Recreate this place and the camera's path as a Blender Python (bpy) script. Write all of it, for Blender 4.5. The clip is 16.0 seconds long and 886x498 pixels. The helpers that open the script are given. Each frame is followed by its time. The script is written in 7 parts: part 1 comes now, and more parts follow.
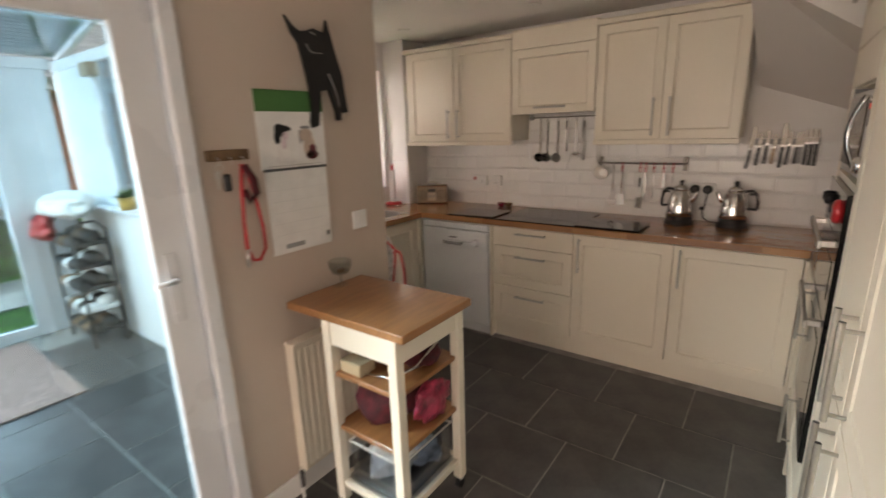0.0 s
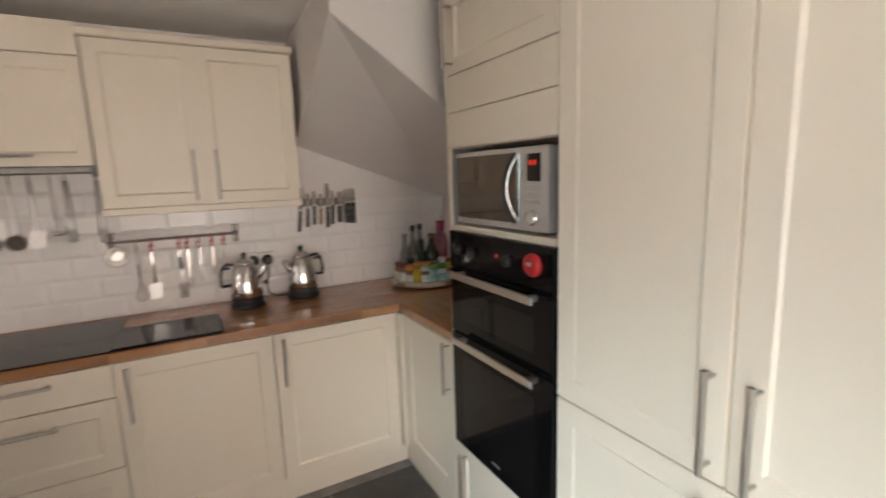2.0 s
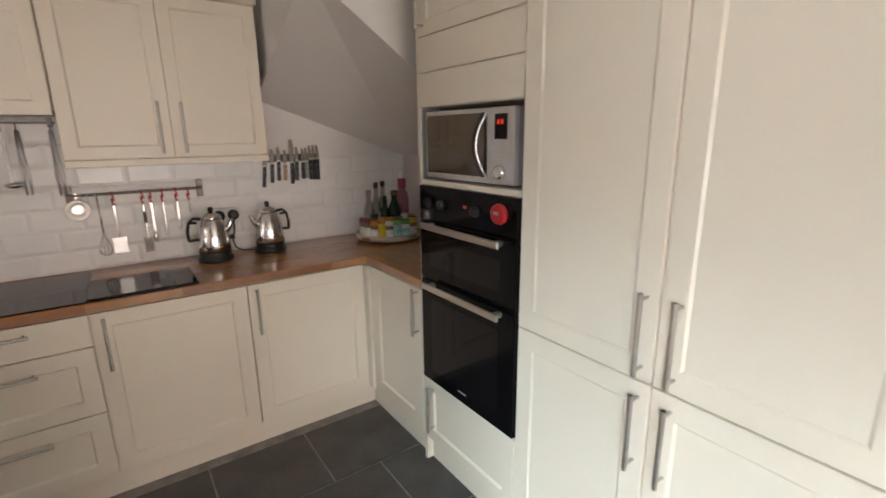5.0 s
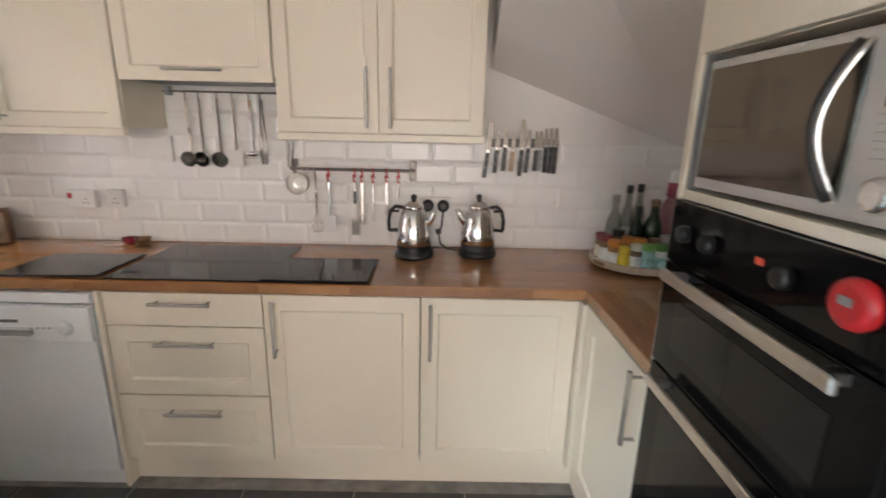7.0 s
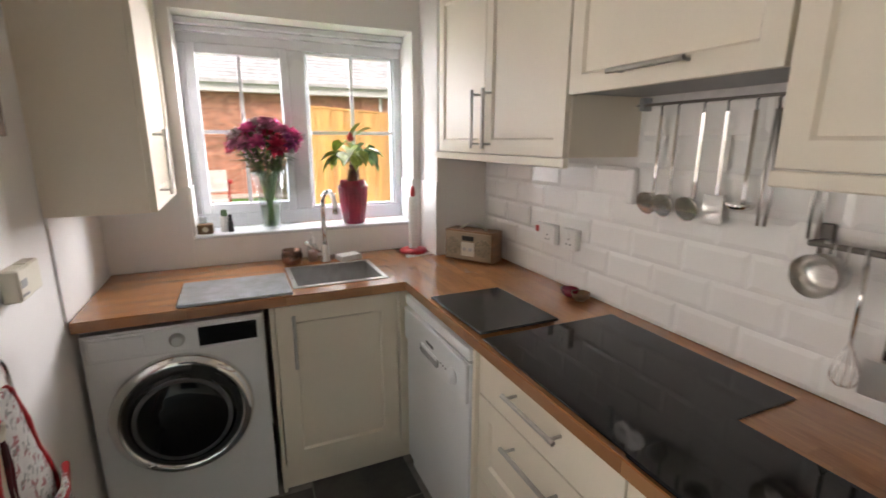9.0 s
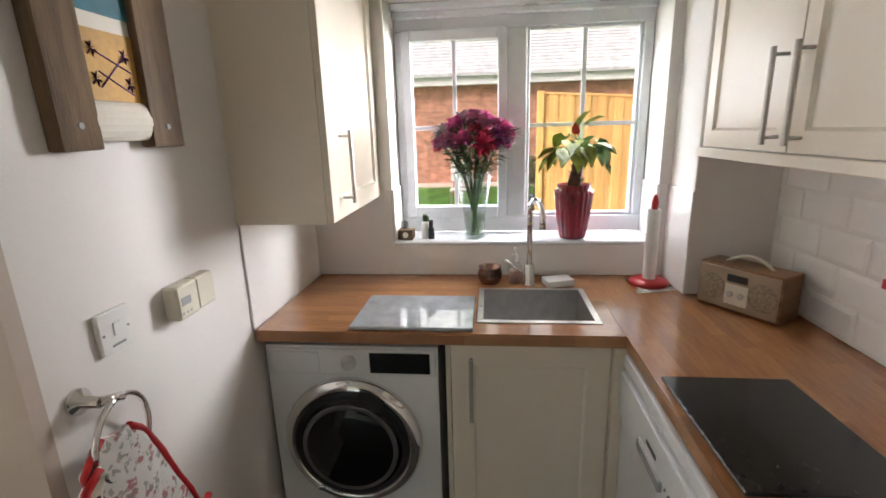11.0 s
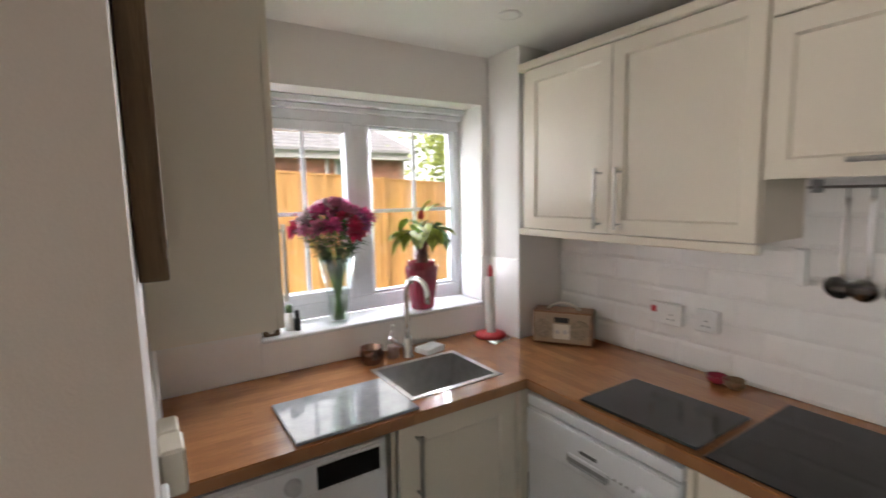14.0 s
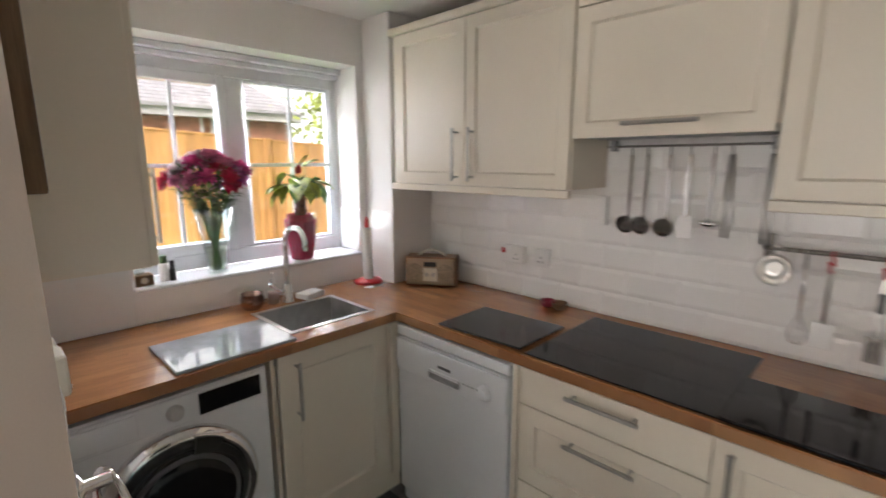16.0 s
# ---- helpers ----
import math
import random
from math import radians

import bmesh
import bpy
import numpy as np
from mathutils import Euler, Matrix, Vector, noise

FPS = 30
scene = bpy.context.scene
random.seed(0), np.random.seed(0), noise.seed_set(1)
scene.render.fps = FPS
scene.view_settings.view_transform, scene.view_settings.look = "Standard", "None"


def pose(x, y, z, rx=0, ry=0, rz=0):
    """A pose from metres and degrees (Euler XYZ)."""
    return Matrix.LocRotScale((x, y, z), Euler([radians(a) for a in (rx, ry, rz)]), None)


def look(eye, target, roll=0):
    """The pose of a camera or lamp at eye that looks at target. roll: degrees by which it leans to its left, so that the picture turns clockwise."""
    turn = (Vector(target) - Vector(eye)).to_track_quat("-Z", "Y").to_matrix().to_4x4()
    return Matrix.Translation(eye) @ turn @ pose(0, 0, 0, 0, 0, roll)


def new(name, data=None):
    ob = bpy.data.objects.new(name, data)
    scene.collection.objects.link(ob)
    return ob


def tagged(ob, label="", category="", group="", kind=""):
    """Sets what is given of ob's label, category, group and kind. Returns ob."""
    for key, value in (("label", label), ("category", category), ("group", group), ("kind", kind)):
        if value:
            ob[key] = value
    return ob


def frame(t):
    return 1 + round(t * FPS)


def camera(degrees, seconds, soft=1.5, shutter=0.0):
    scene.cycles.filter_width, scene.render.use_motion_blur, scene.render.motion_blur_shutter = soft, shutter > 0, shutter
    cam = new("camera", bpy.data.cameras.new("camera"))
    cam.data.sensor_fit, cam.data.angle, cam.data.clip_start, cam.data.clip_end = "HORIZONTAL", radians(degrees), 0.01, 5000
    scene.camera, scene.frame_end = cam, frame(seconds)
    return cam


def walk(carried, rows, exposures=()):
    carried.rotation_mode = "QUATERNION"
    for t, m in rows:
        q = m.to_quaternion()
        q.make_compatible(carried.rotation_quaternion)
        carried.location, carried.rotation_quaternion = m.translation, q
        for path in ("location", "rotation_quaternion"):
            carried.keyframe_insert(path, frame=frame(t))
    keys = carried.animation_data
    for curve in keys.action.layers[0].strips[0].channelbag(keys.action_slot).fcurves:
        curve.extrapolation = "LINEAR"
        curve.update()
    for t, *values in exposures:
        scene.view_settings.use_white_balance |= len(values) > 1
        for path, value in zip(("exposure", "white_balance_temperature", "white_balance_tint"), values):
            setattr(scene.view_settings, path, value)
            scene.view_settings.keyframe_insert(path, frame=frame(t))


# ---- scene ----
cam = camera(87.6, 16.0, 1.6, 0.4)
PATH = [
    (0, (0.025, 0.146, 1.551), (-1.117, 1.709, 1.049), -1.8),
    (0.5, (-0.209, 0.377, 1.517), (-0.942, 2.179, 1.053), -2.7),
    (1, (-0.415, 0.572, 1.529), (-0.666, 2.506, 1.086), -1.4),
    (1.5, (-0.61, 0.729, 1.545), (-0.254, 2.659, 1.16), -0.6),
    (2, (-0.691, 0.883, 1.55), (0.256, 2.616, 1.233), -1.9),
    (2.5, (-0.857, 0.798, 1.58), (0.528, 2.202, 1.246), -1.3),
    (3, (-0.974, 0.7, 1.597), (0.515, 1.971, 1.187), -1.0),
    (5.5, (-0.739, 0.88, 1.521), (0.143, 2.605, 1.025), -0.5),
    (6, (-0.56, 1.023, 1.514), (0.049, 2.859, 1.005), 0.2),
    (6.5, (-0.463, 1.193, 1.513), (-0.067, 3.084, 0.995), 1.8),
    (7, (-0.35, 1.382, 1.485), (-0.335, 3.315, 0.973), 1.3),
    (7.5, (-0.294, 1.597, 1.488), (-0.743, 3.481, 0.991), -0.4),
    (8, (-0.392, 1.884, 1.482), (-1.394, 3.549, 1.011), -0.5),
    (8.5, (-0.446, 2.126, 1.494), (-1.974, 3.344, 1.066), 0.3),
    (9, (-0.453, 2.368, 1.503), (-2.231, 3.162, 1.046), 0.2),
    (9.5, (-0.629, 2.463, 1.472), (-2.516, 2.885, 0.962), 0.7),
    (12, (-0.945, 2.621, 1.581), (-2.866, 2.316, 1.117), -2.6),
    (12.5, (-0.883, 2.413, 1.593), (-2.849, 2.32, 1.238), -1.5),
    (13, (-0.878, 2.141, 1.587), (-2.85, 2.347, 1.324), -0.2),
    (13.5, (-1.024, 1.977, 1.604), (-2.924, 2.556, 1.377), -0.9),
    (14, (-1.004, 1.824, 1.612), (-2.674, 2.899, 1.38), -1.2),
    (14.5, (-0.832, 1.72, 1.607), (-2.122, 3.223, 1.332), -0.8),
    (15, (-0.618, 1.59, 1.602), (-1.656, 3.259, 1.232), -0.8),
    (15.5, (-0.629, 1.61, 1.582), (-1.702, 3.248, 1.18), -1.0),
    (16, (-0.766, 1.756, 1.557), (-2.135, 3.166, 1.185), -0.1),
]
walk(cam, [(t, look(eye, target, roll)) for t, eye, target, roll in PATH],
     exposures=[(0, 0.05, 7700, 23), (0.5, 0.32, 7950, 25), (1, 0.58, 7350, 21), (1.5, 0.58, 6750, 17), (2.2, 0.48, 7100, 22), (3, 0.32, 7150, 22), (5.5, 0.52, 6850, 20), (6.5, 0.75, 6750, 18), (7, 0.9, 6600, 18), (7.5, 0.88, 6550, 17), (8.5, 0.58, 6650, 17), (9.5, 0.75, 6500, 15), (12, 0.42, 6500, 14), (13, 0.38, 6500, 14), (14, 0.36, 6400, 16), (15, 0.32, 6450, 17), (16, 0.43, 6400, 16)])


# ---- world and light ----
world = bpy.data.worlds.new("overcast_sky")
world.use_nodes = True
scene.world = world
sky = world.node_tree.nodes.new("ShaderNodeTexSky")
sky.sky_type = "NISHITA"
sky.sun_disc = False
sky.sun_elevation, sky.sun_rotation = radians(45), radians(135)
SOUTH = -3.0   # far end of the room
sky.air_density, sky.dust_density, sky.ozone_density = 1.0, 9.0, 0.6
world.node_tree.links.new(sky.outputs[0], world.node_tree.nodes["Background"].inputs[0])
world.node_tree.nodes["Background"].inputs[1].default_value = 0.14


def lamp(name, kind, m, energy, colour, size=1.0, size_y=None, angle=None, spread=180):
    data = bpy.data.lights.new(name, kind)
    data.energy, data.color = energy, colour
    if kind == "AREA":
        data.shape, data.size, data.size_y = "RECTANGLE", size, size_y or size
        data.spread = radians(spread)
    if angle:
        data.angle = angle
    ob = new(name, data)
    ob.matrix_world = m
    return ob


lamp("sun", "SUN", look((5, -5, 7), (0, 0, 0)), 1.9, (1.0, 0.95, 0.88), angle=radians(12))
# area lamps standing in for the overcast sky outside the kitchen window and the conservatory
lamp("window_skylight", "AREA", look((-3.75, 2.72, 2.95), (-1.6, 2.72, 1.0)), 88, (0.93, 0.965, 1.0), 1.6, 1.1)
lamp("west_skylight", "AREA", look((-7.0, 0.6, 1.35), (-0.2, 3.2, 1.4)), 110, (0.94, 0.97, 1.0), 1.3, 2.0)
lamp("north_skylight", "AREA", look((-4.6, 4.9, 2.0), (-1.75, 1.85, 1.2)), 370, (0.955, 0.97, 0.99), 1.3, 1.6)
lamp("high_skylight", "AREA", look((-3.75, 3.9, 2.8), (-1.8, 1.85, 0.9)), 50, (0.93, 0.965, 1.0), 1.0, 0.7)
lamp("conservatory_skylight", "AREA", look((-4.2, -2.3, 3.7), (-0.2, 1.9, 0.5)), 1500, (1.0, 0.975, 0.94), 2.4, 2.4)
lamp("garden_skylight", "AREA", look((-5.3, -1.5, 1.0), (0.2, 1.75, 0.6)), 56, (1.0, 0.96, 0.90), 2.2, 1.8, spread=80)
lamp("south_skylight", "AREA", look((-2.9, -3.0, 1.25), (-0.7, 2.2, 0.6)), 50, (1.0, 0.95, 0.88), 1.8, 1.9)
# added fill from the unseen end of the room, brightens the south-facing fronts
lamp("room_fill_light", "AREA", look((-0.55, SOUTH - 0.2, 1.3), (-0.9, 2.8, 0.7)), 58, (1.0, 0.93, 0.86), 1.75, 1.65)


# ---- materials ----
def material(name, base, rough=0.5, metal=0.0, vary=0.06, scale=6.0, bump=0.0, bump_scale=80.0, spec=0.5, second=None, coat=0.0, detail=4.0, stretch=(1, 1, 1)):
    """Principled paint with colour variation at two scales and fine relief."""
    m = bpy.data.materials.new(name)
    m.use_nodes = True
    nt = m.node_tree
    b = nt.nodes["Principled BSDF"]
    b.inputs["Roughness"].default_value, b.inputs["Metallic"].default_value = rough, metal
    b.inputs["Specular IOR Level"].default_value = spec
    b.inputs["Coat Weight"].default_value = coat
    tc = nt.nodes.new("ShaderNodeTexCoord")
    mp = nt.nodes.new("ShaderNodeMapping")
    mp.inputs["Scale"].default_value = stretch
    nt.links.new(tc.outputs["Object"], mp.inputs["Vector"])
    n1 = nt.nodes.new("ShaderNodeTexNoise")
    n1.inputs["Scale"].default_value, n1.inputs["Detail"].default_value = scale, detail
    n2 = nt.nodes.new("ShaderNodeTexNoise")
    n2.inputs["Scale"].default_value, n2.inputs["Detail"].default_value = bump_scale, 3.0
    for n in (n1, n2):
        nt.links.new(mp.outputs[0], n.inputs["Vector"])
    ramp = nt.nodes.new("ShaderNodeValToRGB")
    other = second or [c * (1 - 2.2 * vary) for c in base]
    light = [min(1, c * (1 + vary)) for c in base]
    ramp.color_ramp.elements[0].position, ramp.color_ramp.elements[0].color = 0.3, (*other, 1)
    ramp.color_ramp.elements[1].position, ramp.color_ramp.elements[1].color = 0.7, (*light, 1)
    add = nt.nodes.new("ShaderNodeMath")
    add.operation = "MULTIPLY_ADD"
    add.inputs[1].default_value, add.inputs[2].default_value = 0.25, -0.125
    nt.links.new(n2.outputs[0], add.inputs[0])
    tot = nt.nodes.new("ShaderNodeMath")
    nt.links.new(n1.outputs[0], tot.inputs[0])
    nt.links.new(add.outputs[0], tot.inputs[1])
    nt.links.new(tot.outputs[0], ramp.inputs[0])
    nt.links.new(ramp.outputs[0], b.inputs["Base Color"])
    rr = nt.nodes.new("ShaderNodeMapRange")
    rr.inputs["To Min"].default_value, rr.inputs["To Max"].default_value = max(0.02, rough - 0.06), min(1, rough + 0.06)
    nt.links.new(n1.outputs[0], rr.inputs["Value"])
    nt.links.new(rr.outputs[0], b.inputs["Roughness"])
    if bump:
        bp = nt.nodes.new("ShaderNodeBump")
        bp.inputs["Strength"].default_value, bp.inputs["Distance"].default_value = bump, 0.002
        nt.links.new(n2.outputs[0], bp.inputs["Height"])
        nt.links.new(bp.outputs[0], b.inputs["Normal"])
    return m


def oak_staves(name, along_y, dark=(0.27, 0.115, 0.045), light=(0.47, 0.245, 0.11)):
    """Oiled oak worktop glued up from narrow staves."""
    m = bpy.data.materials.new(name)
    m.use_nodes = True
    nt = m.node_tree
    b = nt.nodes["Principled BSDF"]
    b.inputs["Coat Weight"].default_value, b.inputs["Coat Roughness"].default_value = 0.35, 0.16
    tc = nt.nodes.new("ShaderNodeTexCoord")
    mp = nt.nodes.new("ShaderNodeMapping")
    if along_y:
        mp.inputs["Rotation"].default_value = (0, 0, radians(90))
    nt.links.new(tc.outputs["Object"], mp.inputs["Vector"])
    br = nt.nodes.new("ShaderNodeTexBrick")
    br.inputs["Scale"].default_value = 1.0
    br.inputs["Brick Width"].default_value, br.inputs["Row Height"].default_value = 0.34, 0.042
    br.inputs["Mortar Size"].default_value = 0.0006
    br.inputs["Color1"].default_value = (*dark, 1)
    br.inputs["Color2"].default_value = (*light, 1)
    br.inputs["Mortar"].default_value = (0.2, 0.09, 0.04, 1)
    br.offset = 0.37
    nt.links.new(mp.outputs[0], br.inputs["Vector"])
    gm = nt.nodes.new("ShaderNodeMapping")
    gm.inputs["Scale"].default_value = (3, 60, 3)
    nt.links.new(mp.outputs[0], gm.inputs["Vector"])
    gr = nt.nodes.new("ShaderNodeTexNoise")
    gr.inputs["Scale"].default_value, gr.inputs["Detail"].default_value = 2.5, 6
    nt.links.new(gm.outputs[0], gr.inputs["Vector"])
    mix = nt.nodes.new("ShaderNodeMix")
    mix.data_type, mix.blend_type = "RGBA", "MULTIPLY"
    mix.inputs["Factor"].default_value = 0.55
    ramp = nt.nodes.new("ShaderNodeValToRGB")
    ramp.color_ramp.elements[0].position, ramp.color_ramp.elements[0].color = 0.3, (0.55, 0.5, 0.45, 1)
    ramp.color_ramp.elements[1].position, ramp.color_ramp.elements[1].color = 0.65, (1, 1, 1, 1)
    nt.links.new(gr.outputs[0], ramp.inputs[0])
    nt.links.new(br.outputs[0], mix.inputs["A"])
    nt.links.new(ramp.outputs[0], mix.inputs["B"])
    nt.links.new(mix.outputs["Result"], b.inputs["Base Color"])
    rr = nt.nodes.new("ShaderNodeMapRange")
    rr.inputs["To Min"].default_value, rr.inputs["To Max"].default_value = 0.28, 0.42
    nt.links.new(gr.outputs[0], rr.inputs["Value"])
    nt.links.new(rr.outputs[0], b.inputs["Roughness"])
    bp = nt.nodes.new("ShaderNodeBump")
    bp.inputs["Strength"].default_value, bp.inputs["Distance"].default_value = 0.15, 0.001
    nt.links.new(gr.outputs[0], bp.inputs["Height"])
    nt.links.new(bp.outputs[0], b.inputs["Normal"])
    return m


def vary_by_object(m, amount, islands=False):
    """Give alike pieces that share a material a slightly different tone each."""
    nt = m.node_tree
    b = nt.nodes["Principled BSDF"]
    link = b.inputs["Base Color"].links[0]
    src = link.from_socket
    info = nt.nodes.new("ShaderNodeNewGeometry" if islands else "ShaderNodeObjectInfo")
    hsv = nt.nodes.new("ShaderNodeHueSaturation")
    mr = nt.nodes.new("ShaderNodeMapRange")
    mr.inputs["To Min"].default_value, mr.inputs["To Max"].default_value = 1 - amount, 1 + amount
    nt.links.new(info.outputs["Random Per Island" if islands else "Random"], mr.inputs["Value"])
    nt.links.new(mr.outputs[0], hsv.inputs["Value"])
    nt.links.new(src, hsv.inputs["Color"])
    nt.links.new(hsv.outputs[0], b.inputs["Base Color"])
    return m


def clear_glass(name, tint=(1, 1, 1), gloss=0.12, through_part=0.92):
    """Thin pane: lets light straight through, with a mirror gloss that grows at grazing angles."""
    m = bpy.data.materials.new(name)
    m.use_nodes = True
    nt = m.node_tree
    nt.nodes.remove(nt.nodes["Principled BSDF"])
    out = nt.nodes["Material Output"]
    tr = nt.nodes.new("ShaderNodeBsdfTransparent")
    tr.inputs[0].default_value = (*[c * through_part for c in tint], 1)
    gl = nt.nodes.new("ShaderNodeBsdfGlossy")
    gl.inputs["Roughness"].default_value = 0.02
    lw = nt.nodes.new("ShaderNodeLayerWeight")
    lw.inputs[0].default_value = 0.5
    pw = nt.nodes.new("ShaderNodeMath")
    pw.operation = "POWER"
    pw.inputs[1].default_value = 4.0
    sc = nt.nodes.new("ShaderNodeMath")
    sc.operation = "MULTIPLY_ADD"
    sc.inputs[1].default_value, sc.inputs[2].default_value = 0.8, gloss * 0.35
    sc.use_clamp = True
    nt.links.new(lw.outputs["Facing"], pw.inputs[0])
    mx = nt.nodes.new("ShaderNodeMixShader")
    nt.links.new(pw.outputs[0], sc.inputs[0])
    nt.links.new(sc.outputs[0], mx.inputs[0])
    nt.links.new(tr.outputs[0], mx.inputs[1])
    nt.links.new(gl.outputs[0], mx.inputs[2])
    nt.links.new(mx.outputs[0], out.inputs[0])
    return m


def glow(name, colour, strength):
    m = bpy.data.materials.new(name)
    m.use_nodes = True
    b = m.node_tree.nodes["Principled BSDF"]
    b.inputs["Base Color"].default_value = (*colour, 1)
    b.inputs["Emission Color"].default_value = (*colour, 1)
    b.inputs["Emission Strength"].default_value = strength
    return m



def floral_cotton(name):
    """White quilted cotton printed with small red and grey-green sprigs."""
    m = material(name, (0.74, 0.72, 0.69), 0.9, vary=0.05, scale=20, bump=0.4, bump_scale=45)
    nt = m.node_tree
    b = nt.nodes["Principled BSDF"]
    src = b.inputs["Base Color"].links[0].from_socket
    tc = nt.nodes.new("ShaderNodeTexCoord")
    warp = nt.nodes.new("ShaderNodeTexNoise")
    warp.inputs["Scale"].default_value = 60
    mixv = nt.nodes.new("ShaderNodeMix")
    mixv.data_type = "VECTOR"
    mixv.inputs["Factor"].default_value = 0.04
    nt.links.new(tc.outputs["Object"], warp.inputs["Vector"])
    nt.links.new(tc.outputs["Object"], mixv.inputs[4])
    nt.links.new(warp.outputs["Color"], mixv.inputs[5])
    for scale, colour, reach in ((30, (0.36, 0.06, 0.08, 1), 0.33), (46, (0.27, 0.28, 0.26, 1), 0.34)):
        vor = nt.nodes.new("ShaderNodeTexVoronoi")
        vor.inputs["Scale"].default_value = scale
        nt.links.new(mixv.outputs[1], vor.inputs["Vector"])
        ramp = nt.nodes.new("ShaderNodeValToRGB")
        ramp.color_ramp.elements[0].position, ramp.color_ramp.elements[0].color = reach - 0.06, (0.8, 0.8, 0.8, 1)
        ramp.color_ramp.elements[1].position, ramp.color_ramp.elements[1].color = reach + 0.06, (0, 0, 0, 1)
        nt.links.new(vor.outputs["Distance"], ramp.inputs[0])
        mix = nt.nodes.new("ShaderNodeMix")
        mix.data_type = "RGBA"
        nt.links.new(ramp.outputs[0], mix.inputs["Factor"])
        nt.links.new(src, mix.inputs[6])
        mix.inputs[7].default_value = colour
        src = mix.outputs[2]
    nt.links.new(src, b.inputs["Base Color"])
    return m


WALL = material("warm_white_wall_paint", (0.80, 0.765, 0.735), 0.65, vary=0.025, scale=1.2, bump=0.12, bump_scale=260)
CEIL = material("white_ceiling_paint", (0.84, 0.82, 0.80), 0.7, vary=0.02, scale=1.0, bump=0.1, bump_scale=220)
CREAM = material("ivory_cabinet_paint", (0.80, 0.722, 0.60), 0.36, vary=0.02, scale=1.6, bump=0.06, bump_scale=170)
UPVC = material("white_plastic_frame", (0.72, 0.735, 0.76), 0.28, vary=0.02, scale=3)
GLOSSWHITE = material("white_gloss_paint", (0.82, 0.80, 0.77), 0.3, vary=0.03, scale=2.5, bump=0.05, bump_scale=60)
METRO = vary_by_object(material("white_glazed_tile", (0.88, 0.86, 0.835), 0.24, vary=0.02, scale=3, bump=0.06, bump_scale=9), 0.03)
GROUT = material("pale_grout", (0.80, 0.78, 0.765), 0.8, vary=0.06, scale=20, bump=0.3, bump_scale=300)
SLATE = vary_by_object(material("dark_slate_effect_tile", (0.085, 0.080, 0.078), 0.32, vary=0.16, scale=5.5, bump=0.35, bump_scale=38, second=(0.045, 0.043, 0.043), detail=8), 0.14)
FGROUT = material("grey_floor_grout", (0.31, 0.295, 0.275), 0.85, vary=0.15, scale=12, bump=0.4, bump_scale=260)
OAK_X, OAK_Y = oak_staves("oak_worktop", False), oak_staves("oak_worktop_return", True)
STEEL = material("brushed_steel", (0.62, 0.60, 0.57), 0.3, 1.0, vary=0.05, scale=40, bump=0.04, bump_scale=300, stretch=(1, 1, 8))
DARKSTEEL = material("dull_dark_steel", (0.24, 0.22, 0.20), 0.42, 0.8, vary=0.08, scale=30)
HANDLE = material("brushed_handle_steel", (0.52, 0.50, 0.46), 0.33, 1.0, vary=0.05, scale=40, bump=0.04, bump_scale=300)
POLISHED = material("polished_steel", (0.74, 0.73, 0.71), 0.3, 1.0, vary=0.03, scale=12)
CHROME = material("polished_chrome", (0.80, 0.79, 0.78), 0.07, 1.0, vary=0.02, scale=8)
BLADE = material("worn_blade_steel", (0.28, 0.25, 0.22), 0.42, 1.0, vary=0.12, scale=20)
SATIN = material("satin_stainless_sink", (0.64, 0.63, 0.62), 0.42, 1.0, vary=0.06, scale=25)
BLACKGLASS = material("black_ceramic_glass", (0.005, 0.005, 0.006), 0.05, vary=0.1, scale=3, spec=0.34)
OVENGLASS = material("black_oven_glass", (0.004, 0.004, 0.0045), 0.06, vary=0.1, scale=3, spec=0.15)
BOARDGLASS = material("speckled_dark_board", (0.026, 0.026, 0.025), 0.16, vary=0.2, scale=40, spec=0.5)
BLACK = material("black_plastic", (0.013, 0.013, 0.014), 0.4, vary=0.15, scale=9, bump=0.1)
WHITEGOODS = material("white_enamel", (0.76, 0.765, 0.77), 0.25, vary=0.015, scale=2)
SILVERGOODS = material("pale_silver_enamel", (0.80, 0.81, 0.82), 0.32, vary=0.02, scale=2)
SILVER = material("silver_plastic", (0.55, 0.54, 0.53), 0.33, 0.5, vary=0.03, scale=6)
WHITEPLASTIC = material("white_plastic", (0.80, 0.79, 0.77), 0.35, vary=0.02, scale=6)
CREAMPLASTIC = material("yellowed_cream_plastic", (0.72, 0.67, 0.55), 0.4, vary=0.03, scale=6)
GREYPLASTIC = material("grey_plastic", (0.30, 0.30, 0.30), 0.45, vary=0.06, scale=8)
SEALGREY = material("dark_rubber_seal", (0.10, 0.10, 0.105), 0.5, vary=0.1, scale=8)
RED = material("red_plastic", (0.50, 0.02, 0.025), 0.35, vary=0.08, scale=10)
DARKRED = material("dark_red_fabric", (0.075, 0.005, 0.009), 0.85, vary=0.25, scale=26, bump=0.5, bump_scale=160)
REDGLAZE = material("deep_red_glaze", (0.30, 0.02, 0.05), 0.22, vary=0.15, scale=7, coat=0.3)
GREEN = material("leaf_green", (0.10, 0.22, 0.045), 0.5, vary=0.3, scale=18)
DARKGREEN = material("dark_leaf_green", (0.06, 0.115, 0.04), 0.55, vary=0.35, scale=22)
LIME = material("lime_leaf", (0.34, 0.40, 0.06), 0.45, vary=0.25, scale=20)
PINK = material("magenta_petal", (0.72, 0.14, 0.36), 0.6, vary=0.3, scale=30, second=(0.50, 0.05, 0.22))
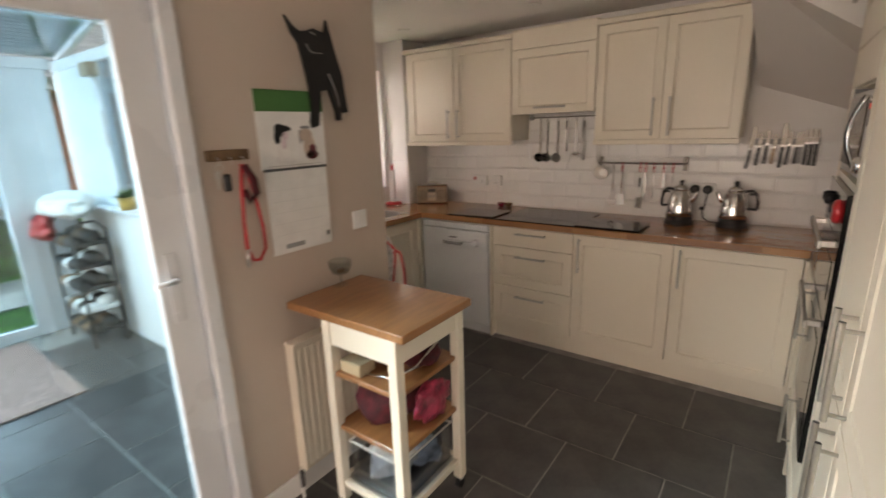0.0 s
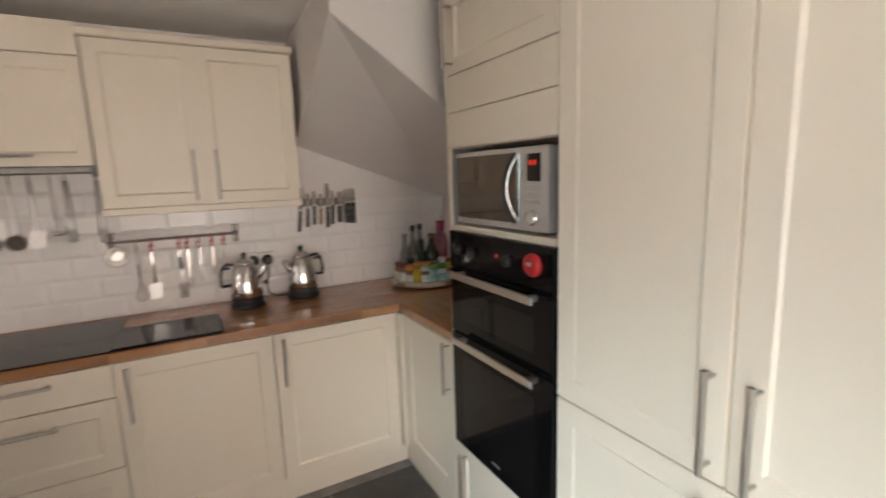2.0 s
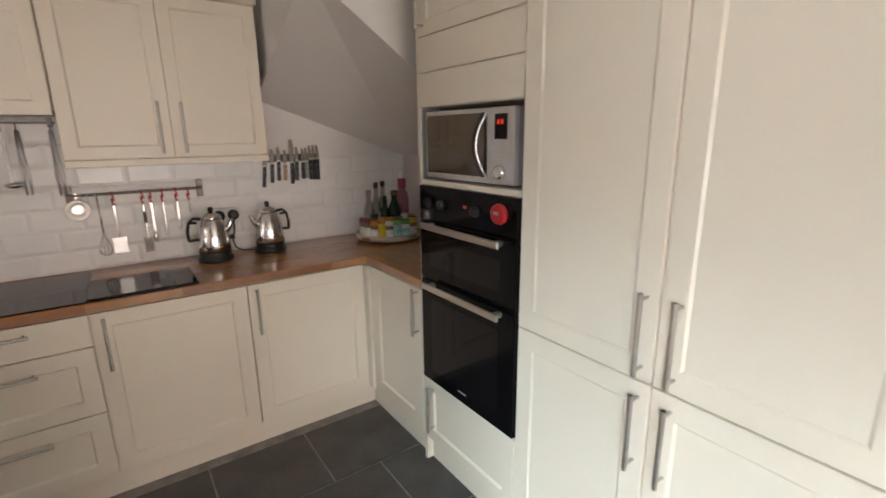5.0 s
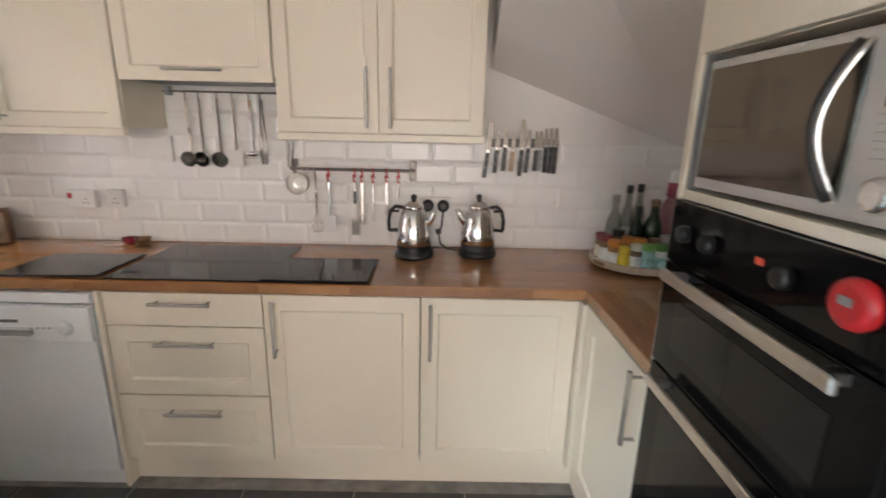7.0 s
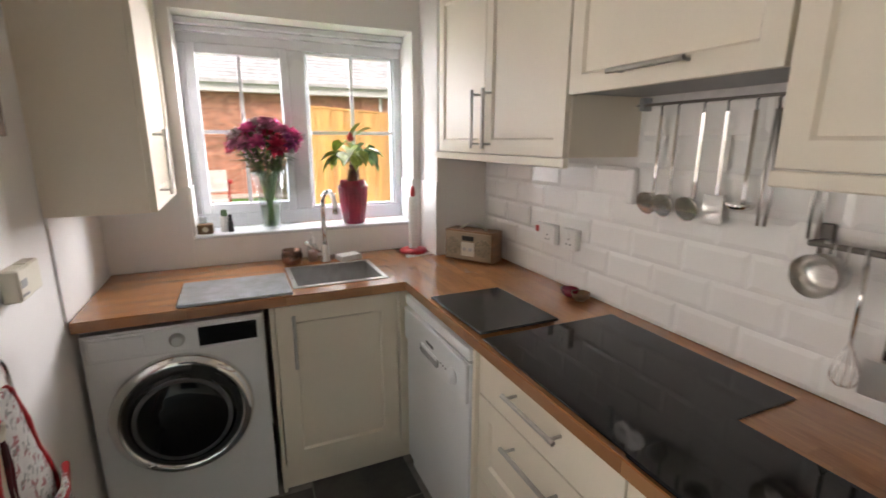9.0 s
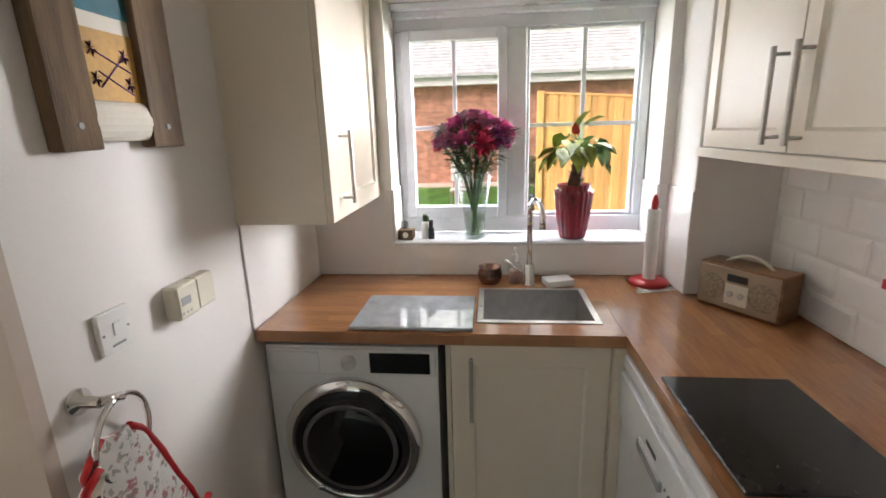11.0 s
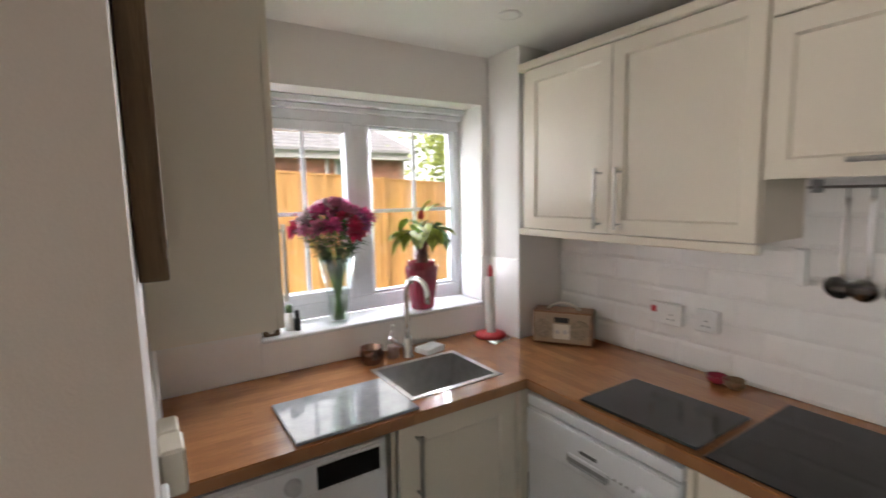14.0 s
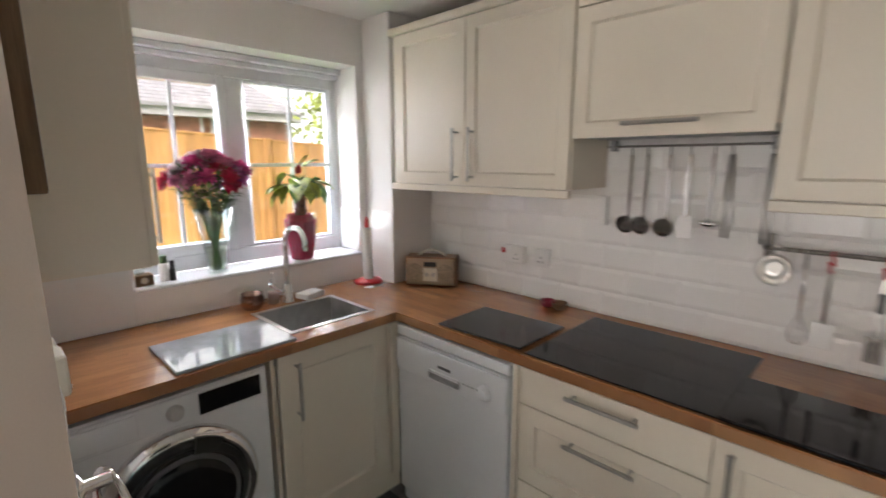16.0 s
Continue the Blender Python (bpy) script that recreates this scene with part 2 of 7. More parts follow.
PINKDARK = material("purple_petal", (0.48, 0.11, 0.33), 0.6, vary=0.3, scale=30)
CRIMSON = material("crimson_petal", (0.50, 0.02, 0.08), 0.55, vary=0.25, scale=30, second=(0.30, 0.008, 0.04))
PETALPINK = material("soft_pink_petal", (0.62, 0.22, 0.36), 0.6, vary=0.2, scale=30)
PETALWHITE = material("pale_petal", (0.75, 0.62, 0.66), 0.6, vary=0.12, scale=30)
PLANTSTEM = material("brown_plant_stem", (0.12, 0.045, 0.03), 0.8, vary=0.3, scale=30, bump=0.5)
BARNWOOD = material("weathered_dark_wood", (0.165, 0.102, 0.052), 0.75, vary=0.22, scale=5, bump=0.6, bump_scale=45, stretch=(9, 9, 0.8))
PALEWOOD = material("pale_wood", (0.46, 0.31, 0.18), 0.55, vary=0.12, scale=6, bump=0.2, bump_scale=60, stretch=(1, 1, 7))
CARTWOOD = material("cart_oak", (0.37, 0.17, 0.066), 0.32, vary=0.08, scale=5, bump=0.1, bump_scale=50, stretch=(9, 1.2, 4), second=(0.29, 0.125, 0.048), coat=0.3, detail=6)
STAVE = vary_by_object(material("oiled_oak_stave", (0.42, 0.188, 0.072), 0.24, vary=0.07, scale=9, bump=0.12, bump_scale=60, stretch=(1.2, 16, 4), second=(0.33, 0.15, 0.06), coat=0.5, detail=6), 0.15)
TRAYWOOD = material("tray_wood", (0.46, 0.37, 0.28), 0.65, vary=0.15, scale=9, bump=0.2, bump_scale=60)
RADIOWOOD = material("radio_walnut", (0.23, 0.115, 0.05), 0.4, vary=0.18, scale=7, stretch=(1, 1, 8))
RADIOFACE = material("champagne_radio_face", (0.40, 0.315, 0.225), 0.4, 0.3, vary=0.04, scale=8)
MESHGRILLE = material("speaker_grille", (0.36, 0.30, 0.22), 0.55, 0.3, vary=0.2, scale=120, bump=0.8, bump_scale=500)
COPPER = material("copper_cup", (0.27, 0.17, 0.135), 0.25, 1.0, vary=0.12, scale=12)
MARBLE = material("grey_stone_board", (0.38, 0.41, 0.44), 0.045, vary=0.12, scale=14, spec=0.9, coat=1.0, second=(0.30, 0.315, 0.335), detail=9)
PAPER = material("white_paper", (0.80, 0.79, 0.77), 0.8, vary=0.03, scale=15, bump=0.2, bump_scale=120)
LABELDUN = material("pale_dun_print", (0.55, 0.44, 0.36), 0.8, vary=0.1)
MAROONPRINT = material("maroon_print", (0.16, 0.04, 0.05), 0.8, vary=0.2)
INK = material("grey_print", (0.12, 0.12, 0.12), 0.8)
GREENPRINT = material("green_print", (0.05, 0.17, 0.045), 0.7, vary=0.06)
TEAL = material("teal_paint", (0.006, 0.125, 0.165), 0.6, vary=0.12, scale=10, bump=0.3, bump_scale=90)
OCHRE = material("ochre_paint", (0.58, 0.32, 0.065), 0.6, vary=0.16, scale=9, bump=0.3, bump_scale=90)
CANVAS = material("cream_canvas", (0.76, 0.71, 0.61), 0.75, vary=0.05, scale=9, bump=0.3, bump_scale=200)
PURPLE = material("purple_flower_paint", (0.13, 0.05, 0.14), 0.6, vary=0.4, scale=40)
FLORAL = floral_cotton("floral_cotton")
SILVERGREY = material("matt_black_bin", (0.008, 0.008, 0.0095), 0.55, vary=0.2, scale=6, bump=0.15, spec=0.25)
TORN = material("bare_grey_plaster", (0.17, 0.145, 0.125), 0.9, vary=0.2, scale=16, bump=0.6, bump_scale=60)
PINKWALL = material("pale_pink_wall_paint", (0.70, 0.63, 0.595), 0.65, vary=0.03, scale=1.5, bump=0.12, bump_scale=240)
MAGNOLIA = material("magnolia_wall_paint", (0.56, 0.465, 0.395), 0.65, vary=0.03, scale=1.3, bump=0.12, bump_scale=250)
PEACH = material("peach_wall_paint", (0.72, 0.61, 0.50), 0.7, vary=0.04, scale=3, bump=0.12, bump_scale=200)
GLASS = clear_glass("window_glass")
CONSGLASS = clear_glass("conservatory_glass", (0.78, 0.93, 1.0), 0.14, 0.78)
VASEGLASS = clear_glass("vase_glass", (0.94, 0.97, 0.96), 0.16, 0.95)
BOTTLEGREEN = material("green_bottle_glass", (0.012, 0.03, 0.015), 0.08, vary=0.1)
BOTTLECLEAR = clear_glass("bottle_glass", (0.86, 0.88, 0.84), 0.2, 0.85)
PINKGLASS = material("pink_bottle_glass", (0.32, 0.06, 0.10), 0.12, vary=0.1)
MICROGLASS = material("smoked_mirror_glass", (0.15, 0.13, 0.11), 0.06, 0.85, vary=0.04, scale=3)
RUG = material("dusty_pink_rug", (0.38, 0.25, 0.22), 0.95, vary=0.16, scale=40, bump=0.7, bump_scale=150)
GRASS = material("lawn_grass", (0.075, 0.21, 0.025), 0.9, vary=0.3, scale=3, bump=0.9, bump_scale=90, detail=9)
PAVING = material("pale_paving", (0.56, 0.50, 0.44), 0.85, vary=0.1, scale=2, bump=0.3)
BRICK = vary_by_object(material("red_brick", (0.55, 0.26, 0.18), 0.85, vary=0.2, scale=5, bump=0.6, bump_scale=60), 0.2, True)
MORTAR = material("brick_mortar", (0.52, 0.46, 0.40), 0.9, vary=0.1, scale=5)
SLATES = vary_by_object(material("grey_roof_slate", (0.58, 0.60, 0.64), 0.6, vary=0.12, scale=5, bump=0.3), 0.1, True)
FENCE = vary_by_object(material("orange_fence_board", (0.54, 0.285, 0.095), 0.75, vary=0.16, scale=4, bump=0.5, bump_scale=40, stretch=(7, 7, 0.7)), 0.16)
BARK = material("tree_bark", (0.10, 0.075, 0.05), 0.9, vary=0.3, scale=8, bump=0.8)
FOLIAGE = vary_by_object(material("spring_foliage", (0.42, 0.52, 0.11), 0.7, vary=0.25, scale=7), 0.3, True)
BLUEPOT = material("blue_planter", (0.09, 0.19, 0.32), 0.5, vary=0.15)
REDDISPLAY = glow("red_display", (1.0, 0.04, 0.02), 0.18)
YELLOW = material("yellow_lid", (0.62, 0.47, 0.03), 0.4)
ORANGE = material("orange_label", (0.55, 0.22, 0.04), 0.5)
JARGREEN = material("green_lid", (0.09, 0.27, 0.05), 0.4)
JARWHITE = material("white_jar", (0.62, 0.63, 0.60), 0.3, vary=0.1, scale=30)
JARBROWN = material("brown_spice", (0.21, 0.12, 0.06), 0.5, vary=0.2, scale=30)
BEIGEBOX = material("cardboard_box", (0.50, 0.40, 0.26), 0.8, vary=0.08)


# ---- mesh helpers ----
def bx(bm, x0, x1, y0, y1, z0, z1, bev=0.0, m=None, seg=1):
    """Add a box, with rounded edges if bev is given; m moves it."""
    geo = bmesh.ops.create_cube(bm, size=1)
    bmesh.ops.transform(bm, matrix=Matrix.LocRotScale(((x0 + x1) / 2, (y0 + y1) / 2, (z0 + z1) / 2), None, (abs(x1 - x0), abs(y1 - y0), abs(z1 - z0))), verts=geo["verts"])
    vs = geo["verts"]
    if bev:
        edges = list({e for v in vs for e in v.link_edges})
        r = bmesh.ops.bevel(bm, geom=edges, offset=bev, segments=seg, affect="EDGES", profile=0.7)
        vs = list({v for f in r["faces"] for v in f.verts} | {v for v in vs if v.is_valid})
    if m is not None:
        bmesh.ops.transform(bm, matrix=m, verts=vs)
    return bm


def cyl(bm, p0, p1, r0, r1=None, seg=16):
    """A capped round bar from p0 to p1."""
    p0, p1 = Vector(p0), Vector(p1)
    d = p1 - p0
    m = Matrix.Translation((p0 + p1) / 2) @ d.to_track_quat("Z", "Y").to_matrix().to_4x4()
    bmesh.ops.create_cone(bm, cap_ends=True, segments=seg, radius1=r0, radius2=r0 if r1 is None else r1, depth=d.length, matrix=m)
    return bm


def lathe(bm, profile, centre=(0, 0, 0), seg=24, ribs=0, rib=0.0, m=None):
    """Turn a profile of (radius, height) round the upright axis."""
    rings = []
    for r, z in profile:
        ring = []
        for i in range(seg):
            a = 2 * math.pi * i / seg
            rr = r * (1 + rib * math.cos(ribs * a)) if ribs else r
            ring.append(bm.verts.new((centre[0] + rr * math.cos(a), centre[1] + rr * math.sin(a), centre[2] + z)))
        rings.append(ring)
    for a, b in zip(rings, rings[1:]):
        for i in range(seg):
            f = bm.faces.new((a[i], a[(i + 1) % seg], b[(i + 1) % seg], b[i]))
            f.smooth = True
    bm.faces.new(rings[0][::-1])
    bm.faces.new(rings[-1])
    if m is not None:
        bmesh.ops.transform(bm, matrix=m, verts=[v for ring in rings for v in ring])
    return bm


def tube(bm, points, r, seg=8, taper=1.0):
    """A round rod along a chain of points."""
    pts = [Vector(p) for p in points]
    rings = []
    up = Vector((0.31, 0.17, 0.93))
    for i, p in enumerate(pts):
        d = (pts[min(i + 1, len(pts) - 1)] - pts[max(i - 1, 0)]).normalized()
        u = d.cross(up).normalized()
        v = d.cross(u)
        rr = r * (1 + (taper - 1) * i / max(1, len(pts) - 1))
        rings.append([bm.verts.new(p + rr * (math.cos(2 * math.pi * k / seg) * u + math.sin(2 * math.pi * k / seg) * v)) for k in range(seg)])
    for a, b in zip(rings, rings[1:]):
        for k in range(seg):
            f = bm.faces.new((a[k], a[(k + 1) % seg], b[(k + 1) % seg], b[k]))
            f.smooth = True
    bm.faces.new(rings[0][::-1])
    bm.faces.new(rings[-1])
    return bm


def ball(bm, c, r, sx=1, sy=1, sz=1, seg=12):
    g = bmesh.ops.create_uvsphere(bm, u_segments=seg, v_segments=max(6, seg // 2 + 2), radius=r)
    bmesh.ops.transform(bm, matrix=Matrix.LocRotScale(c, None, (sx, sy, sz)), verts=g["verts"])
    for v in g["verts"]:
        for f in v.link_faces:
            f.smooth = True
    return bm


def leaf(bm, p, direction, length, width, bend=0.25):
    """A pointed leaf with a folded midrib."""
    d = Vector(direction).normalized()
    s = d.cross(Vector((0, 0, 1)))
    s = s.normalized() if s.length > 0.01 else Vector((1, 0, 0))
    n = s.cross(d)
    p = Vector(p)
    mid = [p, p + d * length * 0.5 + n * length * bend * 0.3, p + d * length - n * length * bend * 0.5]
    sides = [p + d * length * 0.45 + s * width * 0.5 + n * width * 0.2, p + d * length * 0.45 - s * width * 0.5 + n * width * 0.2]
    v = [bm.verts.new(q) for q in (mid[0], sides[0], mid[2], sides[1], mid[1])]
    for tri in ((0, 1, 4), (1, 2, 4), (2, 3, 4), (3, 0, 4)):
        bm.faces.new([v[i] for i in tri])
    return bm


def broad_leaf(bm, p, direction, length, width, bend=0.3):
    """A heart-shaped leaf, folded along its midrib and drooping at the tip."""
    d = Vector(direction).normalized()
    s = d.cross(Vector((0, 0, 1)))
    s = s.normalized() if s.length > 0.01 else Vector((1, 0, 0))
    n = s.cross(d)
    p = Vector(p)
    rib = [bm.verts.new(p + d * length * f - n * length * bend * f * f) for f in (0.0, 0.25, 0.55, 1.0)]
    for side in (1, -1):
        e = [bm.verts.new(p + d * length * f + s * side * width * w + n * width * 0.18 - n * length * bend * f * f) for f, w in ((-0.1, 0.24), (0.12, 0.48), (0.45, 0.42), (0.78, 0.2))]
        for q in ((rib[0], e[0], e[1], rib[1]), (rib[1], e[1], e[2], rib[2]), (rib[2], e[2], e[3], rib[3])):
            bm.faces.new(q if side > 0 else q[::-1]).smooth = True
    return bm


def thing(name, label, category, base=(0, 0, 0), group="", rz=0.0):
    """A thing made of parts: an Empty at its base."""
    ob = new(name)
    ob.empty_display_size = 0.05
    ob.matrix_basis = pose(*base, 0, 0, rz)
    return tagged(ob, label, category, group)


def part(name, bm, mat, parent=None, label="", local=False, m=None, smooth=False):
    """Link a bmesh as one mesh object under a thing or part; built in the world's metres unless local."""
    me = bpy.data.meshes.new(name)
    bmesh.ops.recalc_face_normals(bm, faces=bm.faces)
    bm.to_mesh(me)
    bm.free()
    me.materials.append(mat)
    ob = new(name, me)
    if smooth:
        for p in me.polygons:
            p.use_smooth = True
    if parent is not None:
        ob.parent = parent
        if not local and parent.type == "EMPTY":
            ob.matrix_parent_inverse = parent.matrix_basis.inverted()
    if m is not None:
        ob.matrix_basis = m
    if label:
        ob["label"] = label
    return ob


def solo(name, bm, mat, label="", category="", kind="", group=""):
    """A thing or piece of the setting that is one mesh."""
    return tagged(part(name, bm, mat), label, category, group, kind)


def piece(name, mesh, parent, at):
    """One of many alike pieces that share a mesh."""
    ob = new(name, mesh)
    ob.parent = parent
    ob.location = at
    return ob


def B():
    return bmesh.new()


# facing frames: columns are width, height and outward direction
def facing(axis):
    cols = {"-y": ((1, 0, 0), (0, 0, 1), (0, -1, 0)), "-x": ((0, -1, 0), (0, 0, 1), (-1, 0, 0)), "+x": ((0, 1, 0), (0, 0, 1), (1, 0, 0)), "+y": ((-1, 0, 0), (0, 0, 1), (0, 1, 0))}[axis]
    return Matrix([[cols[j][i] for j in range(3)] for i in range(3)]).to_4x4()


def put(axis, x, y, z):
    """From a front's own width, height and outward metres to the world's."""
    return Matrix.Translation((x, y, z)) @ facing(axis)


def shaker(w, h, m, frame_w=0.08, thick=0.02, recess=0.009, panel=True):
    """A framed cabinet front: a slab with a recessed centre panel, its face at outward 0."""
    bm = B()
    bx(bm, 0, w, 0, h, -thick, 0, 0.0015)
    if panel:
        f = max((f for f in bm.faces if f.normal.z > 0.9), key=lambda q: q.calc_area())
        bmesh.ops.inset_region(bm, faces=[f], thickness=frame_w, depth=0)
        bmesh.ops.inset_region(bm, faces=[f], thickness=0.011, depth=-recess)
    bmesh.ops.transform(bm, matrix=m, verts=bm.verts)
    return bm


def bar_handle(m, length=0.226, upright=True, out=0.036):
    """A brushed bar on two posts, with collars."""
    bm = B()
    a = Vector((0, 1, 0)) if upright else Vector((1, 0, 0))
    o = Vector((0, 0, out))
    cyl(bm, o - a * length / 2, o + a * length / 2, 0.0066, seg=12)
    for s in (-1, 1):
        c = o + a * s * (length / 2 - 0.017)
        cyl(bm, c, c - o, 0.0045, seg=10)
        cyl(bm, c - a * 0.006, c + a * 0.006, 0.0072, seg=12)
        e = o + a * s * (length / 2)
        cyl(bm, e - a * s * 0.003, e, 0.0068, seg=12)
    bmesh.ops.transform(bm, matrix=m, verts=bm.verts)
    return bm


def front(parent, axis, x, y, z, w, h, handle=None, upright=True, frame_w=0.082, panel=True, name="door", recess=0.009):
    """A cabinet front with its handle; (x, y, z) is its lower corner at width 0."""
    m = put(axis, x, y, z)
    d = part(name, shaker(w, h, m, frame_w, recess=recess, panel=panel), CREAM, parent)
    if handle:
        part("handle", bar_handle(m @ Matrix.Translation((handle[0], handle[1], 0)), upright=upright), HANDLE, d, "brushed steel bar handle")
    return d


# ---- the room: floor, walls, ceiling ----
WX, PY, CX, NY, EX, CZ = -2.877, 1.81, -1.54, 3.6, 0.8, 2.28   # window wall, picture wall, calendar wall, hob wall, east wall, ceiling
SY = SOUTH

floor = solo("floor", bx(bx(B(), -4.95, EX + 0.1, SY - 0.1, 1.62, -0.12, -0.0035), WX - 0.29, EX + 0.1, 1.62, NY + 0.1, -0.12, -0.0035), FGROUT, "grey grout bed of the dark tiled floor", "floor", "structure")
solo("ceiling", bx(bx(B(), WX - 0.3, EX + 0.1, PY - 0.3, NY + 0.1, CZ, CZ + 0.1), CX - 0.3, EX + 0.1, SY - 0.1, PY - 0.3, CZ, CZ + 0.1), CEIL, "plain white painted ceiling", "ceiling", "structure")
wall_north = solo("wall_north", bx(B(), WX - 0.3, EX + 0.1, NY, NY + 0.12, -0.1, CZ), WALL, "white painted kitchen wall behind the hob", "wall", "structure")

# window wall with the window opening, reveal 2.17-3.27, 1.06-2.05
bm = B()
bx(bm, WX - 0.28, WX, PY - 0.28, 2.17, -0.1, CZ)
bx(bm, WX - 0.28, WX, 3.27, NY, -0.1, CZ)
bx(bm, WX - 0.28, WX, 2.17, 3.27, -0.1, 1.045)
bx(bm, WX - 0.28, WX, 2.17, 3.27, 2.05, CZ)
solo("wall_west", bm, WALL, "white painted wall with a deep window reveal", "wall", "structure")
solo("wall_pillar", bx(B(), WX, -2.645, 3.312, NY, 0.9, CZ, 0.003), WALL, "boxed white pipe pillar in the corner", "wall", "structure")
solo("wall_picture", bx(B(), WX, CX - 0.03, PY - 0.28, PY, -0.1, CZ, 0.0), WALL, "white painted wall beside the washing machine", "wall", "structure")
# calendar wall with the patio door opening, y -1.5 to 0.925
bm = B()
bx(bm, CX - 0.28, CX, 0.925, PY - 0.281, -0.1, CZ)
bx(bm, CX - 0.03, CX, PY - 0.281, PY, -0.1, CZ)
bx(bm, CX - 0.28, CX, -1.5, 0.925, 2.04, CZ)
bx(bm, CX - 0.28, CX, SY, -1.5, -0.1, CZ)
solo("wall_calendar", bm, MAGNOLIA, "magnolia wall between kitchen and conservatory", "wall", "structure")
bm = B()
bx(bm, EX, EX + 0.1, 0.45, NY, -0.1, CZ)
bx(bm, EX, EX + 0.1, -0.4, 0.45, 2.05, CZ)
bx(bm, EX, EX + 0.1, SY, -0.4, -0.1, CZ)
solo("wall_east", bm, PINKWALL, "pale pink painted wall beside the tall units", "wall", "structure")
# unseen end wall, its opening added to let the fill lamp in
bm = bx(B(), CX - 0.28, -1.45, SY - 0.1, SY, -0.1, CZ)
bx(bm, 0.35, EX + 0.1, SY - 0.1, SY, -0.1, CZ)
bx(bm, -1.45, 0.35, SY - 0.1, SY, -0.1, 0.4)
bx(bm, -1.45, 0.35, SY - 0.1, SY, 2.1, CZ)
solo("wall_south", bm, WALL, "plain white wall closing the unseen end of the room", "wall", "structure")

# stair bulkhead over the right-hand worktop: two upright faces and a winding underside
bm = B()
tip, apex, low, far = (-0.131, NY, 1.74), (-0.178, 2.6, 2.134), (EX, 2.6, 1.465), (EX, NY, 1.405)
tv, av, lv, fv = [bm.verts.new(p) for p in (tip, apex, low, far)]
t2, a2, l2, f2 = [bm.verts.new((p[0], p[1], CZ + 0.02)) for p in (tip, apex, low, far)]
for q in ((tv, av, a2, t2), (av, lv, l2, a2), (tv, fv, av), (av, fv, lv), (t2, a2, l2, f2), (lv, fv, f2, l2), (fv, tv, t2, f2)):
    bm.faces.new(q)
bmesh.ops.recalc_face_normals(bm, faces=bm.faces)
solo("wall_bulkhead", bm, WALL, "sloping plastered underside of the stairs", "wall", "structure")

# tiled strips on window wall, pillar and the return beside the worktop
bm = B()
bx(bm, WX, WX + 0.009, PY, 2.165, 0.911, 1.288, 0.002)
bx(bm, WX, WX + 0.009, 2.165, 3.275, 0.911, 1.052, 0.002)
bx(bm, WX, WX + 0.009, 3.275, 3.312, 0.911, 1.295, 0.002)
bx(bm, WX + 0.009, -2.636, 3.303, 3.312, 0.911, 1.295, 0.002)
bx(bm, WX - 0.193, WX + 0.004, 3.262, 3.27, 1.066, 1.295, 0.002)
bx(bm, WX - 0.193, WX + 0.004, 2.17, 2.178, 1.066, 1.288, 0.002)
bx(bm, WX + 0.009, -2.262, PY, PY + 0.009, 0.911, 1.262, 0.002)
solo("trim_tiled_upstand", bm, METRO, "white glazed tile upstand above the worktop", "tiles", "structure")
bm = B()
bx(bm, CX, CX + 0.014, 0.93, PY, 0, 0.1, 0.003)
bx(bm, -2.25, CX + 0.014, PY, PY + 0.014, 0, 0.1, 0.003)
bx(bm, EX - 0.014, EX, 0.52, 0.86, 0, 0.1, 0.003)
solo("baseboard", bm, GLOSSWHITE, "white gloss skirting board", "skirting", "structure")

# ---- kitchen window ----
win = tagged(new("window_1"), "white plastic casement window with georgian bars", "window", kind="structure")
FX = WX - 0.195
bm = B()
bx(bm, FX - 0.06, FX, 2.172, 3.268, 1.062, 1.136, 0.004)
bx(bm, FX - 0.06, FX, 2.172, 3.268, 1.945, 2.03, 0.004)
bx(bm, FX - 0.06, FX, 2.172, 2.203, 1.136, 1.945, 0.004)
bx(bm, FX - 0.06, FX, 3.228, 3.268, 1.136, 1.945, 0.004)
bx(bm, FX - 0.06, FX, 2.664, 2.75, 1.136, 1.945, 0.004)
part("window_frame", bm, UPVC, win)
bm = B()
for y0, y1, z0, z1 in ((3.214, 3.228, 1.136, 1.945), (2.75, 2.764, 1.136, 1.945), (2.764, 3.214, 1.136, 1.15), (2.764, 3.214, 1.931, 1.945)):
    bx(bm, FX - 0.05, FX - 0.012, y0, y1, z0, z1, 0.003)
part("glazing_bead", bm, UPVC, win)
bm = B()
bx(bm, FX - 0.045, FX + 0.014, 2.203, 2.245, 1.131, 1.951, 0.004)
bx(bm, FX - 0.045, FX + 0.014, 2.624, 2.664, 1.131, 1.951, 0.004)
bx(bm, FX - 0.045, FX + 0.014, 2.245, 2.624, 1.131, 1.184, 0.004)
bx(bm, FX - 0.045, FX + 0.014, 2.245, 2.624, 1.903, 1.951, 0.004)
part("sash", bm, UPVC, win)
for y0, y1, z0, z1, my in ((2.245, 2.624, 1.184, 1.903, 2.433), (2.764, 3.214, 1.15, 1.931, 2.99)):
    pane = part("pane", bx(B(), FX - 0.034, FX - 0.012, y0, y1, z0, z1), GLASS, win)
    pane.visible_shadow = False
    bm = B()
    bx(bm, FX - 0.011, FX - 0.003, my - 0.009, my + 0.009, z0, z1, 0.001)
    bx(bm, FX - 0.0105, FX - 0.0035, y0, my - 0.009, 1.532, 1.55, 0.001)
    bx(bm, FX - 0.0105, FX - 0.0035, my + 0.009, y1, 1.532, 1.55, 0.001)
    part("glazing_bar", bm, UPVC, win)
bm = B()
bx(bm, FX - 0.0, WX + 0.016, 2.172, 3.268, 1.046, 1.062, 0.004)
